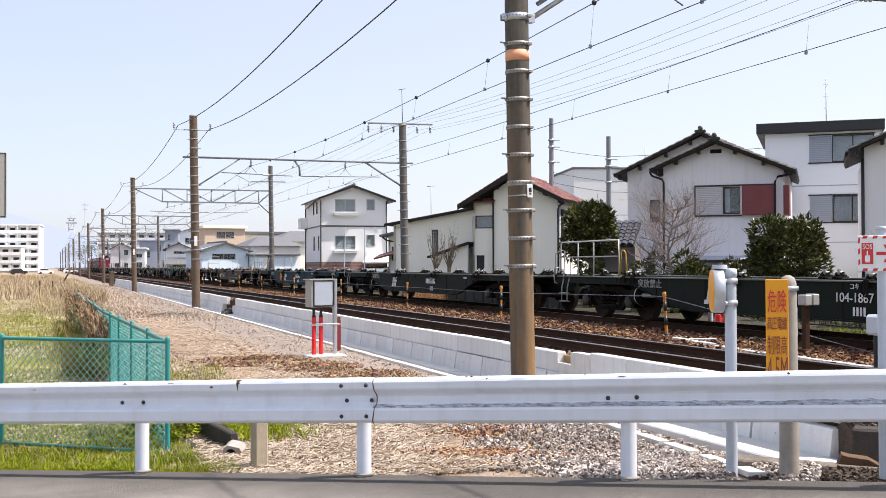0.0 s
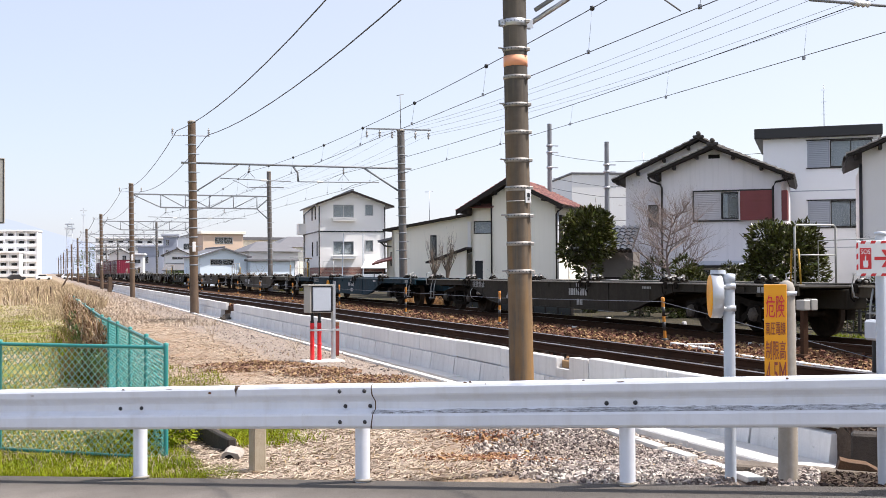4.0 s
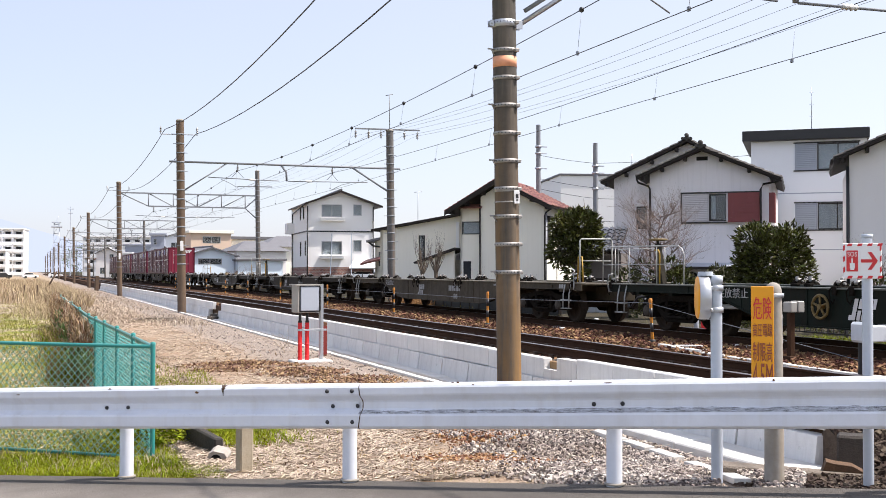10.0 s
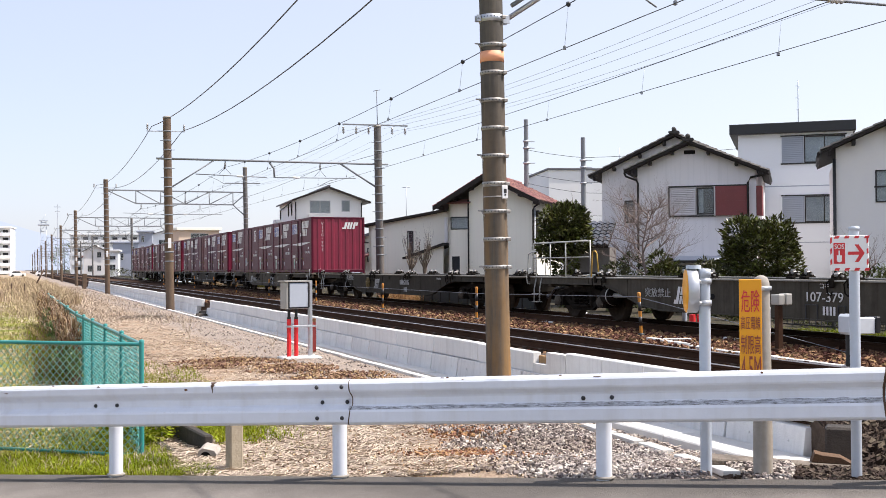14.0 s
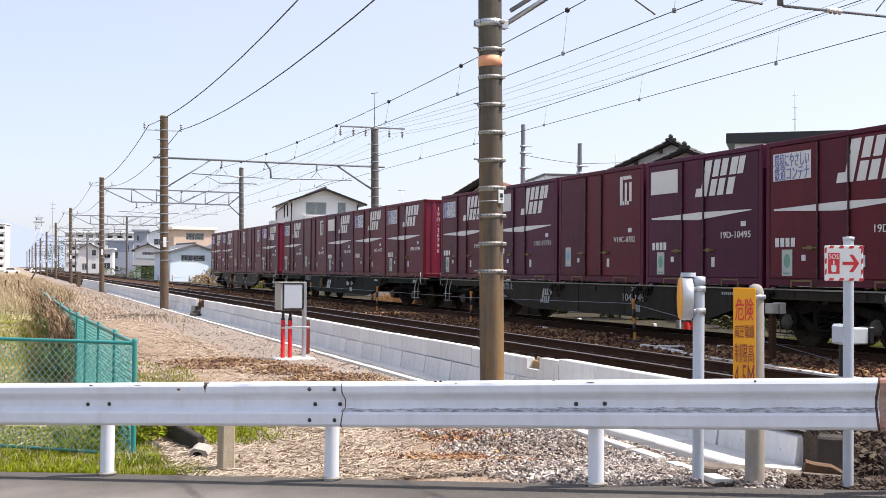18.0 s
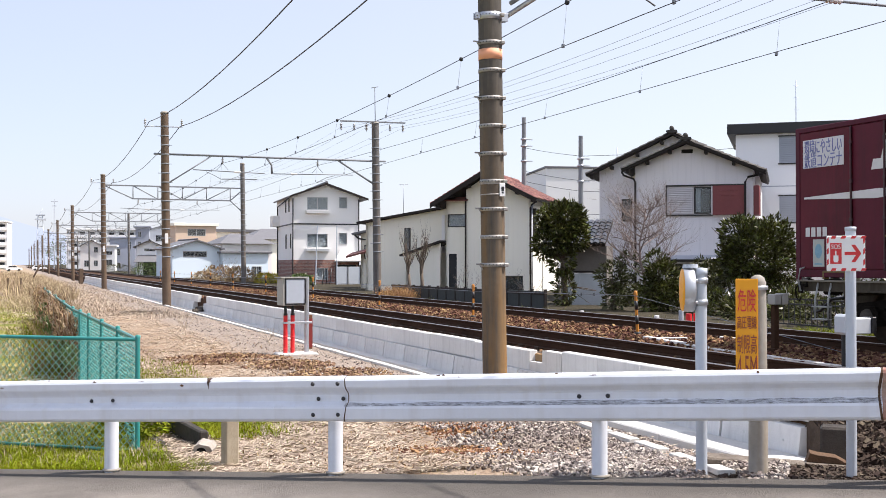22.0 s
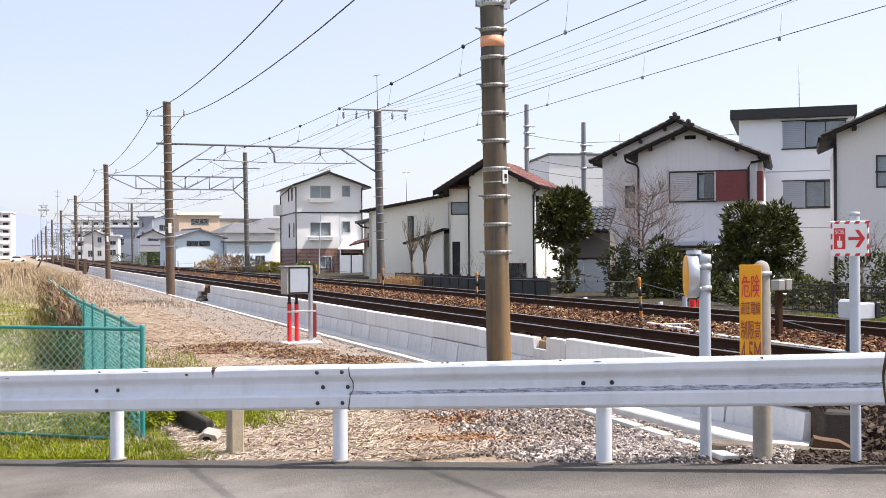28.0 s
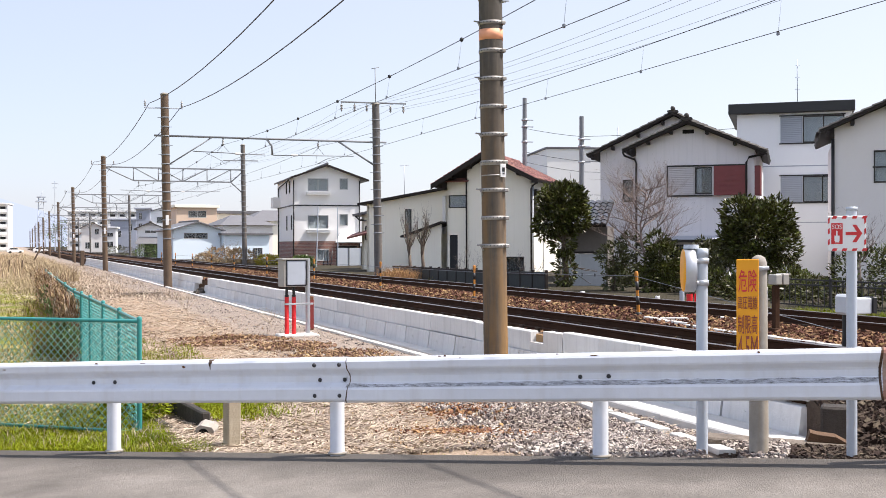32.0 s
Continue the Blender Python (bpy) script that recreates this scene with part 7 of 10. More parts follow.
def far_house(name, cx, cy, hd, w, d, ze, zr, mw, mr, label, wins=(), flat=False):
    h = house_at(name, cx, cy, hd, label, "house", "far houses")
    shell(h, w, d, -0.9, ze, mw, wins, (), ())
    for o in wins:
        window(h, Matrix(), *o, 2, M_ALUW, False)
    if flat:
        g = Geo()
        g.box(-0.4, w + 0.4, -0.4, d + 0.4, ze - 0.05, zr, 0.03)
        part("roof", g, mr, h)
    else:
        part("gable", gable_top(0, w, w / 2, ze, zr - 0.1), mw, h)
        gable_roof(h, -0.5, ze - 0.25, w / 2, zr, w + 0.5, ze - 0.25, -0.5, d + 0.4, mr, 0.14)
    return h


def hip_house(cx, cy, hd, w, d, ze, zr, mw, mr, label, wins=()):
    h = house_at("house", cx, cy, hd, label, "house", "far houses")
    shell(h, w, d, -0.9, ze, mw, wins, (), ())
    for o in wins:
        window(h, Matrix(), *o, 2, M_ALUW, False)
    o = 0.6
    a, b, c, e = (-o, -o, ze), (w + o, -o, ze), (w + o, d + o, ze), (-o, d + o, ze)
    r0, r1 = (w * 0.32, d / 2, zr), (w * 0.68, d / 2, zr)
    g = Geo()
    g.add([a, b, c, e, r0, r1], [(0, 1, 5, 4), (1, 2, 5), (2, 3, 4, 5), (3, 0, 4), (3, 2, 1, 0)])
    part("roof", g, mr, h, "grey hipped roof")
    return h


def apartment(cx, cy, hd, w, d, floors, fh, mw, label, z0=-0.9):
    h = house_at("apartment_building", cx, cy, hd, label, "apartment building", "far buildings")
    H = z0 + floors * fh + 0.9
    g = Geo()
    g.box(0, w, 1.4, d, z0, H, 0.05)
    part("wall", g, mw, h)
    g = Geo()
    g.box(-0.3, w + 0.3, -0.1, d + 0.2, H, H + 0.5, 0.05)
    part("roof", g, mw, h)
    bays = max(2, int(w / 3.6))
    for f in range(floors):
        z = z0 + f * fh + 0.9
        g = Geo()
        g.box(0, w, 0, 1.4, z - 0.15, z, 0.02).box(0, w, 0, 0.12, z, z + 1.05, 0.02)
        part("balcony", g, mw, h)
        for b in range(bays):
            x = (b + 0.25) * w / bays
            # near-black plates, the unlit rooms put into the window colour
            g = Geo()
            g.box(x, x + w / bays * 0.5, 1.30, 1.395, z + 0.1, z + 2.0)
            part("window", g, M_ROOM, h)
    for b in range(bays + 1):
        g = Geo()
        g.box(b * w / bays - 0.12, b * w / bays + 0.12, 0.0, 1.4, z0, H)
        part("party_wall", g, mw, h)
    return h


def build_far_houses():
    far_house("house", 16.9, 127.5, 84, 5.5, 8, 3.32, 4.1, M_LIGHTBLUE, M_SLATE, "light blue gabled workshop with a double window", [(1.2, 4.0, 2.05, 2.75)])
    far_house("house", 22.6, 126.9, 84, 5.4, 6, 2.55, 2.75, M_LIGHTBLUE, M_SLATE, "pale blue flat-roofed shed with a grey roof edge", [(3.4, 4.6, -0.3, 1.0)], True)
    far_house("house", 26.2, 193.7, 84, 7.2, 8, 8.0, 8.45, M_BEIGE, M_STUCCO_C, "tan two-storey house with a flat roof", [(2.1, 5.3, 6.2, 7.4)], True)
    hip_house(24.9, 140.6, 84, 6.6, 7, 3.9, 5.3, M_STUCCO_R, M_SLATE, "grey house with a hipped slate roof", [(3.2, 5.0, 1.4, 2.6)])
    hip_house(30.5, 150, 84, 9.0, 8, 4.7, 6.3, M_STUCCO_C, M_SLATE, "cream house with a hipped grey roof")
    # row beyond the portals
    a = far_house("house", 15.6, 154.0, 98, 3.4, 7, 3.85, 4.55, M_FARWHITE, M_TILE_BLACK, "small grey gabled house with a dark roof edge", [(1.0, 2.5, 3.0, 3.4)])
    part("awning", slab((-0.3, -1.6, 1.55), (3.6, -1.6, 1.55), (3.6, 0.0, 2.5), (0.2, 0.0, 2.5), 0.08), M_SLATE, a, "sagging grey sheet awning")
    for x in (0.3, 1.9, 3.4):
        part("awning_post", Geo().box(x - 0.05, x + 0.05, -1.5, -1.4, -0.6, 1.55), M_BROWNTRIM, a)
    # board laid on the wall, the shade under the awning in its colour
    part("open_bay", Geo().box(0.9, 3.3, -0.03, -0.004, -0.6, 1.5), M_ROOM, a, "near-black board painted for the unlit bay")
    far_house("house", 19.2, 150.0, 98, 3.4, 5, 1.9, 2.6, M_STUCCO_R, M_SLATE, "low grey outbuilding beside the line", [(0.6, 1.6, 0.2, 1.2)])
    far_house("house", 15.7, 290.0, 98, 5.2, 8, 6.0, 7.3, M_STUCCO_R, M_TILE_BLACK, "grey gabled two-storey house with a dark roof", [(3.2, 4.2, 4.2, 5.6), (0.9, 2.0, 0.6, 2.2), (3.2, 4.2, 0.8, 2.2)])
    far_house("house", 17.4, 238.0, 98, 2.3, 8, 5.0, 5.3, M_FARWHITE, M_FARWHITE, "narrow white building between taller blocks", [(0.4, 1.8, 3.2, 4.0), (0.4, 1.8, 1.0, 2.2)], True)
    far_house("house", 19.6, 249.9, 98, 5.4, 12, 7.0, 7.3, M_FARGREY, M_FARGREY, "slate-blue flat-roofed block with few windows", [(0.9, 2.3, 3.2, 4.7), (0.9, 2.3, 0.4, 1.6), (4.0, 4.6, 4.6, 6.2)], True)
    far_house("house", 22.6, 225.0, 98, 2.6, 9, 8.6, 8.9, M_FARGREY, M_FARGREY, "tall slate-blue stair tower with narrow slots", [(0.5, 1.1, 6.6, 7.8), (0.5, 1.1, 4.6, 5.8), (0.5, 1.1, 2.6, 3.8)], True)
    far_house("house", 27.5, 262.0, 98, 9.0, 9, 8.9, 10.2, M_FARWHITE, M_SLATE, "pale house behind the row with a grey gable", [(3.4, 5.4, 6.6, 8.0)])
    apartment(16.3, 372.0, 98, 7.5, 12, 3, 2.9, M_FARWHITE, "pale block far along the line")
    apartment(19.0, 443.8, 98, 44, 12, 5, 2.9, M_FARWHITE, "long pale building far along the line")
    far_house("house", 17.6, 330, 98, 8, 8, 5.0, 7.0, M_FARWHITE, M_TILE_RED, "pale far house with brown roof", [(2, 4, 3, 4.5)])
    far_house("house", 34.6, 201.2, 84, 11.5, 8, 7.2, 7.7, M_STUCCO_C, M_SLATE, "long cream building with dark sheet roof", [(1, 3, 4.0, 5.2)], True)
    apartment(-56.8, 432, 98, 55, 12, 6, 2.75, M_FARWHITE, "white apartment building with rows of balconies", -1.0)
    apartment(-30.0, 420, 98, 22, 12, 3, 2.8, M_FARWHITE, "pale apartment building in the distance")
    # large pale block behind the cream house
    b = house_at("office_block", 36.6, 72.15, 104, "large cream flat-roofed block behind the houses", "building", "")
    shell(b, 16.0, 7.5, -0.5, 8.35, M_STUCCO_W, [(9.0, 10.0, 4.6, 6.0)], (), ())
    window(b, Matrix(), 9.0, 10.0, 4.6, 6.0, 2, M_ALU, False)
    g = Geo()
    g.box(-0.1, 16.1, -0.1, 7.6, 8.35, 8.5, 0.02)
    part("roof_edge", g, M_SLATE, b)
    g = Geo()
    g.tube([(6.0, 2.0, 8.5), (6.0, 2.0, 10.2)], 0.035, 6)
    part("vent_pipe", g, M_GALV, b)
    # street poles behind the houses
    for x, y, zt in ((28.3, 58.7, 10.0), (30.0, 54.8, 8.55)):
        po = thing("utility_pole", pose(x, y, -0.4), "slim grey concrete utility pole with fittings", "utility pole", "utility poles")
        g = Geo()
        g.cyl((0, 0, -0.3), (0, 0, zt + 0.4), 0.17, 0.13, 12)
        part("shaft", g, M_PORTAL, po)
        for z in (zt - 1.3, zt - 0.9, zt - 2.2):
            g = Geo()
            g.lathe([(0.14, z - 0.05), (0.2, z - 0.05), (0.2, z + 0.05), (0.14, z + 0.05)], 10)
            g.box(0.1, 0.55, -0.03, 0.03, z - 0.03, z + 0.03)
            part("band", g, M_GALV, po)
    for z, sag in ((7.4, 0.25), (6.0, 0.35), (5.4, 0.4), (4.1, 0.3)):
        g = Geo()
        g.tube(span((30.0, 54.8, z), (40.0, 38.0, z + 0.2), sag), 0.012, 4)
        g.tube(span((28.3, 58.7, z + 0.8), (30.0, 54.8, z), 0.05, 4), 0.012, 4)
        solid("street_wire", g, M_WIRE, "dark service wire between street poles", "wire", "street wires")
    g = Geo()
    g.tube([(0, 0, 0), (0, 0, 2.0)], 0.02, 5)
    g.tube([(-0.25, 0, 1.95), (0.25, 0, 2.0)], 0.02, 4)
    solid("roof_aerial", g, M_GALV_PAINT, "thin aerial above a roof", "aerial", m=pose(21.5, 61.0, 4.0))


def parked_car(x, y, turn, paint, label):
    c = thing("parked_car", pose(x, y, -0.62, 0, 0, turn), label, "car", "parked cars")
    g = Geo()
    g.prism([(-2.0, 0.3), (2.0, 0.3), (2.05, 0.7), (1.9, 0.95), (1.0, 1.0), (0.5, 1.5), (-1.3, 1.52), (-1.9, 1.0), (-2.05, 0.8)], "y", -0.82, 0.82)
    part("body", g, paint, c)
    for sy in (-1, 1):
        g = Geo()
        g.prism([(0.8, 1.02), (0.42, 1.42), (-1.2, 1.44), (-1.6, 1.02)], "y", sy * 0.825 - 0.004, sy * 0.825 + 0.004)
        part("side_glass", g, M_ROOM, c)
        for wx in (-1.25, 1.25):
            g = Geo()
            g.cyl((wx, sy * 0.66, 0.31), (wx, sy * 0.84, 0.31), 0.31, n=18)
            part("wheel", g, M_BLACK, c)


def build_distance():
    parked_car(-6.4, 297, 15, M_BLACKPAINT, "dark car parked beyond the field")
    parked_car(0.0, 307, 10, M_WHITE, "white car parked beyond the field")
    parked_car(7.0, 340, 5, M_WHITE, "white van-like car parked beside the line")
    for x, y, h, r, lab in ((-10.8, 280, 14.0, 0.16, "slim pale mast before the apartment building"), (10.7, 330, 20.5, 0.12, "thin distant radio mast")):
        m = thing("mast", pose(x, y, -0.7), lab, "mast")
        g = Geo()
        g.cyl((0, 0, -0.3), (0, 0, h), r, r * 0.7, 8)
        part("shaft", g, M_FARWHITE if x < 0 else M_GALV_PAINT, m)
        g = Geo()
        g.box(-0.9, 0.9, -0.05, 0.05, h * 0.96, h * 0.97).box(-0.6, 0.6, -0.05, 0.05, h * 0.9, h * 0.91)
        part("crossarm", g, M_GALV_PAINT, m)
    to = thing("lattice_tower", pose(7.6, 360, -0.7), "grey lattice tower far along the line", "tower")
    for sx in (-1, 1):
        for sy in (-1, 1):
            g = Geo()
            g.tube([(sx * 1.3, sy * 1.3, 0), (sx * 0.7, sy * 0.7, 17.0)], 0.09, 5)
            part("leg", g, M_GALV_PAINT, to)
    for i in range(6):
        z = 2.5 + i * 2.8
        k = 1.3 - 0.6 * z / 17
        g = Geo()
        g.tube([(-k, -k, z), (k, -k, z), (k, k, z), (-k, k, z), (-k, -k, z)], 0.06, 4)
        g.tube([(-k, -k, z), (k - 0.09, -k, z + 2.6)], 0.05, 4)
        part("brace", g, M_GALV_PAINT, to)
    g = Geo()
    g.box(-1.6, 1.6, -1.6, 1.6, 15.6, 16.0).box(-1.3, 1.3, -1.3, 1.3, 17.0, 17.3)
    part("platform", g, M_GALV_PAINT, to)
    # faint blue hills at the horizon, glowing: haze and daylight are in their colour
    m = bpy.data.materials.new("hazy_hills")
    m.use_nodes = True
    bs = m.node_tree.nodes["Principled BSDF"]
    bs.inputs["Base Color"].default_value = (0, 0, 0, 1)
    bs.inputs["Specular IOR Level"].default_value = 0.0
    bs.inputs["Emission Color"].default_value = (0.43, 0.49, 0.61, 1)
    bs.inputs["Emission Strength"].default_value = 1.0
    g = Geo()
    v = []
    for i in range(61):
        x = -1500 + i * 40
        h = 150 + 22 * noise.noise((i * 0.12, 0, 0)) + 9 * noise.noise((i * 0.45, 3, 0))
        h *= 1 - step(-250, 420, x)
        v += [(x, 2600, -20), (x, 2600, h)]
    g.add(v, [(2 * i, 2 * i + 2, 2 * i + 3, 2 * i + 1) for i in range(60)])
    solid("backdrop_hills", g, m, "faint blue hills in the haze", "hills", kind="structure")


def build_far_fences():
    f = thing("board_fence", pose(16.7, 33.0, -0.45), "low dark green board fence beside the track", "fence")
    for i in range(16):
        g = Geo()
        g.box(-0.03, 0.03, i * 1.0 + 0.01, i * 1.0 + 0.99, 0.05, 0.78 - 0.006 * i, 0.006)
        part("board", g, mat("dark_board", (0.03, 0.038, 0.036), 0.7, amount=0.5) if i == 0 else bpy.data.materials["dark_board"], f)
        g = Geo()
        g.box(-0.05, 0.05, i * 1.0 - 0.04, i * 1.0 + 0.04, 0.0, 0.85 - 0.006 * i, 0.006)
        part("post", g, M_BROWNTRIM, f)
    g = Geo()
    g.box(-0.05, 0.05, 0, 16, 0.66, 0.74, 0.008)
    part("top_board", g, M_BROWNTRIM, f)
    r = thing("railing", pose(17.3, 12.5, -0.40), "black metal railing beyond the far track", "railing")
    for z in (0.80, 0.2, 0.68):
        g = Geo()
        g.box(-0.02, 0.02, 0, 9.5, z, z + 0.035)
        part("rail_bar", g, M_BLACKPAINT, r)
    for i in range(6):
        g = Geo()
        g.box(-0.03, 0.03, i * 1.85 - 0.03, i * 1.85 + 0.03, 0, 0.88, 0.006)
        part("post", g, M_BLACKPAINT, r)
    g = Geo()
    g.box(-0.008, 0.008, 0, 0.016, 0.2, 0.80)
    me = tidy(g.mesh("baluster", M_BLACKPAINT))
    for i in range(48):
        part("baluster", me, None, r, at=pose(0, i * 0.2, 0))


build_white_house()
build_grey_house()
build_black_roof_house()
build_right_house()
build_cream_house()
build_shed()
build_far_houses()
build_far_fences()
build_distance()

# ---- plants ----
M_LEAF = mat("dark_glossy_leaf", (0.125, 0.125, 0.026), 0.36, second=(0.009, 0.014, 0.004), grain=6, stain=1.5, amount=0.75, island=0.75, spec=0.3)
M_LEAF_Y = mat("olive_leaf", (0.085, 0.085, 0.02), 0.45, second=(0.035, 0.042, 0.012), grain=6, stain=1.5, amount=0.6, island=0.5)
M_LEAF_L = mat("light_green_leaf", (0.10, 0.15, 0.03), 0.4, second=(0.05, 0.085, 0.02), grain=6, stain=1.5, amount=0.6, island=0.5)
M_LEAF_F = mat("yellow_blossom", (0.55, 0.42, 0.03), 0.6, second=(0.2, 0.22, 0.04), grain=6, stain=4, amount=0.6, island=0.3)
M_BARK = mat("grey_brown_bark", (0.15, 0.115, 0.085), 0.9, second=(0.08, 0.06, 0.045), grain=20, stain=3, amount=0.6, bump=0.4)
M_BARK_PALE = mat("pale_bark", (0.30, 0.25, 0.21), 0.9, second=(0.17, 0.13, 0.11), grain=20, stain=3, amount=0.6, bump=0.3)
M_BARK_TWIG = mat("brown_twigs", (0.27, 0.21, 0.185), 0.9, second=(0.19, 0.14, 0.12), grain=20, stain=3, amount=0.6)
M_GRASS = mat("green_grass", (0.29, 0.31, 0.014), 0.65, second=(0.09, 0.125, 0.008), grain=3, stain=1.1, amount=0.75, island=0.5, spec=0.1)
M_GRASS_O = mat("olive_grass", (0.34, 0.31, 0.085), 0.7, second=(0.15, 0.145, 0.035), grain=3, stain=0.5, amount=0.6, island=0.4, spec=0.1)
M_STRAW = mat("dry_straw", (0.52, 0.44, 0.355), 0.85, second=(0.21, 0.15, 0.105), grain=3, stain=0.7, amount=0.5, island=0.35, spec=0.1)
M_DRY = mat("dry_tall_grass", (0.46, 0.36, 0.24), 0.85, second=(0.24, 0.185, 0.11), grain=3, stain=0.5, amount=0.6, island=0.35, spec=0.1)
M_DRY_DARK = mat("withered_brown_grass", (0.36, 0.25, 0.14), 0.9, second=(0.18, 0.12, 0.07), grain=3, stain=0.5, amount=0.6, island=0.35, spec=0.1)


def leaf_cloud(blobs, count, size, rng, long=2.2):
    """Small folded leaves near the surfaces of several uneven blobs."""
    v, f = [], []
    total = sum(b[3] * b[4] * b[5] for b in blobs)
    for bx, by, bz, rx, ry, rz in blobs:
        for _ in range(int(count * rx * ry * rz / total)):
            z = rng.uniform(-1, 1)
            a = rng.uniform(0, 6.283)
            r = math.sqrt(max(0.0, 1 - z * z))
            d = Vector((r * math.cos(a), r * math.sin(a), z))
            lump = 1.0 + 0.28 * noise.noise((d.x * 2.3 + bx, d.y * 2.3 + by, d.z * 2.3 + bz)) + 0.15 * noise.noise((d.x * 6 + bx, d.y * 6, d.z * 6))
            k = lump * rng.uniform(0.55, 1.05) ** 0.5
            p = Vector((bx + d.x * rx * k, by + d.y * ry * k, bz + d.z * rz * k))
            way = (d + Vector((rng.uniform(-0.9, 0.9), rng.uniform(-0.9, 0.9), rng.uniform(-0.5, 0.9)))).normalized()
            side = way.cross(Vector((rng.uniform(-1, 1), rng.uniform(-1, 1), rng.uniform(-1, 1)))).normalized()
            up = way.cross(side)
            s = size * rng.uniform(0.6, 1.25)
            tip, mid = p + way * s * long, p + way * s * long * 0.45 - up * s * 0.12
            o = len(v)
            v += [tuple(p), tuple(mid + side * s * 0.38 + up * s * 0.1), tuple(tip), tuple(mid - side * s * 0.38 + up * s * 0.1)]
            f += [(o, o + 1, o + 2), (o, o + 2, o + 3)]
    g = Geo()
    g.add(v, f)
    return g


def branches(g, p, way, length, r, depth, rng, spread=0.7, up=0.15, kids=3):
    """A limb that forks into thinner ones."""
    pts, radii = [p.copy()], [r]
    q, w = p.copy(), way.normalized()
    n = 4
    for i in range(n):
        w = (w + Vector((rng.uniform(-1, 1), rng.uniform(-1, 1), rng.uniform(-0.6, 0.8))) * 0.22 + Vector((0, 0, up * 0.3))).normalized()
        q = q + w * length / n
        pts.append(q.copy())
        radii.append(r * (1 - 0.55 * (i + 1) / n))
    g.tube(pts, radii, 6 if r > 0.02 else 4)
    if depth > 0:
        for _ in range(kids):
            i = rng.randint(1, n)
            d = (w + Vector((rng.uniform(-1, 1), rng.uniform(-1, 1), rng.uniform(-0.4, 0.9))) * spread).normalized()
            branches(g, pts[i], d, length * rng.uniform(0.5, 0.8), radii[i] * 0.7, depth - 1, rng, spread, up, kids)


def bare_tree(name, x, y, z, h, seed, label, m=None, spread=0.9, kids=4, r=0.09, depth=4, trunk_h=0.35, forks=3, up=0.12, fork=0.75, reach=0.42):
    rng = random.Random(seed)
    t = thing(name, pose(x, y, z), label, "tree")
    g = Geo()
    g.tube([(0, 0, -0.1), (0.03, 0.02, h * trunk_h * 0.5), (0.0, 0.05, h * trunk_h)], [r * 1.2, r, r * 0.85], 10)
    part("trunk", g, m or M_BARK, t)
    for i in range(kids):
        a = i * 6.283 / kids + rng.uniform(-0.4, 0.4)
        g = Geo()
        branches(g, Vector((0.0, 0.05, h * trunk_h * rng.uniform(0.7, 1.0))), Vector((math.cos(a) * spread, math.sin(a) * spread, 1.0)), h * reach, r * 0.6, depth, rng, fork, up, forks)
        part("limb", g, m or M_BARK, t)
    return t


def spreading_tree(name, x, y, z, h, seed, label, m):
    """A slim leaning stem with limbs all the way up, spreading nearly level, and fine twigs."""
    rng = random.Random(seed)
    t = thing(name, pose(x, y, z), label, "tree")
    stem = [Vector((0.10 * math.sin(i * 1.3), 0.06 * math.cos(i * 1.7), h * 0.82 * i / 6)) for i in range(7)]
    g = Geo()
    g.tube(stem, [0.065 - 0.008 * i for i in range(7)], 9)
    part("trunk", g, m, t)
    for i in range(19):
        f = 0.34 + 0.64 * i / 18
        k = min(5, int(f * 6))
        p = stem[k].lerp(stem[k + 1], f * 6 - k)
        a = i * 2.4 + rng.uniform(-0.5, 0.5)
        length = h * (0.30 - 0.26 * abs(f - 0.55)) * rng.uniform(0.8, 1.15)
        g = Geo()
        branches(g, p, Vector((math.cos(a), math.sin(a), rng.uniform(0.1, 0.7))), length, 0.026, 3, rng, 0.9, 0.06, 5)
        part("limb", g, m, t)
    return t


def leafy_tree(name, x, y, z, blobs, count, size, seed, label, m, trunk=((0, 0, 0), (0.05, 0, 1.2)), r=0.1, category="tree"):
    rng = random.Random(seed)
    t = thing(name, pose(x, y, z), label, category)
    g = Geo()
    p0, p1 = Vector(trunk[0]), Vector(trunk[1])
    g.tube([p0 - Vector((0, 0, 0.1)), p0.lerp(p1, 0.5) + Vector((0.05, 0.03, 0)), p1], [r * 1.2, r, r * 0.8], 9)
    part("trunk", g, M_BARK, t)
    g = Geo()
    for b in blobs[:10]:
        branches(g, p1 - Vector((0, 0, 0.2)), Vector(b[:3]) - p1 + Vector((0, 0, 0.3)), (Vector(b[:3]) - p1).length * 0.9 + 0.2, r * 0.5, 1, rng, 0.6, 0.1, 3)
    part("limb", g, M_BARK, t)
    part("crown", leaf_cloud(blobs, count, size, rng), m, t)
    return t


def blades(count, place, lo, hi, width, rng, lean=0.5):
    """Upright grass blades, each bent once."""
    v, f = [], []
    for _ in range(count):
        x, y, z = place(rng)
        h = rng.uniform(lo, hi)
        a = rng.uniform(0, 6.283)
        cx, cy = math.cos(a) * width * 0.5, math.sin(a) * width * 0.5
        b = rng.uniform(0, 6.283)
        l = h * lean * rng.uniform(0.2, 1.2)
        mx, my, tx, ty = math.cos(b) * l * 0.3, math.sin(b) * l * 0.3, math.cos(b) * l, math.sin(b) * l
        o = len(v)
        v += [(x - cx, y - cy, z - 0.02), (x + cx, y + cy, z - 0.02), (x + mx + cx * 0.7, y + my + cy * 0.7, z + h * 0.55), (x + mx - cx * 0.7, y + my - cy * 0.7, z + h * 0.55), (x + tx, y + ty, z + h * rng.uniform(0.75, 1.0))]
        f += [(o, o + 1, o + 2, o + 3), (o + 3, o + 2, o + 4)]
    g = Geo()
    g.add(v, f)
    return g


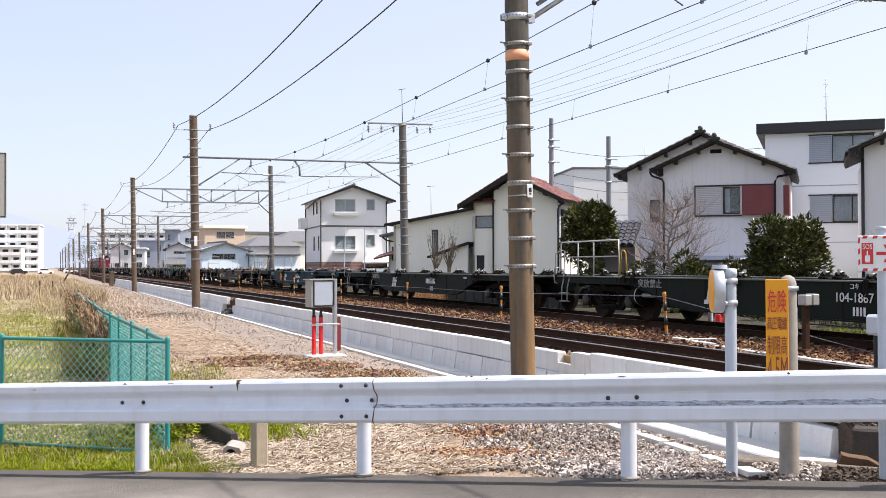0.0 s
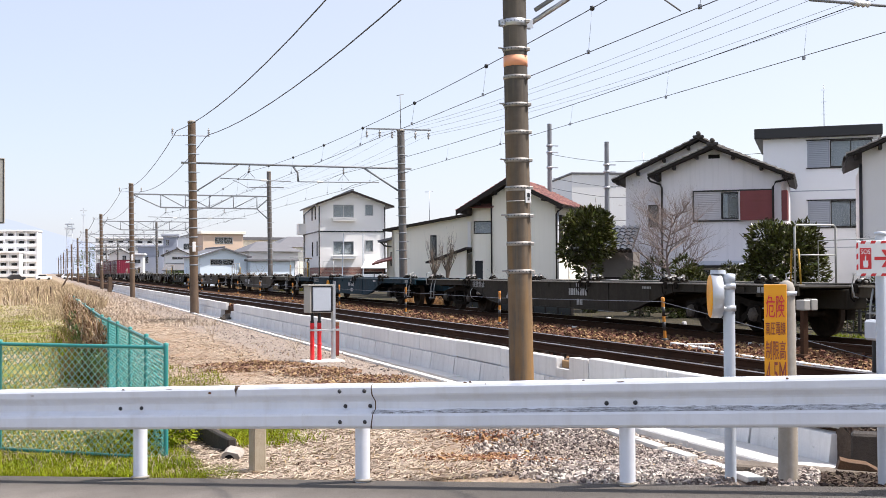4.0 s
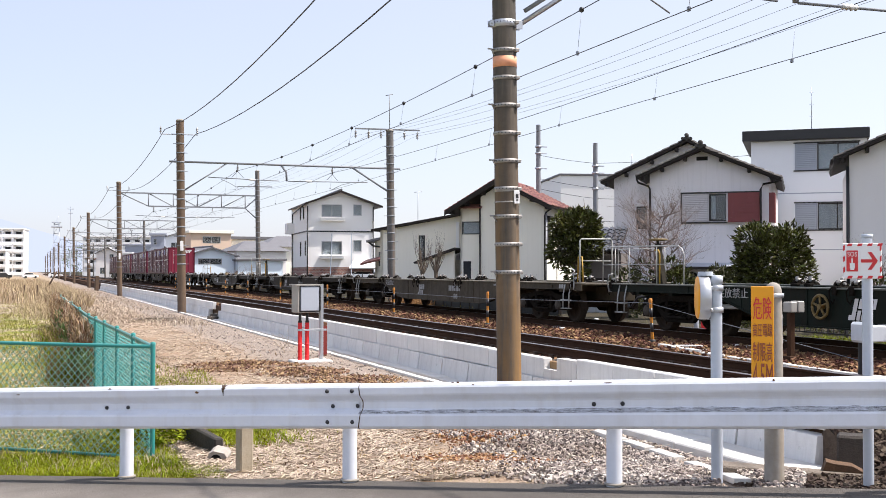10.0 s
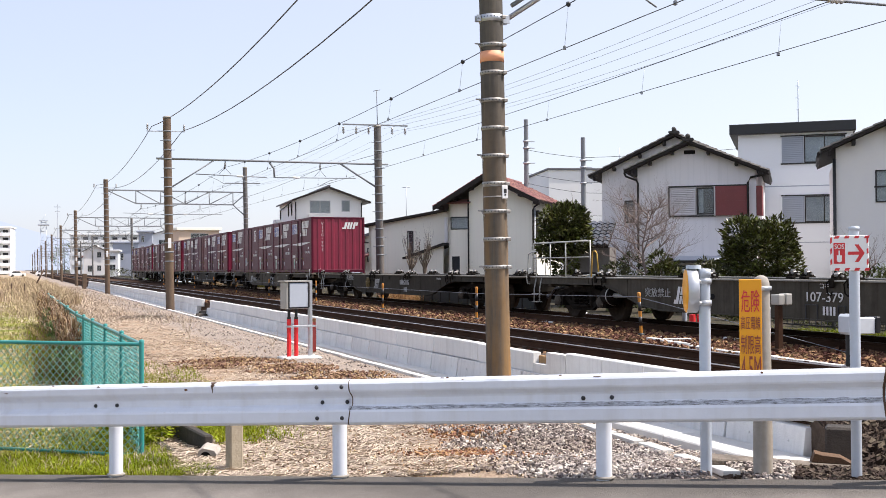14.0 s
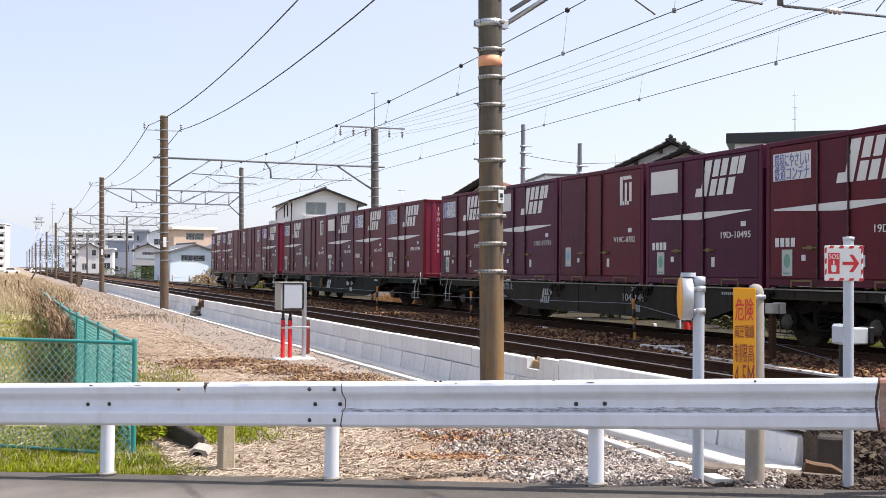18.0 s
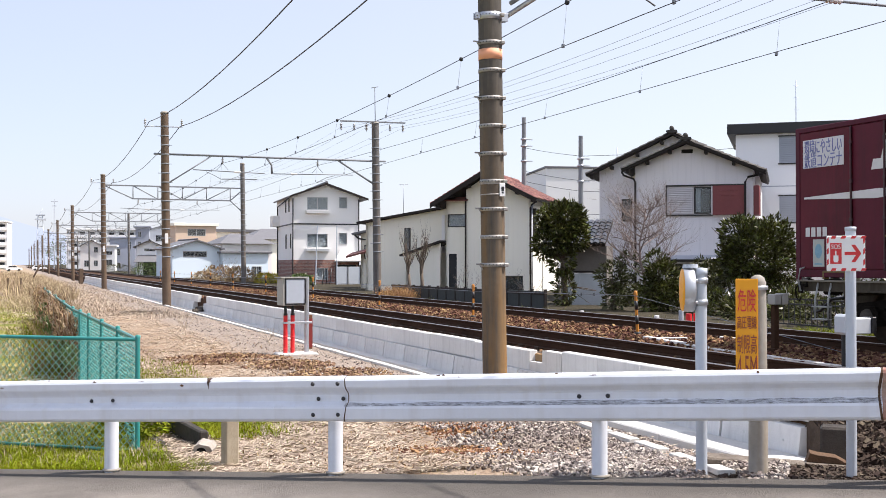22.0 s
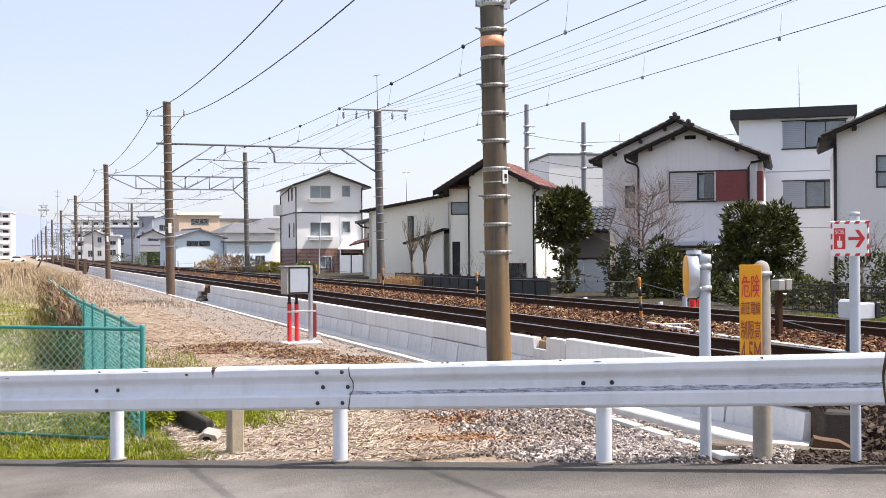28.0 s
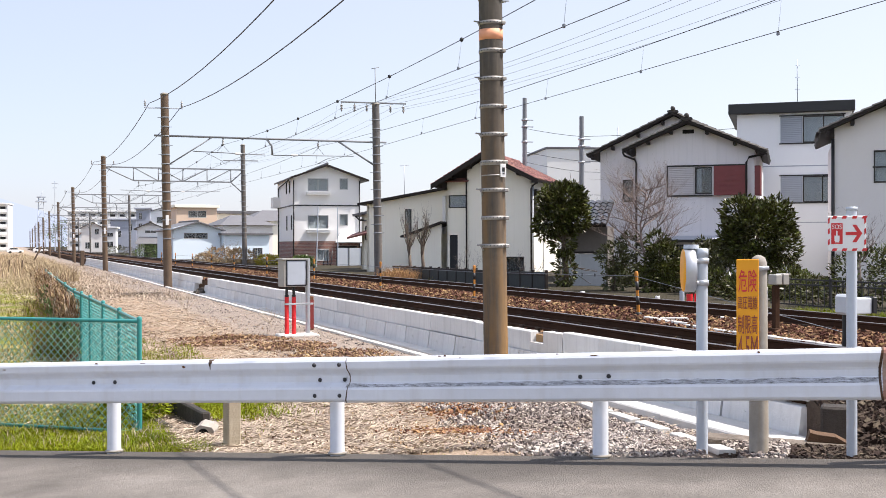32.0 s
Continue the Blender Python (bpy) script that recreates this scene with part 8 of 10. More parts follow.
def litter(count, place, lo, hi, width, rng):
    """Dry stalks lying on the ground, criss-cross."""
    v, f = [], []
    for _ in range(count):
        x, y, z = place(rng)
        l, a = rng.uniform(lo, hi), rng.uniform(0, 6.283)
        dx, dy = math.cos(a) * l / 2, math.sin(a) * l / 2
        nx, ny = -math.sin(a) * width / 2, math.cos(a) * width / 2
        z0, z1 = z + rng.uniform(0.004, 0.03), z + rng.uniform(0.004, 0.05)
        o = len(v)
        v += [(x - dx - nx, y - dy - ny, z0), (x - dx + nx, y - dy + ny, z0 + 0.004), (x + dx + nx, y + dy + ny, z1 + 0.004), (x + dx - nx, y + dy - ny, z1)]
        f.append((o, o + 3, o + 2, o + 1))
    g = Geo()
    g.add(v, f)
    return g


def drain_side(x, y):
    """The bare stretch along the drain channel."""
    return 1.38 < x < 1.95 and 10.0 < y < 13.4


def build_grass():
    rng = random.Random(21)

    def on(s0, s1, n0, n1, power=1.0):
        def f(q):
            while True:
                p = RP + RD * q.uniform(s0, s1) + RN * -(n0 + (n1 - n0) * q.random() ** power)
                k = noise.noise((p.x * 1.3, p.y * 1.3, 9.0))
                if q.random() < 0.55 + k and not drain_side(p.x, p.y) and (p.x < 1.55 + 0.9 * max(0.0, k) or q.random() < 0.05):
                    return p.x, p.y, ground_z(p.x, p.y)
        return f

    def rect(x0, x1, y0, y1, power=1.4, thr=0.5, seed=4.0):
        def f(q):
            while True:
                x = q.uniform(x0, x1)
                y = y0 + (y1 - y0) * q.random() ** power
                if q.random() < thr + 1.2 * noise.noise((x * 0.5, y * 0.5, seed)):
                    d = Vector((x, y, 0)) - RP
                    if d.dot(RN) < -0.5 and not drain_side(x, y):
                        return x, y, ground_z(x, y)
        return f
    solid("verge_grass", blades(46000, on(-7.0, -1.2, 0.24, 2.6, 1.2), 0.02, 0.075, 0.007, rng, 1.1), M_GRASS, "bright green grass on the road verge", "grass", kind="stuff")
    solid("verge_straw", blades(1600, on(-7.0, -0.6, 0.3, 3.0), 0.03, 0.16, 0.006, rng, 1.2), M_STRAW, "dry stalks among the verge grass", "dry grass", kind="stuff")
    solid("sparse_grass", blades(500, on(-1.8, 2.4, 0.14, 0.5), 0.02, 0.06, 0.006, rng, 1.0), M_GRASS_O, "sparse weeds at the asphalt edge", "weeds", kind="stuff")
    solid("field_grass", blades(30000, rect(-9, 1.1, 11.4, 70, 1.5, 0.45, 4.0), 0.04, 0.17, 0.013, rng, 1.3), M_GRASS_O, "rough olive-green field grass", "grass", kind="stuff")
    solid("field_green", blades(8000, rect(-9, 1.2, 11.2, 40, 1.6, 0.2, 14.0), 0.05, 0.18, 0.012, rng, 1.2), M_GRASS, "greener patches in the field", "grass", kind="stuff")
    solid("field_straw", litter(26000, rect(-9, 1.0, 11.6, 75, 1.4, 0.40, 8.0), 0.08, 0.35, 0.011, rng), M_STRAW, "pale dry stalks lying across the field", "dry grass", kind="stuff")
    solid("strip_weeds", blades(6500, rect(1.2, 3.0, 13.0, 24.0, 1.2, 0.25, 2.0), 0.03, 0.12, 0.009, rng, 0.9), M_GRASS, "green weeds beside the fence", "weeds", kind="stuff")

    def corner(q):
        while True:
            x, y = q.gauss(1.85, 0.42), q.gauss(13.0, 0.85)
            if x > 1.25 and 11.4 < y < 15.5 and not drain_side(x, y):
                return x, y, ground_z(x, y)
    solid("corner_grass", blades(16000, corner, 0.03, 0.12, 0.013, rng, 1.0), M_GRASS, "fresh green grass at the corner of the fence", "grass", kind="stuff")

    def bank(q):
        y = 42 + 75 * q.random() ** 1.2
        x = 0.6 + q.gauss(0.4, 0.7) + 0.01 * y * q.uniform(-1, 1)
        return x, y, ground_z(x, y)
    solid("bank_grass", blades(10000, bank, 0.12, 0.42, 0.016, rng, 0.9), M_DRY, "tall dry tan grass on the field bank", "dry grass", kind="stuff")

    def far_bank(q):
        y = 58 + 75 * q.random() ** 1.3
        x = q.uniform(0.9, 3.0)
        return x, y, ground_z(x, y)
    solid("bank_reeds", blades(6500, far_bank, 0.35, 1.05, 0.03, rng, 0.7), M_DRY, "tall tan reeds leaning over the end of the field", "reeds", kind="stuff")

    def twig_heap(q):
        x, y = q.gauss(4.4, 0.45), q.gauss(42.0, 0.6)
        return x, y, ground_z(x, y) + q.uniform(0.0, 0.10)
    solid("brushwood", litter(260, twig_heap, 0.2, 0.7, 0.022, rng), M_BARK, "small heap of dark dead twigs on the strip", "twigs", kind="stuff")

    def hedge(q):
        y = 18.3 + 13 * q.random() ** 1.2
        x = 0.85 + q.gauss(0.0, 0.25)
        return x, y, ground_z(x, y)
    solid("withered_weeds", blades(1800, hedge, 0.15, 0.55, 0.018, rng, 0.8), M_DRY_DARK, "withered brown weeds beyond the fence", "weeds", kind="stuff")

    def vines(q):
        while True:
            y = 17.6 + 20 * q.random() ** 1.1
            lump = 0.5 + 0.5 * noise.noise((y * 0.8, 0, 5)) + 0.3 * noise.noise((y * 2.3, 1, 5))
            if q.random() < 0.35 + lump:
                break
        x = 0.88 - 0.003 * (y - 18.7) + q.gauss(0.0, 0.07 + 0.07 * lump)
        return x, y, ground_z(x, y) + q.random() ** 0.8 * (0.75 + 0.45 * lump)
    solid("dry_vines", blades(12000, vines, 0.04, 0.16, 0.022, rng, 1.8), mat("dead_vine_leaf", (0.32, 0.21, 0.125), 0.9, second=(0.13, 0.08, 0.048), grain=3, stain=0.8, amount=0.7, island=0.5, spec=0.1), "withered brown vines grown over the old fence", "vines", kind="stuff")
    solid("dry_vine_tips", blades(2600, vines, 0.08, 0.24, 0.010, rng, 1.2), M_STRAW, "pale dry stalks standing among the vines", "vines", kind="stuff")

    def ivy(q):
        c = q.choice(((17.9, 0.2), (19.0, 0.15), (22.5, 0.3), (27.0, 0.45)))
        y = q.gauss(c[0], 0.45)
        x = 0.78 + q.gauss(0, 0.10)
        return x, y, ground_z(x, y) + c[1] + q.random() * 0.4
    solid("green_vines", blades(1800, ivy, 0.04, 0.12, 0.03, rng, 1.5), M_LEAF_L, "fresh green vine leaves on the old fence", "vines", kind="stuff")

    solid("fence_weeds", blades(3500, hedge, 0.10, 0.45, 0.016, rng, 0.9), M_GRASS, "rank green weeds along the fence", "weeds", kind="stuff")

    solid("strip_straw", blades(7000, rect(1.2, 5.8, 38, 120, 1.3, 0.5, 6.0), 0.05, 0.22, 0.03, rng, 1.3), M_STRAW, "low dry grass along the distant lineside strip", "dry grass", kind="stuff")

    def reeds(q):
        y = 70 + 150 * q.random() ** 1.2
        x = q.uniform(-22, 2.0)
        return x, y, ground_z(x, y)
    solid("far_reeds", blades(10000, reeds, 0.35, 1.0, 0.06, rng, 0.5), M_DRY, "tall dry reeds at the far side of the field", "reeds", kind="stuff")

    def strawbed(q):
        while True:
            y = 8.2 + 75 * q.random() ** 1.9
            x = q.uniform(1.35, 6.3)
            d = Vector((x, y, 0)) - RP
            edge = 4.4 - 0.10 * max(0, 14 - y) + 0.6 * noise.noise((x, y, 1))
            bare = noise.noise((x * 1.1, y * 1.1, 12.0))
            if d.dot(RN) < -0.10 and (x < edge or q.random() < 0.12) and q.random() < 0.75 - 1.1 * bare:
                return x, y, ground_z(x, y)
    def near_bed(q):
        while True:
            p = strawbed(q)
            if p[1] < 13.0:
                return p
    solid("matted_straw", litter(17000, near_bed, 0.05, 0.22, 0.005, rng), M_STRAW, "long pale straw matted beside the road", "straw", kind="stuff")
    solid("straw_litter", litter(52000, strawbed, 0.03, 0.15, 0.0055, rng), M_STRAW, "pale straw lying over bare soil", "straw", kind="stuff")

    def crumbs(q):
        while True:
            y = 8.2 + 20 * q.random() ** 1.8
            x = q.uniform(1.9, 5.2)
            if (Vector((x, y, 0)) - RP).dot(RN) < -0.22:
                return x, y, ground_z(x, y) + q.uniform(0.0, 0.02)
    solid("leaf_crumbs", litter(4200, crumbs, 0.012, 0.035, 0.013, rng), mat("brown_leaf_crumbs", (0.33, 0.22, 0.14), 0.95, second=(0.15, 0.095, 0.06), grain=6, stain=1.2, amount=0.6, island=0.6, spec=0.1), "crumbled brown leaves and soil among the straw", "leaf litter", kind="stuff")

    def tracks_edge(q):
        y = 12 + 60 * q.random() ** 1.3
        x = q.uniform(15.2, 16.6)
        return x, y, ground_z(x, y)
    solid("cess_weeds", blades(1000, tracks_edge, 0.05, 0.25, 0.012, rng, 0.8), M_GRASS_O, "weeds along the far track edge", "weeds", kind="stuff")

    def green_edge(q):
        y = 13 + 7.5 * q.random()
        x = q.uniform(15.6, 17.0)
        return x, y, ground_z(x, y)
    solid("edge_grass", blades(4500, green_edge, 0.06, 0.2, 0.012, rng, 0.8), M_GRASS, "bright grass strip below the railing", "grass", kind="stuff")

    def tuft(q):
        y = 44.5 + 3.6 * q.random()
        x = 16.0 + q.gauss(0, 0.25)
        return x, y, -0.4
    solid("dry_tuft", blades(1400, tuft, 0.3, 0.85, 0.014, rng, 0.8), mat("orange_dry_grass", (0.42, 0.24, 0.10), 0.85, second=(0.28, 0.15, 0.06), grain=3, amount=0.5, island=0.35), "orange-brown dry grass tuft beside the track", "dry grass", kind="stuff")


def build_trees():
    # broad-leaved evergreen in front of the shed
    leafy_tree("evergreen_tree", 18.7, 35.6, -0.45, [(0.05, 0, 3.25, 0.72, 0.7, 0.7), (-0.38, 0.1, 2.55, 0.66, 0.6, 0.5), (0.42, 0, 3.45, 0.5, 0.5, 0.5), (0.36, -0.1, 2.7, 0.6, 0.5, 0.6), (-0.45, 0.2, 3.35, 0.42, 0.42, 0.45), (0.0, 0, 1.8, 0.45, 0.4, 0.5), (0.1, 0, 0.8, 0.34, 0.3, 0.75), (-0.7, 0.1, 2.15, 0.28, 0.3, 0.25)], 8200, 0.09, 5, "dark evergreen tree with long glossy leaves", M_LEAF, ((0.15, 0, 0), (0.0, 0, 2.0)))
    # rounded evergreen by the grey house
    leafy_tree("evergreen_tree", 21.5, 28.0, -0.45, [(0, 0, 2.0, 0.95, 0.95, 0.95), (-0.45, 0.2, 2.55, 0.6, 0.6, 0.65), (0.45, -0.2, 2.5, 0.6, 0.6, 0.62), (0.8, -0.3, 1.7, 0.42, 0.5, 0.7), (-0.65, 0.3, 1.75, 0.48, 0.5, 0.6), (0.1, 0, 1.1, 0.6, 0.6, 0.5), (0.65, -0.3, 0.8, 0.42, 0.45, 0.5)], 9500, 0.085, 6, "round dark evergreen tree with glossy leaves", M_LEAF, ((0, 0, 0), (0, 0, 1.4)))
    spreading_tree("bare_tree", 19.42, 31.25, -0.45, 4.35, 12, "leafless garden tree with fine spreading twigs", M_BARK_TWIG)
    leafy_tree("shrub", 19.9, 30.8, -0.45, [(0, 0, 1.1, 0.6, 0.5, 0.7), (0.25, 0, 0.5, 0.6, 0.5, 0.6), (-0.3, 0, 0.6, 0.5, 0.4, 0.6), (-0.25, 0, 1.7, 0.35, 0.35, 0.45)], 4200, 0.075, 7, "green shrub with glossy leaves beside the bare tree", M_LEAF, ((0, 0, 0), (0, 0, 0.8)), 0.05, "shrub")
    leafy_tree("shrub", 18.95, 32.4, -0.45, [(0, 0, 1.3, 0.5, 0.45, 0.5), (0.3, -0.2, 0.9, 0.45, 0.4, 0.45), (0.45, -0.3, 1.7, 0.4, 0.4, 0.4), (0.1, 0, 0.5, 0.4, 0.4, 0.4)], 2000, 0.075, 8, "olive-green shrub under the bare tree", M_LEAF_Y, ((0, 0, -0.0), (0, 0, 1.2)), 0.05, "shrub")
    leafy_tree("shrub", 21.0, 29.7, -0.45, [(0, 0, 1.3, 0.65, 0.5, 0.45), (0.35, -0.3, 0.9, 0.5, 0.45, 0.55), (-0.3, 0.1, 0.8, 0.45, 0.4, 0.5), (-0.3, 0, 1.6, 0.35, 0.3, 0.3)], 2600, 0.07, 9, "yellow-green shrub below the lean-to", M_LEAF_Y, ((0, 0, 0), (0, 0, 0.9)), 0.04, "shrub")
    leafy_tree("hedge_shrub", 19.4, 21.2, -0.45, [(0, 0, 0.9, 0.7, 0.7, 0.75), (0.6, -0.7, 1.0, 0.7, 0.8, 0.7), (1.1, -1.5, 0.9, 0.7, 0.8, 0.75)], 4200, 0.06, 10, "dense dark hedge shrub behind the railing", M_LEAF, ((0, 0, 0), (0, 0, 0.6)), 0.05, "shrub")
    # the last five are added to stand in for shade under the trees
    for i, (x, y) in enumerate(((21.4, 35.2), (22.3, 34.8), (23.1, 34.3), (19.6, 27.6), (20.4, 26.6), (19.2, 25.4), (20.0, 24.4), (20.9, 25.6))):
        leafy_tree("shrub", x, y, -0.42, [(0, 0, 0.45, 0.6, 0.5, 0.5), (0.4, 0.1, 0.3, 0.5, 0.4, 0.35), (-0.35, 0, 0.35, 0.45, 0.4, 0.4)], 1300, 0.07, 90 + i, "low dark garden shrub filling the shade by a house", M_LEAF, ((0, 0, 0), (0, 0, 0.3)), 0.03, "shrub")
    leafy_tree("shrub", 18.5, 21.9, -0.42, [(0, 0, 0.45, 0.5, 0.5, 0.45), (0.4, -0.5, 0.35, 0.4, 0.5, 0.4)], 1500, 0.05, 11, "low dark shrub behind the railing", M_LEAF, ((0, 0, 0), (0, 0, 0.3)), 0.03, "shrub")
    bare_tree("bare_tree", 20.5, 22.5, -0.45, 2.9, 31, "small budding bare tree before a grey house", M_BARK_TWIG, 1.1, 5, 0.045, 3, 0.55, 4, 0.05, 0.95, 0.24)
    for x, y, h, s in ((18.9, 52.8, 2.9, 41), (18.9, 50.9, 3.3, 42)):
        bare_tree("pollard_tree", x, y, -0.45, h, s, "pollarded bare tree with thin upright shoots", M_BARK, 0.22, 4, 0.085, 3, 0.42, 3, 0.5, 0.32)
    bare_tree("bare_bush", 17.4, 41.5, -0.45, 1.9, 51, "pale leafless bush behind the board fence", M_BARK_PALE, 0.9, 4, 0.03, 3, 0.2)
    bare_tree("bare_bush", 17.6, 36.2, -0.45, 1.6, 52, "pale leafless bush behind the board fence", M_BARK_PALE, 0.9, 4, 0.03, 3, 0.2)
    # bushes along the far houses
    for i, (x, y, w, h, m, lab) in enumerate(((17.2, 98, 1.5, 1.5, M_DRY_DARK, "brownish withered bush beyond the tracks"), (18.4, 95, 1.2, 1.4, M_DRY_DARK, "withered bush beyond the tracks"), (19.2, 88, 0.9, 0.9, M_LEAF_F, "bush with yellow blossom beyond the tracks"), (20.0, 79.5, 0.8, 0.9, M_LEAF_L, "clipped green bush by the white house"), (16.8, 104, 1.1, 0.9, M_DRY, "pale dry bush beyond the tracks"), (16.8, 150, 2.0, 1.8, M_LEAF_L, "green bush beside the distant line"), (16.0, 185, 2.4, 1.6, M_LEAF_Y, "scrub beside the distant line"))):
        leafy_tree("bush", x, y, -0.45, [(0, 0, h * 0.45, w, w, h * 0.55), (w * 0.6, 0.3, h * 0.4, w * 0.6, w * 0.6, h * 0.45), (-w * 0.5, 0, h * 0.6, w * 0.5, w * 0.5, h * 0.4)], 1100, 0.11, 60 + i, lab, m, ((0, 0, 0), (0, 0, h * 0.4)), 0.04, "bush")
    bare_tree("bare_bush", 17.8, 97.0, -0.45, 2.7, 53, "bare twiggy bush beyond the tracks", M_BARK_PALE, 1.1, 7, 0.05, 4, 0.15)
    for x, y, h, sd in ((4.25, 29.5, 0.95, 54), (4.6, 33.0, 0.8, 55), (5.4, 24.5, 0.7, 56)):
        bare_tree("dead_weed", x, y, ground_z(x, y), h, sd, "dead branching weed with thin pale stems", M_STRAW, 1.2, 5, 0.012, 2, 0.15)
    leafy_tree("verge_shrub", 1.12, 11.7, -0.62, [(0, 0, 0.25, 0.32, 0.35, 0.25), (0.2, 0.3, 0.2, 0.3, 0.35, 0.2), (-0.15, -0.3, 0.18, 0.25, 0.25, 0.18)], 2200, 0.03, 71, "yellow-green weeds growing over the drain", M_GRASS, ((0, 0, 0), (0, 0, 0.15)), 0.012, "weeds")
    for i, (x, y, w, h) in enumerate(((26, 560, 22, 14),)):
        leafy_tree("far_tree", x, y, -0.8, [(0, 0, h * 0.55, w * 0.5, w * 0.5, h * 0.45), (w * 0.4, 0, h * 0.45, w * 0.35, w * 0.35, h * 0.4)], 1500, 0.5, 80 + i, "hazy clump of trees along the distant line", M_LEAF_L, ((0, 0, 0), (0, 0, h * 0.5)), 0.25)


build_grass()
build_trees()

# ---- freight train ----
PITCH = 20.4
WHEEL_R = 0.43


SURGE = {6: -0.34, 17: -0.22, 18: 0.16, 19: 0.03, 20: -0.02, 21: -0.20, 22: -0.15}   # slight surging of the train, by the second


def train_y(t):
    """Where the first loaded container's leading end is at t seconds."""
    a = int(t)
    surge = SURGE.get(a, 0.0) + (SURGE.get(a + 1, 0.0) - SURGE.get(a, 0.0)) * step(0, 1, t - a)
    return 272.777 - 19.38337 * t + 0.31919 * t * t - 0.00621 * t ** 3 - 1.6 * max(0.0, 1 - t / 13) ** 2 + surge


def steel(name, c, rough=0.6):
    return mat(name, c, rough, 0.0, second=tuple(x * 0.42 + 0.004 for x in c), grain=9, stain=1.6, amount=0.65, bump=0.2, bump_scale=30, streak=(0.022, 0.016, 0.011), streak_amount=0.55, spec=0.07)


M_FRAME = {"green": steel("dark_green_underframe", (0.012, 0.019, 0.014)), "grey": steel("grey_underframe", (0.045, 0.039, 0.029)),
           "blue": steel("blue_underframe", (0.018, 0.05, 0.07)), "ash": steel("ash_grey_underframe", (0.092, 0.082, 0.064)), "brown": steel("brown_grey_underframe", (0.10, 0.084, 0.060))}
M_BOGIE = mat("brake_dusted_bogie", (0.022, 0.018, 0.014), 0.95, 0.0, second=(0.006, 0.005, 0.004), grain=16, stain=4, amount=0.7, bump=0.3, spec=0.08)
M_WHEEL = mat("worn_wheel_steel", (0.075, 0.054, 0.038), 0.85, 0.0, second=(0.014, 0.011, 0.009), grain=14, stain=4, amount=0.6, spec=0.12)
# dusty flange colours, paled for the light on the deck edge
M_FLANGE = {k: mat("sunlit_flange_" + k, c, 0.6, 0.0, second=tuple(x * 0.4 for x in c), grain=12, stain=1.4, amount=0.6, bump=0.2, spec=0.3) for k, c in
            (("green", (0.16, 0.17, 0.15)), ("grey", (0.30, 0.28, 0.24)), ("blue", (0.14, 0.20, 0.24)), ("ash", (0.34, 0.33, 0.30)), ("brown", (0.30, 0.27, 0.21)))}
# worn lock steel, its highlights put into the pale colour
M_WORN_HIGHLIT = mat("highlit_worn_steel", (0.42, 0.41, 0.39), 0.5, 0.2, second=(0.16, 0.14, 0.12), grain=20, stain=8, amount=0.6)
M_DUSTY = mat("dusty_grey_casting", (0.12, 0.105, 0.085), 0.9, second=(0.04, 0.034, 0.028), grain=20, stain=6, amount=0.7, spec=0.15)
M_HANDRAIL = mat("pale_handrail", (0.40, 0.41, 0.39), 0.5, 0.1, amount=0.4)
M_HANDRAIL_Y = mat("yellow_handrail", (0.46, 0.28, 0.03), 0.5, amount=0.4)
M_CONTAINER = mat("maroon_container_paint", (0.108, 0.0075, 0.022), 0.45, second=(0.066, 0.005, 0.015), grain=7, stain=1.2, amount=0.55, bump=0.06, bump_scale=20, rand=0.2, streak=(0.03, 0.009, 0.012), streak_amount=0.45, spec=0.2)
M_CONTAINER_P = mat("purple_maroon_container_paint", (0.080, 0.007, 0.036), 0.45, second=(0.050, 0.0045, 0.024), grain=7, stain=1.2, amount=0.55, bump=0.06, bump_scale=20, rand=0.15, streak=(0.03, 0.009, 0.014), streak_amount=0.45, spec=0.2)
M_LOCKBAR = mat("dark_maroon_bar", (0.045, 0.008, 0.013), 0.5, second=(0.025, 0.006, 0.009), amount=0.5)
# container maroon brightened in its colour for end walls facing the sun
M_END_SUNLIT = mat("sunlit_container_end", (0.25, 0.018, 0.045), 0.42, second=(0.17, 0.015, 0.035), grain=7, stain=1.2, amount=0.5, bump=0.05, rand=0.12, streak=(0.12, 0.02, 0.03), streak_amount=0.4)
M_LOGO = mat("white_marking", (0.72, 0.72, 0.71), 0.5, second=(0.55, 0.54, 0.53), grain=10, stain=2, amount=0.4)
M_GREYMARK = mat("faded_marking", (0.42, 0.43, 0.42), 0.6, second=(0.22, 0.22, 0.21), grain=10, stain=3, amount=0.6)
M_SLOGAN = mat("slogan_board", (0.66, 0.66, 0.68), 0.5, second=(0.55, 0.55, 0.58), amount=0.3)
M_SLOGAN_TXT = mat("slogan_blue", (0.17, 0.19, 0.42), 0.5, amount=0.2)
M_STICKER = mat("pale_sticker", (0.50, 0.54, 0.50), 0.6, second=(0.36, 0.40, 0.36), grain=20, stain=6, amount=0.5)
M_STICKER_G = mat("sticker_green", (0.10, 0.30, 0.20), 0.6, second=(0.22, 0.38, 0.30), grain=40, stain=14, amount=0.7)
M_STICKER_B = mat("blue_sticker", (0.25, 0.45, 0.55), 0.5, second=(0.12, 0.30, 0.42), grain=20, stain=10, amount=0.6)
M_DULLYEL = mat("dull_yellow_steel", (0.17, 0.115, 0.03), 0.6, second=(0.12, 0.08, 0.025), grain=16, stain=5, amount=0.5)

CACHE = {}


def cached(key, make, *mats):
    if key not in CACHE:
        CACHE[key] = tidy(make().mesh(key[0] if isinstance(key, tuple) else key, *mats))
    return CACHE[key]


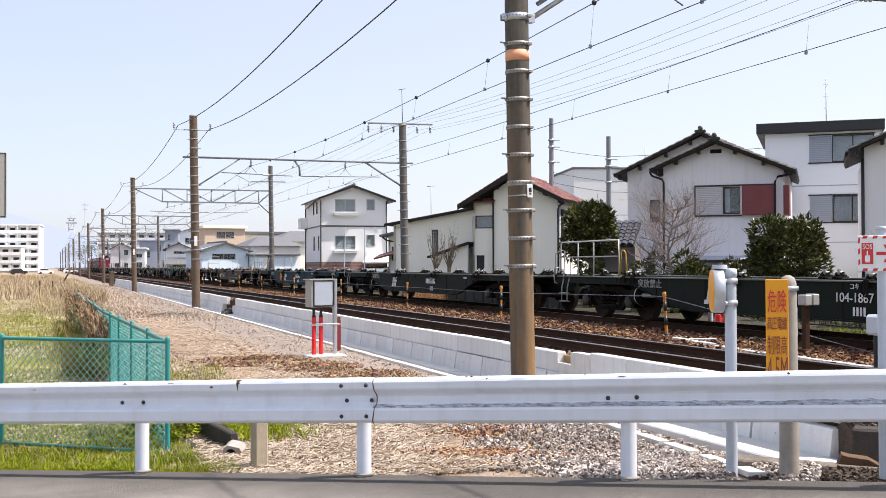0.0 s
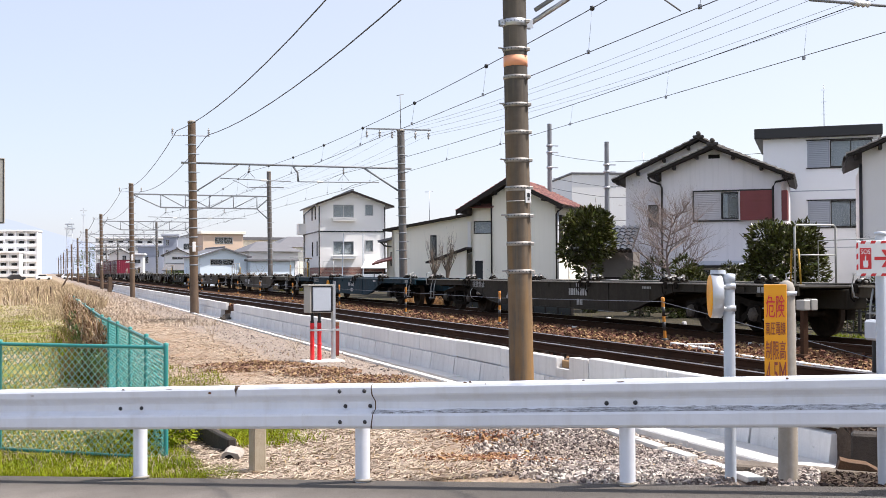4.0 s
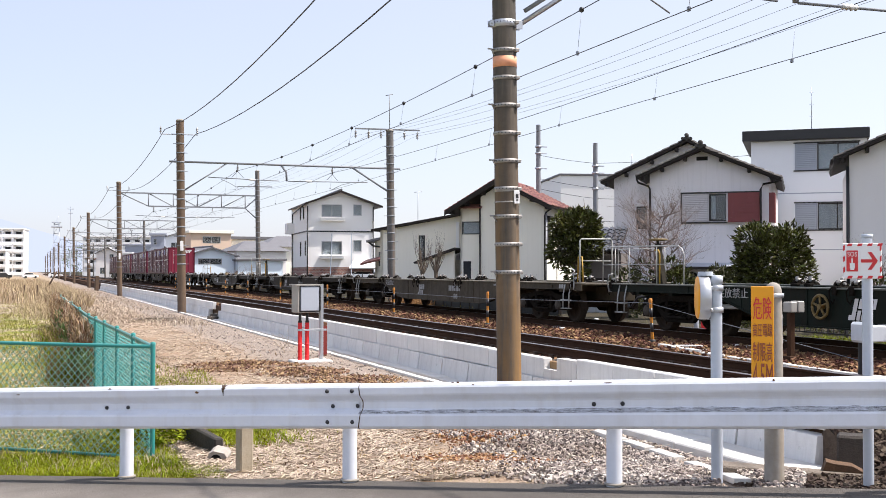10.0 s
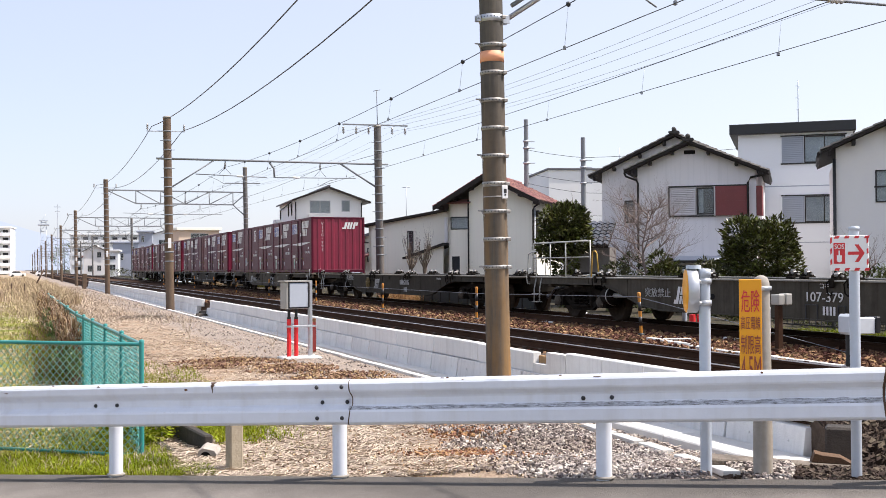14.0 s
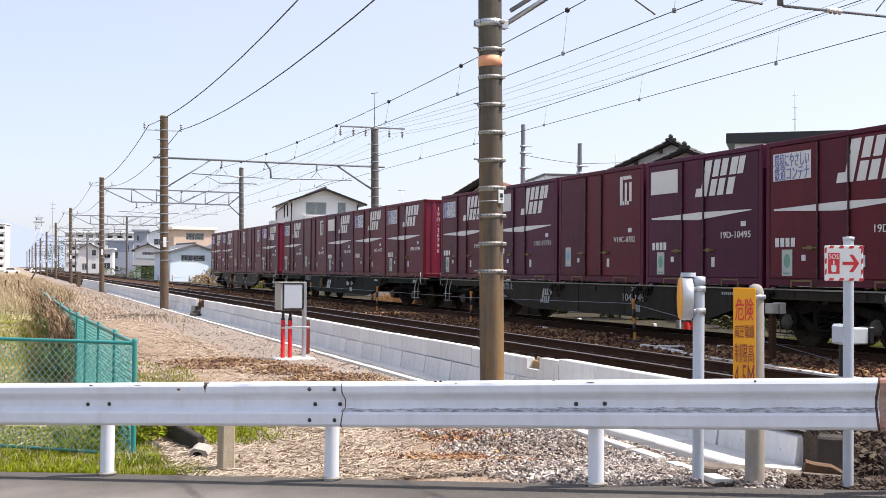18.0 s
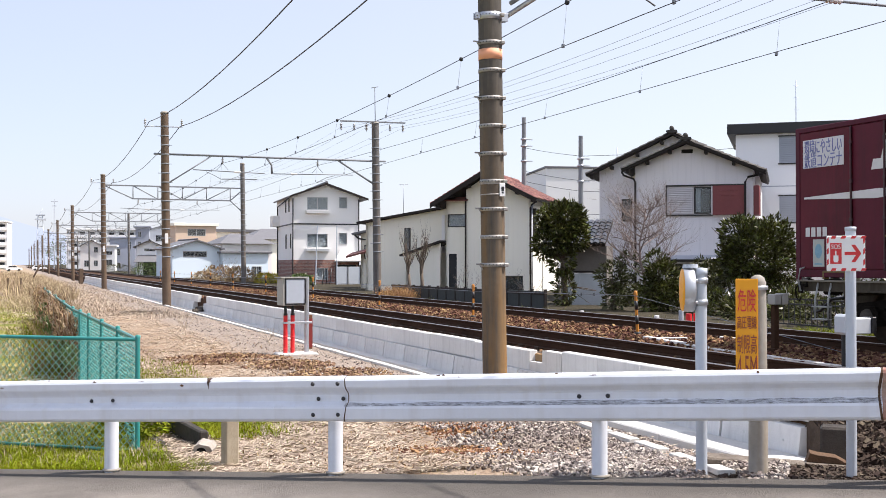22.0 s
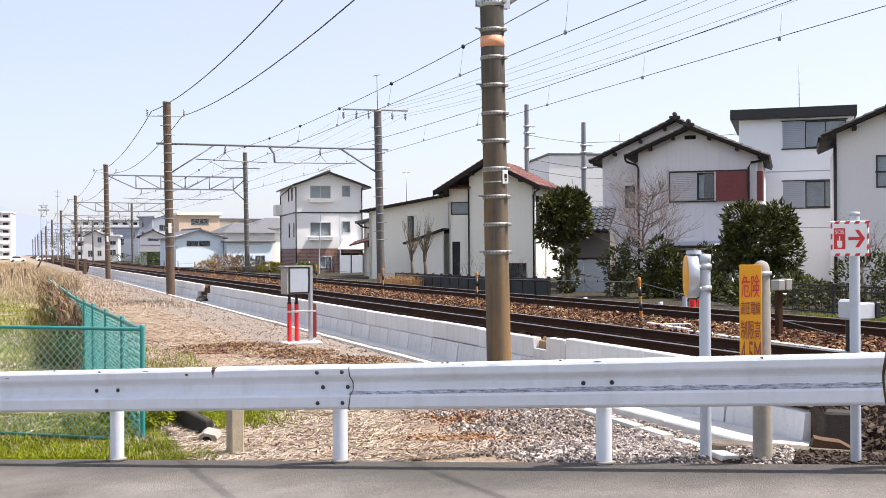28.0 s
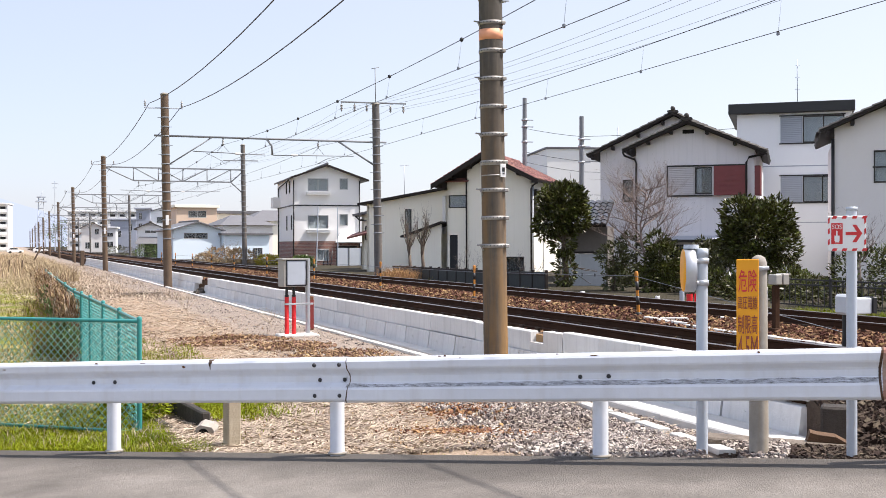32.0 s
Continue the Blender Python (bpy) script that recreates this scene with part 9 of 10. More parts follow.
def side_sill():
    """Fish-bellied side sill: shallow over the bogies, deep between them, with stiffeners and a lower lip."""
    g = Geo()
    half = [(9.55, 0.965), (9.55, 0.80), (8.9, 0.815), (5.75, 0.815), (5.2, 0.70), (4.1, 0.40), (3.4, 0.33)]
    prof = half + [(-y, z) for y, z in reversed(half)]
    g.prism(prof, "x", -1.20, -1.17)
    g.prism([(3.4, 0.33), (3.4, 0.355), (-3.4, 0.355), (-3.4, 0.33)], "x", -1.235, -1.13)
    for s in (-1, 1):
        for (ya, za), (yb, zb) in zip(half[2:], half[3:]):
            g.prism([(s * ya, za), (s * ya, za + 0.025), (s * yb, zb + 0.025), (s * yb, zb)], "x", -1.235, -1.13)
    for y in (-6.4, -4.7, -2.9, -1.0, 1.0, 2.9, 4.7, 6.4):
        z0 = 0.82 if abs(y) > 5.5 else 0.60 if abs(y) > 4 else 0.36
        g.box(-1.212, -1.20, y - 0.014, y + 0.014, z0, 0.965)
    for y in (-7.9, 0.35, 5.9):
        g.box(-1.224, -1.20, y - 0.16, y + 0.16, 0.84, 0.93, 0.006)
    return g


def top_flange():
    """Dusty upper flange of the side sill, its colour paled for the sunlit top edge."""
    g = Geo()
    g.box(-1.245, -1.06, -9.55, 9.55, 0.966, 0.993, 0.005)
    return g


def slot_geo():
    """Long lifting slot in the web, rimmed with a rolled edge: its shade is a flat near-black shape."""
    g = Geo()
    n = 16
    pts = [(-1.213, (0.14 if math.cos(a) > 0 else -0.14) + 0.05 * math.cos(a), 0.05 * math.sin(a)) for a in (2 * math.pi * (k + 0.5) / n for k in range(n))]
    g.add(pts, [tuple(range(n))])
    return g


def data_frame():
    """Two rectangular frames for the data cards, facing -y."""
    g = Geo()
    for x0, x1 in ((-0.46, -0.16), (0.30, 0.48)):
        for a, b, c, e in ((x0, x1, 0.11, 0.125), (x0, x1, -0.125, -0.11), (x0, x0 + 0.02, -0.11, 0.11), (x1 - 0.02, x1, -0.11, 0.11)):
            g.box(a, b, -0.010, 0.001, c, e)
    return g


def underframe():
    g = Geo()
    g.box(-0.22, 0.22, -9.6, 9.6, 0.55, 0.90, 0.02)
    g.box(-1.16, 1.16, -9.5, 9.5, 0.93, 0.955)
    for y in (-8.4, -7.1, -5.6, -3.7, -1.9, 0.0, 1.9, 3.7, 5.6, 7.1, 8.4):
        g.box(-1.16, 1.16, y - 0.07, y + 0.07, 0.62 if abs(y) < 5 else 0.76, 0.93)
    return g


def lock_geo():
    """Folding container lock: hinge lugs, a hooked head and a hanging lever; the worn head is paled for highlights."""
    g = Geo()
    g.box(-0.15, 0.10, -0.10, 0.10, -0.02, 0.03, 0.01)
    for y in (-0.085, 0.06):
        g.prism([(-0.12, 0.03), (0.06, 0.03), (0.02, 0.10), (-0.05, 0.12), (-0.10, 0.08)], "y", y, y + 0.025)
    g.box(-0.19, -0.15, -0.05, 0.05, -0.12, 0.03, 0.012)
    g.tube([(-0.17, 0.05, 0.02), (-0.20, 0.09, -0.06), (-0.19, 0.08, -0.20), (-0.18, 0.02, -0.25), (-0.18, -0.02, -0.18)], 0.013, 5)
    g.slot = 1
    g.box(-0.10, 0.02, -0.05, 0.05, 0.06, 0.125, 0.02)
    g.cyl((-0.05, -0.13, 0.07), (-0.05, 0.13, 0.07), 0.02, n=8)
    g.prism([(-0.03, 0.12), (0.03, 0.12), (0.015, 0.17), (-0.02, 0.16)], "y", -0.03, 0.03)
    return g


def wheelset_geo():
    g = Geo()
    g.cyl((-0.95, 0, 0), (0.95, 0, 0), 0.07, n=10)
    for s in (-1, 1):
        prof = [(0.07, 0.10), (0.14, 0.10), (0.15, 0.04), (0.36, 0.025), (0.37, 0.06), (0.43, 0.065), (0.432, -0.045), (0.46, -0.05), (0.46, -0.07), (0.37, -0.065), (0.36, -0.02), (0.15, -0.03), (0.07, -0.10)]
        g.lathe([(r, s * (0.575 + h)) for r, h in prof], 28, axis="x")
        for k in range(4):
            a = k * math.pi / 2 + 0.4
            g.cyl((s * 0.615, 0.25 * math.cos(a), 0.25 * math.sin(a)), (s * 0.63, 0.25 * math.cos(a), 0.25 * math.sin(a)), 0.05, n=8)
    return g


def bogie_side():
    """Cast side frame with window, axle boxes, brake hanger and lever."""
    g = Geo()
    upper = [(-1.38, 0.50), (-1.30, 0.64), (-0.75, 0.70), (-0.45, 0.77), (0.45, 0.77), (0.75, 0.70), (1.30, 0.64), (1.38, 0.50), (0.80, 0.55), (0.45, 0.64), (-0.45, 0.64), (-0.80, 0.55)]
    g.prism(upper, "x", -0.99, -0.86)
    lower = [(-0.80, 0.56), (-0.42, 0.35), (0.42, 0.35), (0.80, 0.56), (0.86, 0.46), (0.46, 0.22), (-0.46, 0.22), (-0.86, 0.46)]
    g.prism(lower, "x", -0.97, -0.88)
    for y in (-0.42, 0.42):
        g.box(-1.0, -0.87, y - 0.06, y + 0.06, 0.30, 0.68, 0.015)
    for y in (-1.02, 1.02):
        g.prism([(y - 0.20, 0.30), (y + 0.20, 0.30), (y + 0.22, 0.52), (y + 0.14, 0.60), (y - 0.14, 0.60), (y - 0.22, 0.52)], "x", -1.06, -0.86)
        g.box(-1.075, -1.05, y - 0.13, y + 0.13, 0.34, 0.54, 0.01)
        g.tube([(-0.80, y * 0.48, 0.60), (-0.80, y * 0.52, 0.30)], 0.03, 6)
    return g


def axle_cap_geo(y):
    """Round bearing cover with its ring of bolts."""
    def make():
        g = Geo()
        g.lathe([(0.0, -1.13), (0.09, -1.13), (0.12, -1.10), (0.135, -1.06)], 16, (0, y, WHEEL_R), "x")
        for k in range(6):
            a = k * math.pi / 3
            g.cyl((-1.125, y + 0.10 * math.cos(a), WHEEL_R + 0.10 * math.sin(a)), (-1.09, y + 0.10 * math.cos(a), WHEEL_R + 0.10 * math.sin(a)), 0.014, n=6)
        return g
    return make


def spring_geo():
    g = Geo()
    for y in (-0.24, 0.0, 0.24):
        pts = [(-0.96 + 0.075 * math.cos(a * 0.9), y + 0.075 * math.sin(a * 0.9), 0.34 + 0.27 * a / 22) for a in range(23)]
        g.tube(pts, 0.018, 5)
    g.box(-1.05, -0.86, -0.38, 0.38, 0.30, 0.345, 0.01)
    return g


def coupler_geo():
    g = Geo()
    g.box(-0.09, 0.09, 9.5, 10.0, 0.78, 0.96, 0.02)
    g.box(-0.16, 0.14, 9.95, 10.19, 0.72, 1.0, 0.04)
    g.cyl((0.1, 10.12, 0.70), (0.1, 10.12, 1.02), 0.06, n=10)
    return g


def step_geo():
    g = Geo()
    for y in (8.75, 9.05):
        g.tube([(-1.2, y, 0.95), (-1.26, y, 0.70), (-1.27, y, 0.36)], 0.016, 6)
    for z in (0.36, 0.56):
        g.box(-1.33, -1.2, 8.74, 9.06, z, z + 0.02)
    return g


def hand_loop():
    g = Geo()
    g.tube([(-1.23, 9.35, 0.80), (-1.30, 9.36, 0.82), (-1.31, 9.4, 1.0), (-1.30, 9.36, 1.18), (-1.2, 9.35, 1.2)], 0.014, 6)
    return g


def pipe_geo():
    return Geo().tube([(-0.95, -5.2, 0.62), (-0.95, 5.2, 0.62)], 0.025, 6)


def hose_geo():
    return Geo().tube([(-0.3, 9.3, 0.7), (-0.36, 9.7, 0.66), (-0.38, 9.95, 0.45), (-0.34, 10.15, 0.42), (-0.30, 10.2, 0.5)], 0.028, 6)


def tank_geo():
    g = Geo()
    g.cyl((-0.72, -1.5, 0.46), (-0.72, -0.3, 0.46), 0.17, n=16)
    g.lathe([(0.17, -0.3), (0.12, -0.22), (0.0, -0.19)], 16, (-0.72, 0, 0.46), "y")
    return g


def cylinder_geo():
    """Brake cylinder drum with a bolted rim."""
    g = Geo()
    g.lathe([(0.0, 5.95), (0.13, 5.93), (0.185, 5.86), (0.185, 5.60), (0.21, 5.60), (0.21, 5.55), (0.06, 5.54), (0.0, 5.54)], 20, (-1.02, 0, 0.58), "y")
    return g


def push_rod_geo():
    return Geo().cyl((-1.02, 4.75, 0.60), (-1.02, 5.55, 0.59), 0.042, 0.05, n=12).lathe([(0.212, 5.595), (0.218, 5.575), (0.212, 5.555), (0.19, 5.552)], 20, (-1.02, 0, 0.58), "y")


def handwheel_geo():
    g = Geo()
    n = 20
    pts = [(-1.27, 2.5 + 0.19 * math.cos(2 * math.pi * i / n), 0.68 + 0.19 * math.sin(2 * math.pi * i / n)) for i in range(n + 1)]
    g.tube(pts, 0.024, 6)
    for i in range(5):
        a = 2 * math.pi * i / 5 + 0.3
        g.tube([(-1.27, 2.5, 0.68), (-1.27, 2.5 + 0.18 * math.cos(a), 0.68 + 0.18 * math.sin(a))], 0.022, 5)
    g.cyl((-1.30, 2.5, 0.68), (-1.2, 2.5, 0.68), 0.045, n=10)
    return g


def cage_geo():
    """Handrail along the end platform beside the brake pillar, its end bent down."""
    g = Geo()
    x = -1.17
    g.tube([(x, 6.60, 1.0), (x, 6.60, 1.58), (x, 6.66, 1.70), (x, 6.8, 1.77), (x, 9.80, 1.80), (x, 9.84, 1.76), (x, 9.86, 1.0)], 0.015, 6)
    g.tube([(x, 6.60, 1.40), (x, 9.84, 1.40)], 0.010, 6)
    for y in (7.6, 8.7, 9.3):
        g.tube([(x, y, 1.79), (x, y, 1.0)], 0.011, 6)
    return g


def flat_cage_geo():
    """Platform handrail with a long level top bar and a lower inner bar."""
    g = Geo()
    x = -1.17
    g.tube([(x, 7.30, 1.77), (x, 9.90, 1.82)], 0.020, 6)
    g.tube([(-0.98, 7.76, 1.70), (-0.98, 9.5, 1.72), (-0.98, 9.54, 1.0)], 0.012, 6)
    for y in (7.55, 8.55, 9.05, 9.35):
        g.tube([(x, y, 1.79), (x, y, 1.0)], 0.011, 6)
    return g


def cage_grab_geo():
    """Yellow grab rail on the platform."""
    return Geo().tube([(-1.0, 7.76, 1.0), (-1.0, 7.76, 1.62), (-1.0, 7.80, 1.70), (-1.0, 7.95, 1.70)], 0.016, 6)


def pillar_geo():
    g = Geo()
    g.prism([(7.72, 1.0), (7.92, 1.0), (8.02, 1.84), (7.93, 1.84)], "x", -0.95, -0.85)
    g.cyl((-0.9, 7.98, 1.8), (-0.9, 7.98, 1.92), 0.03, n=8)
    return g


def brake_wheel_geo():
    g = Geo()
    g.lathe([(0.0, 1.95), (0.16, 1.945), (0.20, 1.93), (0.20, 1.91), (0.16, 1.90), (0.0, 1.90)], 20, (-0.9, 7.98, 0))
    return g


def bars_geo():
    """Two-bar rail across the end of the deck."""
    g = Geo()
    g.tube([(-1.18, -9.45, 1.0), (-1.18, -9.45, 1.98), (-1.14, -9.45, 2.02), (-0.36, -9.45, 2.02), (-0.32, -9.45, 1.98), (-0.32, -9.45, 1.0)], 0.018, 6)
    g.tube([(-1.18, -9.45, 1.5), (-0.32, -9.45, 1.5)], 0.014, 6)
    g.tube([(1.14, -9.45, 1.0), (1.14, -9.45, 1.82), (1.14, -7.2, 1.82), (1.14, -7.2, 1.0)], 0.014, 6)
    return g


def aframe_geo():
    g = Geo()
    g.tube([(-1.16, -9.30, 1.0), (-1.16, -9.34, 1.6), (-1.16, -9.52, 1.6), (-1.16, -9.58, 1.0)], 0.016, 6)
    return g


def long_rail_geo():
    g = Geo()
    g.tube([(-1.14, 6.4, 1.0), (-1.14, 6.4, 1.82), (-1.14, 9.3, 1.82), (-1.14, 9.33, 1.78), (-1.14, 9.35, 1.0)], 0.02, 6)
    g.tube([(-1.14, 6.4, 1.45), (-1.14, 9.33, 1.45)], 0.015, 6)
    g.tube([(-1.14, 7.6, 1.82), (-1.14, 7.6, 1.0)], 0.016, 6)
    g.tube([(-1.14, 8.4, 1.82), (-1.14, 8.4, 1.0)], 0.014, 6)
    g.tube([(-1.18, 9.1, 0.95), (-1.2, 9.0, 1.6), (-1.2, 9.2, 1.62), (-1.2, 9.5, 1.55), (-1.18, 9.6, 1.0)], 0.014, 6)
    return g


def yellow_frame_geo():
    g = Geo()
    g.tube([(-1.14, 6.02, 1.0), (-1.14, 6.10, 1.52), (-1.14, 6.16, 1.58), (-1.14, 6.30, 1.58), (-1.14, 6.36, 1.0)], 0.016, 6)
    return g


def logo_geo(w, h, y0=0.0, slit=True):
    """Three slanted slabs with a slit: the maker's mark as plain shapes, in the xz plane facing -y."""
    g = Geo()
    sl = 0.28 * h

    def slab(x0, x1, z0, z1):
        k0, k1 = sl * z0 / h, sl * z1 / h
        g.add([(x0 + k0, y0, z0), (x1 + k0, y0, z0), (x1 + k1, y0, z1), (x0 + k1, y0, z1)], [(0, 1, 2, 3)])
    a = (w - sl)
    m0, m1 = (0.46 * h, 0.53 * h) if slit else (0.5 * h, 0.5 * h)
    slab(0.14 * a, 0.29 * a, 0.0, h)
    slab(0.03 * a, 0.14 * a, 0.0, 0.24 * h)
    for x0, x1 in ((0.34, 0.47), (0.51, 0.64), (0.70, 0.84)):
        slab(x0 * a, x1 * a, 0.0, m0)
        slab(x0 * a, x1 * a, m1, h)
    slab(0.86 * a, 0.98 * a, m1, h)
    for i, p in enumerate(g.v):
        g.v[i] = (p[0] - w / 2, p[1], p[2] - h / 2)
    return g


SIDE = Matrix.Rotation(radians(-90), 4, "Z")


def bars(widths, h, gap, total=None):
    """A line of unreadable small characters as plain bars, centred, facing -y."""
    g = Geo()
    x = -(sum(widths) + gap * (len(widths) - 1)) / 2
    for w in widths:
        g.add([(x, 0, -h / 2), (x + w, 0, -h / 2), (x + w, 0, h / 2), (x, 0, h / 2)], [(0, 1, 2, 3)])
        x += w + gap
    return g


# wagon numbers that stand out on the sills, and where along the wagon they are painted
NUMBERS = {13: ("104-1867", -1.3), 7: ("107-1505", -1.4), 8: ("104-1630", -1.2), 2: ("107-379", -1.4), 3: ("104-311", -1.6), 10: ("107-1097", -2.7), 5: ("104-890", -1.6), -1: ("104-149", -1.4), -2: ("104-1766", -1.4)}


def make_wagon(k, color, rear, front, loaded=False, wheel_yellow=False):
    label = {"green": "dark green", "grey": "grimy grey", "blue": "dusty blue", "ash": "ash grey", "brown": "brownish grey"}[color]
    wa = thing("flat_wagon", pose(T2, train_y(0) - PITCH * k + 9.35, 0), label + (" container flat wagon loaded with maroon containers" if loaded else " empty container flat wagon with deck locks"), "flat wagon", "wagons of the freight train")
    wa.rotation_mode = "QUATERNION"
    mf = M_FRAME[color]
    part("underframe", cached(("underframe", color), underframe, mf), None, wa)
    flip = Matrix.Rotation(math.pi, 4, "Z")
    for i in (0, 1):
        m = flip if i else Matrix()
        part("side_sill", cached(("side_sill", color), side_sill, mf), None, wa, at=m)
        part("top_flange", cached(("top_flange", color), top_flange, M_FLANGE[color]), None, wa, "dusty upper flange, paled for its sunlit top", at=m)
        part("coupler", cached("coupler", coupler_geo, M_BOGIE), None, wa, at=m)
    for i in range(6):
        y = -9.41 + i * 3.80
        for sx in (-1, 1):
            for dy in ((0.2,) if i == 0 else (-0.2,) if i == 5 else (-0.2, 0.2)):
                part("deck_lock", cached("deck_lock", lock_geo, M_BOGIE, M_WORN_HIGHLIT), None, wa, at=pose(sx * 1.08, y + dy, 0.99, 0, 0, 0 if sx < 0 else 180) if not loaded else pose(sx * 1.10, y + dy, 0.90, 0, 0, 0 if sx < 0 else 180))
    for y in (-7.1, 7.1):
        bo = part("bogie", cached("bogie", lambda: Geo().box(-0.85, 0.85, -0.2, 0.2, 0.42, 0.72, 0.03).box(-0.8, -0.6, -1.3, 1.3, 0.55, 0.66).box(0.6, 0.8, -1.3, 1.3, 0.55, 0.66), M_BOGIE), None, wa, "brake-dusted bogie", at=pose(0, y, 0))
        for i in (0, 1):
            m = flip if i else Matrix()
            part("side_frame", cached("side_frame", bogie_side, M_BOGIE), None, bo, at=m)
            part("spring_nest", cached("spring_nest", spring_geo, M_BOGIE), None, bo, at=m)
            for y2 in (-1.02, 1.02):
                part("axle_cap", cached(("axle_cap", y2), axle_cap_geo(y2), M_DUSTY), None, bo, "dusty bearing cover", at=m)
        for dy in (-1.02, 1.02):
            ws = part("wheelset", cached("wheelset", wheelset_geo, M_WHEEL), None, bo, "worn steel wheels on an axle", at=pose(0, dy, WHEEL_R))
            WHEELS.append((ws, k, y + dy, dy))
    part("brake_pipe", cached("brake_pipe", pipe_geo, M_BLACK), None, wa)
    for m in (Matrix(), flip):
        part("brake_hose", cached("brake_hose", hose_geo, M_BLACK), None, wa, at=m)
    part("air_tank", cached("air_tank", tank_geo, M_BOGIE), None, wa)
    cyl = part("brake_cylinder", cached("brake_cylinder", cylinder_geo, M_BOGIE), None, wa, "black brake cylinder drum")
    part("push_rod", cached("push_rod", push_rod_geo, M_HANDRAIL), None, cyl, "pale push rod and rim")
    newer = NUMBERS.get(k, ("",))[0].startswith("107") or k in (0, 6)
    if newer:
        for y in (1.75, -5.2):
            part("lifting_slot", cached("lifting_slot", slot_geo, M_DARK), None, wa, "near-black oblong painted for a slot in the web", at=pose(0, y, 0.66))
    elif k in (-3, -2, 1, 3, 5, 8, 11):
        part("handwheel", cached(("handwheel", wheel_yellow), handwheel_geo, M_YELLOW if wheel_yellow else M_DULLYEL), None, wa, "brake handwheel")
    for i in (0, 1):
        part("step_ladder", cached("step_ladder", step_geo, M_HANDRAIL), None, wa, at=flip @ Matrix.Diagonal((-1, 1, 1, 1)) if i else Matrix())
        part("grab_handle", cached("grab_handle", hand_loop, M_HANDRAIL), None, wa, at=flip @ Matrix.Diagonal((-1, 1, 1, 1)) if i else Matrix())
    if rear == "cage":
        part("handrail_cage", cached(("handrail_cage", k == 3), flat_cage_geo if k == 3 else cage_geo, M_HANDRAIL), None, wa, "pale tube handrail")
        part("brake_pillar", cached("brake_pillar", pillar_geo, mf), None, wa)
        part("brake_wheel", cached("brake_wheel", brake_wheel_geo, M_DULLYEL), None, wa, "yellow brake wheel")
        part("grab_rail", cached("grab_rail", cage_grab_geo, M_HANDRAIL_Y), None, wa, "yellow grab rail")
    if rear == "rail":
        part("handrail", cached("handrail", long_rail_geo, M_HANDRAIL), None, wa, "pale tube handrail")
        part("a_frame", cached("rear_a_frame", yellow_frame_geo, M_HANDRAIL_Y), None, wa, "yellow frame")
    if rear == "end":
        part("end_rail", cached("end_rail", bars_geo, M_HANDRAIL), None, wa, "pale two-bar rail", at=flip @ Matrix.Diagonal((-1, 1, 1, 1)))
    if front == "bars":
        part("end_rail", cached("end_rail", bars_geo, M_HANDRAIL), None, wa, "pale two-bar rail")
        part("a_frame", cached("a_frame", aframe_geo, M_HANDRAIL_Y), None, wa, "yellow tube frame")
    # markings on the side facing the near track; the wagon number is bars
    x = -1.2145

    def mark(name, me, y, z, lab=""):
        return part(name, me, None, wa, lab, at=Matrix.Translation((x, y, z)) @ SIDE)
    key = ("hump_notice",)
    if key not in CACHE:
        me = text_mesh("突放禁止", 0.2, 0.95).copy()
        me.materials.append(M_GREYMARK)
        CACHE[key] = me
    notice = {0: (2.85, 0.66), -3: (4.3, 0.68)}.get(k, (3.5, 0.70) if newer else (4.95, 0.86))
    mark("lettering", CACHE[key], *notice)
    bright = M_LOGO if color in ("blue", "green", "ash") else M_GREYMARK
    mark("maker_mark", cached(("maker_mark", bright.name), lambda: logo_geo(0.68, 0.34), bright), 3.75 if k == 0 else 1.6 if k in (-3, -2, 1, 3, 4, 5, 8, 11) else 2.6, 0.66, "white slanted mark")
    num, ny = NUMBERS.get(k, ("", -1.4))
    if num:
        for body, size, w0, z in (("コキ", 0.11, 0.2, 0.90), (num, 0.22, 0.85, 0.72)):
            me = text_mesh(body, size, w0).copy()
            me.materials.append(bright)
            mark("lettering", me, ny, z)
    else:
        mark("number_line", cached(("number_bars", bright.name), lambda: bars((0.09, 0.09, 0.09, 0.05, 0.09, 0.09, 0.09, 0.09), 0.16, 0.035), bright), ny, 0.74)
        mark("type_line", cached(("type_bars", bright.name), lambda: bars((0.07, 0.07), 0.08, 0.03), bright), ny, 0.90)
    if newer:
        mark("card_frame", cached("card_frame", data_frame, M_BLACKPAINT), ny, 0.47, "black card frames")
    mark("data_line", cached(("data_bars", bright.name), lambda: bars((0.05, 0.05, 0.05, 0.05), 0.14, 0.03), bright), ny - 0.1, 0.50)
    mark("data_line", cached(("data_bars2", bright.name), lambda: bars((0.04,) * 6, 0.05, 0.02), bright), -4.6, 0.88)
    g = cached("tail_plate", lambda: bars((0.09, 0.09, 0.09), 0.12, 0.03), M_GREYMARK)
    mark("data_line", g, -8.6, 0.88)
    return wa


WHEELS = []
WAGONS = []
SLACK = {0: -0.08, -1: 0.10, -2: 0.18}   # play in the couplers of the loaded wagons
CONTAINERS = []


# ---- containers ----
CW, CL, CH = 2.45, 3.715, 2.5


def container_body():
    g = Geo()
    w, h, d = CW / 2, CH, CL / 2
    g.box(-w + 0.03, w - 0.03, -d + 0.05, d - 0.05, 0.14, h - 0.03)
    return g


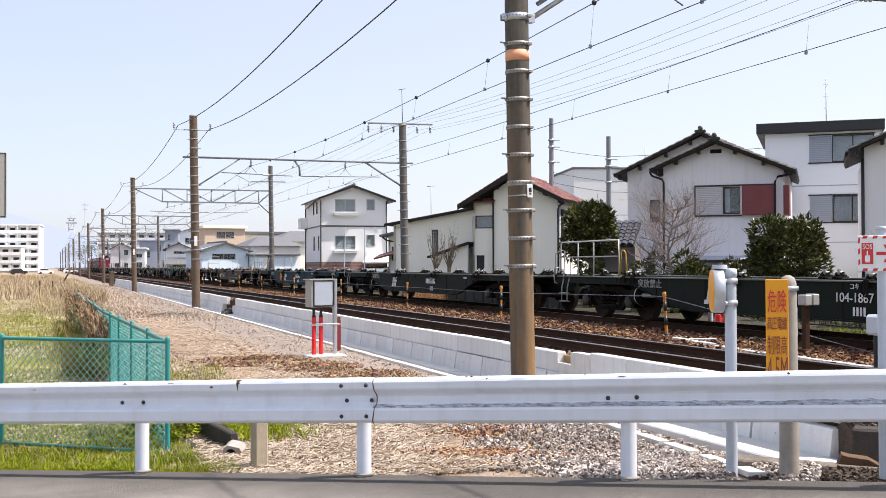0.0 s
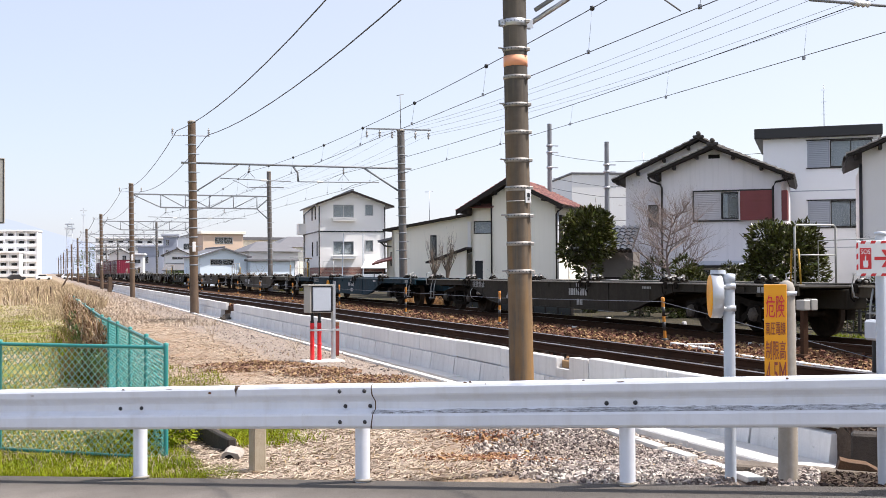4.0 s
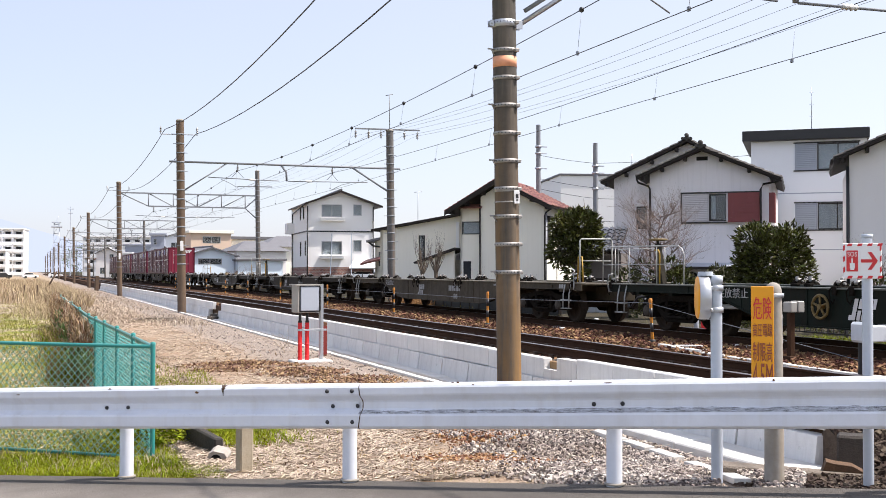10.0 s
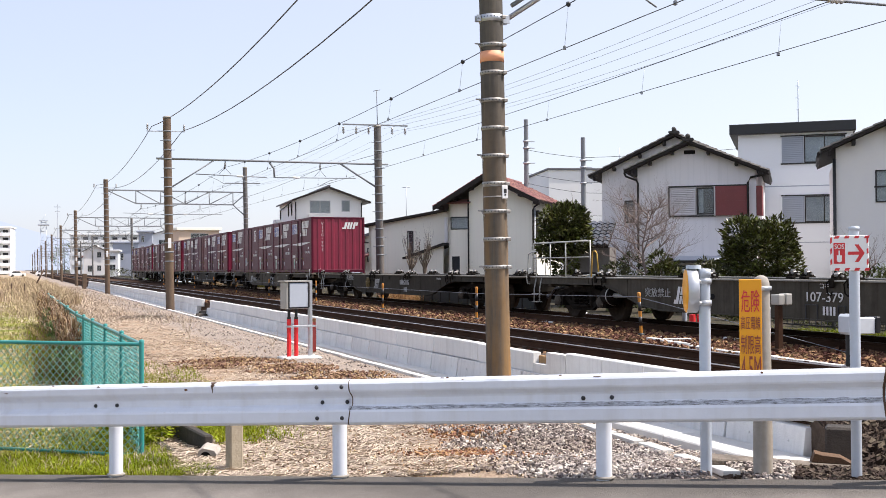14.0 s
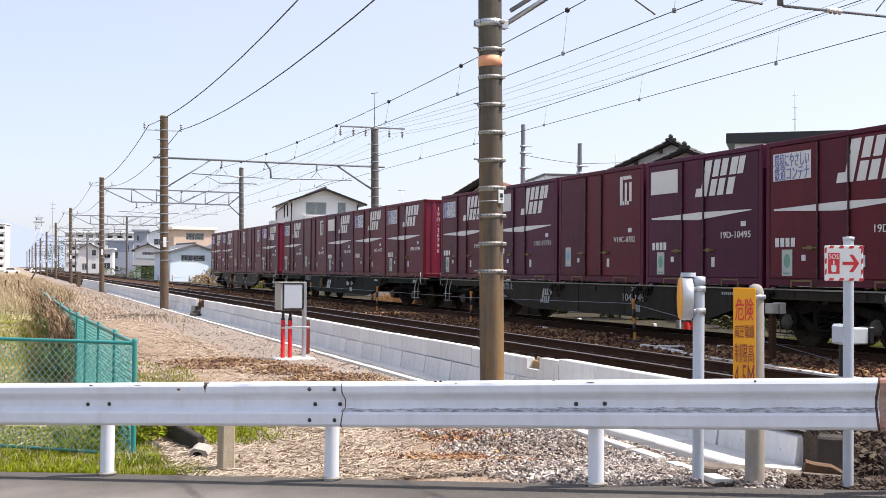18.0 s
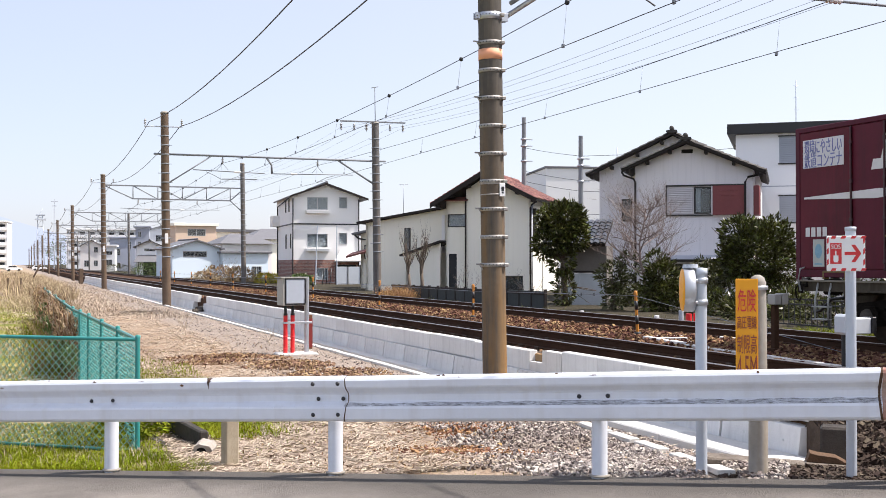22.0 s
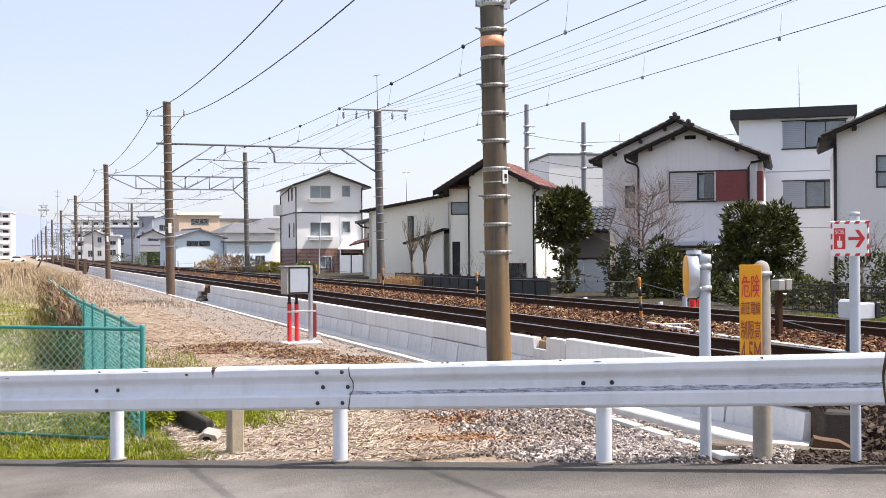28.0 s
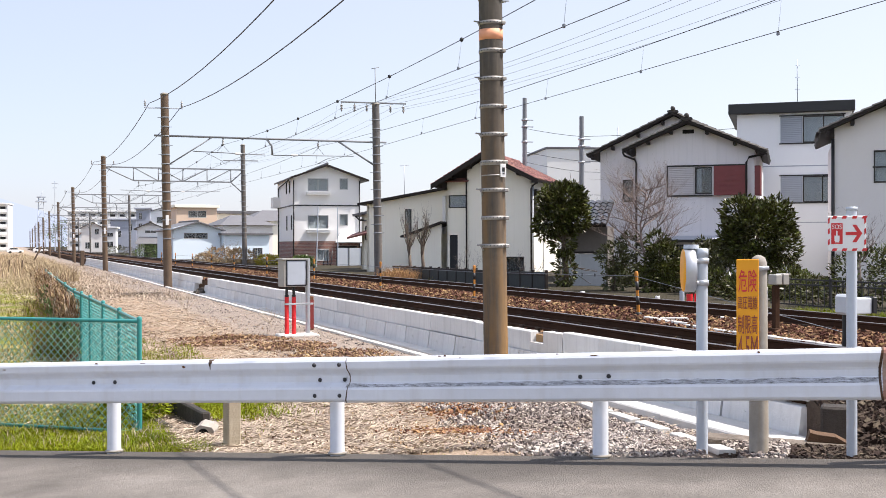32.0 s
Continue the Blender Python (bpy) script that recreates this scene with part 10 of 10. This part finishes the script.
def edge_frames():
    """Corner posts and top and bottom rails."""
    g = Geo()
    w, d, h = CW / 2, CL / 2, CH
    for sx in (-1, 1):
        for sy in (-1, 1):
            g.box(sx * w - (0.10 if sx > 0 else 0), sx * w + (0.10 if sx < 0 else 0), sy * d - (0.11 if sy > 0 else 0), sy * d + (0.11 if sy < 0 else 0), 0.0, h, 0.012)
        g.box(sx * w - (0.07 if sx > 0 else 0), sx * w + (0.07 if sx < 0 else 0), -d, d, h - 0.09, h - 0.005, 0.01)
        g.box(sx * w - (0.08 if sx > 0 else 0), sx * w + (0.08 if sx < 0 else 0), -d, d, 0.05, 0.17, 0.01)
    for sy in (-1, 1):
        y0, y1 = (sy * d - 0.07, sy * d) if sy > 0 else (sy * d, sy * d + 0.07)
        g.box(-w, w, y0, y1, h - 0.09, h - 0.004, 0.01)
        g.box(-w, w, y0, y1, 0.05, 0.17, 0.01)
    return g


def door_leaf(y0, y1):
    def f():
        g = Geo()
        w = CW / 2
        g.box(-w + 0.004, -w + 0.034, y0 + 0.008, y1 - 0.008, 0.18, CH - 0.10, 0.008)
        return g
    return f


def lock_bar(y):
    def f():
        g = Geo()
        w = CW / 2
        g.cyl((-w - 0.018, y, 0.16), (-w - 0.018, y, CH - 0.10), 0.017, n=8)
        for z in (0.30, 0.95, 1.55, 2.15):
            g.box(-w - 0.036, -w + 0.004, y - 0.03, y + 0.03, z - 0.03, z + 0.03, 0.006)
        return g
    return f


def end_wall():
    """Pressed end wall with upright ribs; faces -y."""
    g = Geo()
    d = CL / 2
    w = CW / 2 - 0.10
    n = 7
    x, pts = -w, []
    p = 2 * w / n
    for i in range(n):
        pts += [(x, -d + 0.035), (x + p * 0.55, -d + 0.035), (x + p * 0.65, -d + 0.008), (x + p * 0.92, -d + 0.008)]
        x += p
    pts.append((w, -d + 0.035))
    prof = pts + [(w, -d + 0.06), (-w, -d + 0.06)]
    g.prism(prof, "z", 0.16, CH - 0.08)
    return g


def roof_geo():
    g = Geo()
    w, d = CW / 2 - 0.06, CL / 2 - 0.06
    for i in range(6):
        y0 = -d + i * 2 * d / 6
        g.box(-w, w, y0 + 0.03, y0 + 2 * d / 6 - 0.03, CH - 0.06, CH + 0.002, 0.012)
    return g


def pockets():
    g = Geo()
    w = CW / 2
    g.box(-w - 0.006, -w + 0.1, -0.26, -0.23, 0.02, 0.15).box(-w - 0.006, -w + 0.1, 0.23, 0.26, 0.02, 0.15)
    g.box(-w - 0.006, -w + 0.1, -0.26, 0.26, 0.125, 0.155, 0.004)
    return g


def angular_mark():
    """The small mark of some containers: upright bars under a cross bar as plain slabs, facing -y."""
    g = Geo()
    polys = [[(0.20, 0.0), (0.38, 0.0), (0.38, 1.0), (0.20, 1.0)], [(0.42, 0.86), (0.98, 0.86), (0.92, 1.0), (0.42, 1.0)], [(0.52, 0.0), (0.66, 0.0), (0.66, 0.74), (0.52, 0.74)], [(0.80, 0.0), (0.96, 0.0), (0.96, 0.74), (0.80, 0.74)]]
    for p in polys:
        g.add([((x - 0.5) * 0.62, 0, (z - 0.5) * 0.54) for x, z in p], [tuple(range(len(p)))])
    return g


def make_container(n, i, kind, serial, crimson):
    """kind: a full livery with slogan, w with a blank white board, j with the small round mark only."""
    co = thing("freight_container", pose(T2, 0, 0.99), "maroon freight container with white markings and hinged side doors", "container", "containers on the freight train")
    w = CW / 2
    paint = M_CONTAINER_P if kind == "w" else M_CONTAINER
    part("body", cached(("c_body", kind == "w"), container_body, paint), None, co)
    part("corner_frame", cached(("c_edges", kind == "w"), edge_frames, paint), None, co)
    part("roof", cached(("c_roof", kind == "w"), roof_geo, paint), None, co)
    end = part("end_wall", cached(("c_end", crimson), end_wall, M_END_SUNLIT if crimson else M_CONTAINER), None, co, "ribbed end wall in maroon brightened for sunlight" if crimson else "ribbed end wall")
    part("end_wall", cached(("c_end", False), end_wall, M_CONTAINER), None, co, at=Matrix.Rotation(math.pi, 4, "Z"))
    # leaves run from image-left to image-right: +y to -y
    cuts = (1.75, 0.55, -0.15, -1.75)
    for a, b in zip(cuts, cuts[1:]):
        part("door_leaf", cached(("door_leaf", a, kind == "w"), door_leaf(b, a), paint), None, co)
    for y in (0.55, -0.15):
        part("locking_bar", cached(("locking_bar", y, kind == "w"), lock_bar(y), M_LOCKBAR), None, co)
    for y in (-0.95, 0.95):
        part("lift_pocket", cached("lift_pocket", pockets, M_DULLYEL), None, co, "dull yellow fork pocket", at=pose(0, y, 0))
    for y in (0.72, -0.32):
        part("door_handle", cached("door_handle", lambda: Geo().box(-w - 0.03, -w + 0.005, -0.17, 0.17, -0.014, 0.014, 0.004).box(-w - 0.04, -w, -0.06, 0.06, -0.035, 0.035, 0.008), M_DULLYEL), None, co, "dull yellow handle", at=pose(0, y, 0.68))

    def mark(name, me, u, z, lab="", off=0.0025):
        """u from the left end of the side as seen from the near track, 0 to 1."""
        return part(name, me, None, co, lab, at=Matrix.Translation((-w - off, CL / 2 - u * CL, z)) @ SIDE)
    if kind in "aw":
        mark("maker_mark", cached("c_logo", lambda: logo_geo(1.62, 0.66), M_LOGO), 0.67, 2.02, "white slanted mark", 0.004)
        g = Geo()
        mark("wedge_stripe", cached("c_wedge", lambda: Geo().add([(-1.6, 0, -0.02), (0, 0, -0.085), (1.6, 0, 0.03), (1.6, 0, 0.045), (0, 0, 0.06), (-1.6, 0, 0.01)], [(0, 1, 2, 3, 4, 5)]), M_LOGO), 0.49, 1.34, "white wedge stripe", 0.004)
        board = mark("slogan_board", cached(("c_slogan", kind), lambda: Geo().box(-0.47, 0.47, -0.002, 0.004, -0.23, 0.23), M_SLOGAN if kind == "a" else M_LOGO), 0.18, 2.05, "white slogan board" if kind == "a" else "blank white board")
        if kind == "a":
            for body, z, wd in (("環境にやさしい", 0.105, 0.86), ("鉄道コンテナ", -0.115, 0.86)):
                key = ("slogan", body)
                if key not in CACHE:
                    me = text_mesh(body, 0.19, wd).copy()
                    me.materials.append(M_SLOGAN_TXT)
                    for v in me.vertices:
                        v.co.z *= 1.35
                    CACHE[key] = me
                part("lettering", CACHE[key], None, board, at=pose(0, -0.005, z))
        for q in range(4):
            mark("owner_bar", cached("c_owner", lambda: bars((0.10,), 0.15, 0.0), M_LOGO), 0.135 + (q - 1.5) * 0.036, 0.78)
    else:
        mark("maker_mark", cached("c_small", angular_mark, M_LOGO), 0.80, 2.02, "white angular mark")
        for q in range(4):
            mark("owner_bar", cached("c_owner2", lambda: bars((0.07,), 0.08, 0.0), M_LOGO), 0.80 + (q - 1.5) * 0.026, 1.72)
    key = ("serial", serial)
    me = text_mesh(serial, 0.17, 0.86).copy()
    me.materials.append(M_LOGO)
    mark("lettering", me, 0.80, 0.95)
    mark("notice_plate", cached("c_plate", lambda: Geo().box(-0.07, 0.07, -0.002, 0.003, -0.045, 0.045), M_SLOGAN), 0.86, 1.14)
    if (n * 5 + i) % 7 != 4:
        blue = (n + i) % 4 == 3
        zs, u = (0.44, 0.15) if kind in "aw" else (0.60, 0.13)
        st = mark("eco_sticker", cached("c_sticker", lambda: Geo().box(-0.13, 0.13, -0.002, 0.003, -0.22, 0.22), M_STICKER), u, zs, "pale sticker with a round green picture")
        pts = [(0.085 * math.cos(q * 0.5236), -0.004, 0.03 + 0.12 * math.sin(q * 0.5236)) for q in range(12)]
        part("picture", cached(("c_sticker_picture", blue), lambda: Geo().add(pts, [tuple(range(12))]).add([(-0.09, -0.004, -0.19), (0.09, -0.004, -0.19), (0.09, -0.004, -0.165), (-0.09, -0.004, -0.165)], [(0, 1, 2, 3)]), M_STICKER_B if blue else M_STICKER_G), None, st)
    for u, z in ((0.26, 0.52), (0.62, 0.50), (0.62, 0.42)):
        mark("notice_plate", cached("c_plate2", lambda: Geo().box(-0.05, 0.05, -0.002, 0.003, -0.05, 0.05), M_SLOGAN), u, z)
    if i == 0:
        if n == 0:
            part("maker_mark", cached("c_end_logo", lambda: logo_geo(0.8, 0.3, slit=False), M_LOGO), None, end, "white slanted mark", at=pose(0.55, -CL / 2 + 0.0065, 2.12))
        for q, ch in enumerate(serial):
            me = text_mesh(ch, 0.165).copy()
            me.materials.append(M_LOGO)
            part("lettering", me, None, end, at=pose(-0.715, -CL / 2 + 0.0335, 2.2 - q * 0.165))
    return co


LIVERY = (("aaaja", ("V19C-995", "V19C-3501", "V19C-1710", "19D-43458", "19D-34495")), ("awjwa", ("19D-38394", "19D-10495", "V19C-8782", "19D-15751", "V19C-5611")),
          ("aawja", ("19D-36796", "19D-34077", "19D-34363", "19D-44202", "19D-30978")), ("ajjaa", ("V19C-4885", "19D-43559", "19D-44740", "19D-20485", "V19C-3738")))


def build_train():
    spec = {-3: ("brown", "end", ""), -2: ("green", "rail", ""), -1: ("grey", "rail", ""), 0: ("brown", "", ""), 1: ("grey", "", ""), 2: ("ash", "rail", "bars"), 3: ("grey", "cage", ""), 4: ("brown", "", "bars"), 5: ("green", "cage", ""),
            6: ("brown", "", ""), 7: ("ash", "rail", "bars"), 8: ("blue", "cage", ""), 9: ("grey", "", "bars"), 10: ("brown", "", "bars"), 11: ("blue", "cage", ""), 12: ("green", "", ""), 13: ("green", "rail", ""), 14: ("grey", "", "")}
    for k, (color, rear, front) in spec.items():
        WAGONS.append((make_wagon(k, color, rear, front, k <= 0, color == "blue"), k))
    for n in range(4):
        kinds, serials = LIVERY[n]
        for i in range(5):
            co = make_container(n, i, kinds[i], serials[i], i == 0)
            CONTAINERS.append((co, PITCH * n + 3.815 * i + CL / 2 - 0.06 + SLACK.get(-n, 0.0)))


build_train()
build_stones()


# ---- what moves ----
def motions():
    marks = [0.5 * i for i in range(65)]
    for wa, k in WAGONS:
        walk(wa, [(t, pose(T2, train_y(t) - PITCH * k + 9.35 + SLACK.get(k, 0.0), 0)) for t in marks])
    for co, off in CONTAINERS:
        walk(co, [(t, pose(T2, train_y(t) + off, 0.99)) for t in marks])
    for ws, k, dy, loc in WHEELS:
        times = [i / FPS for i in range(32 * FPS + 1) if 6.0 < train_y(i / FPS) - PITCH * k + 9.35 + dy < 44.0]
        if not times:
            continue
        y0 = train_y(times[0])
        rows = [(t, pose(0, loc, WHEEL_R, math.degrees((y0 - train_y(t)) / WHEEL_R) % 360.0)) for t in times]
        if times[0] > 0:
            rows.insert(0, (0.0, rows[0][1]))
        if times[-1] < 32.0:
            rows.append((32.0, rows[-1][1]))
        walk(ws, rows)


motions()
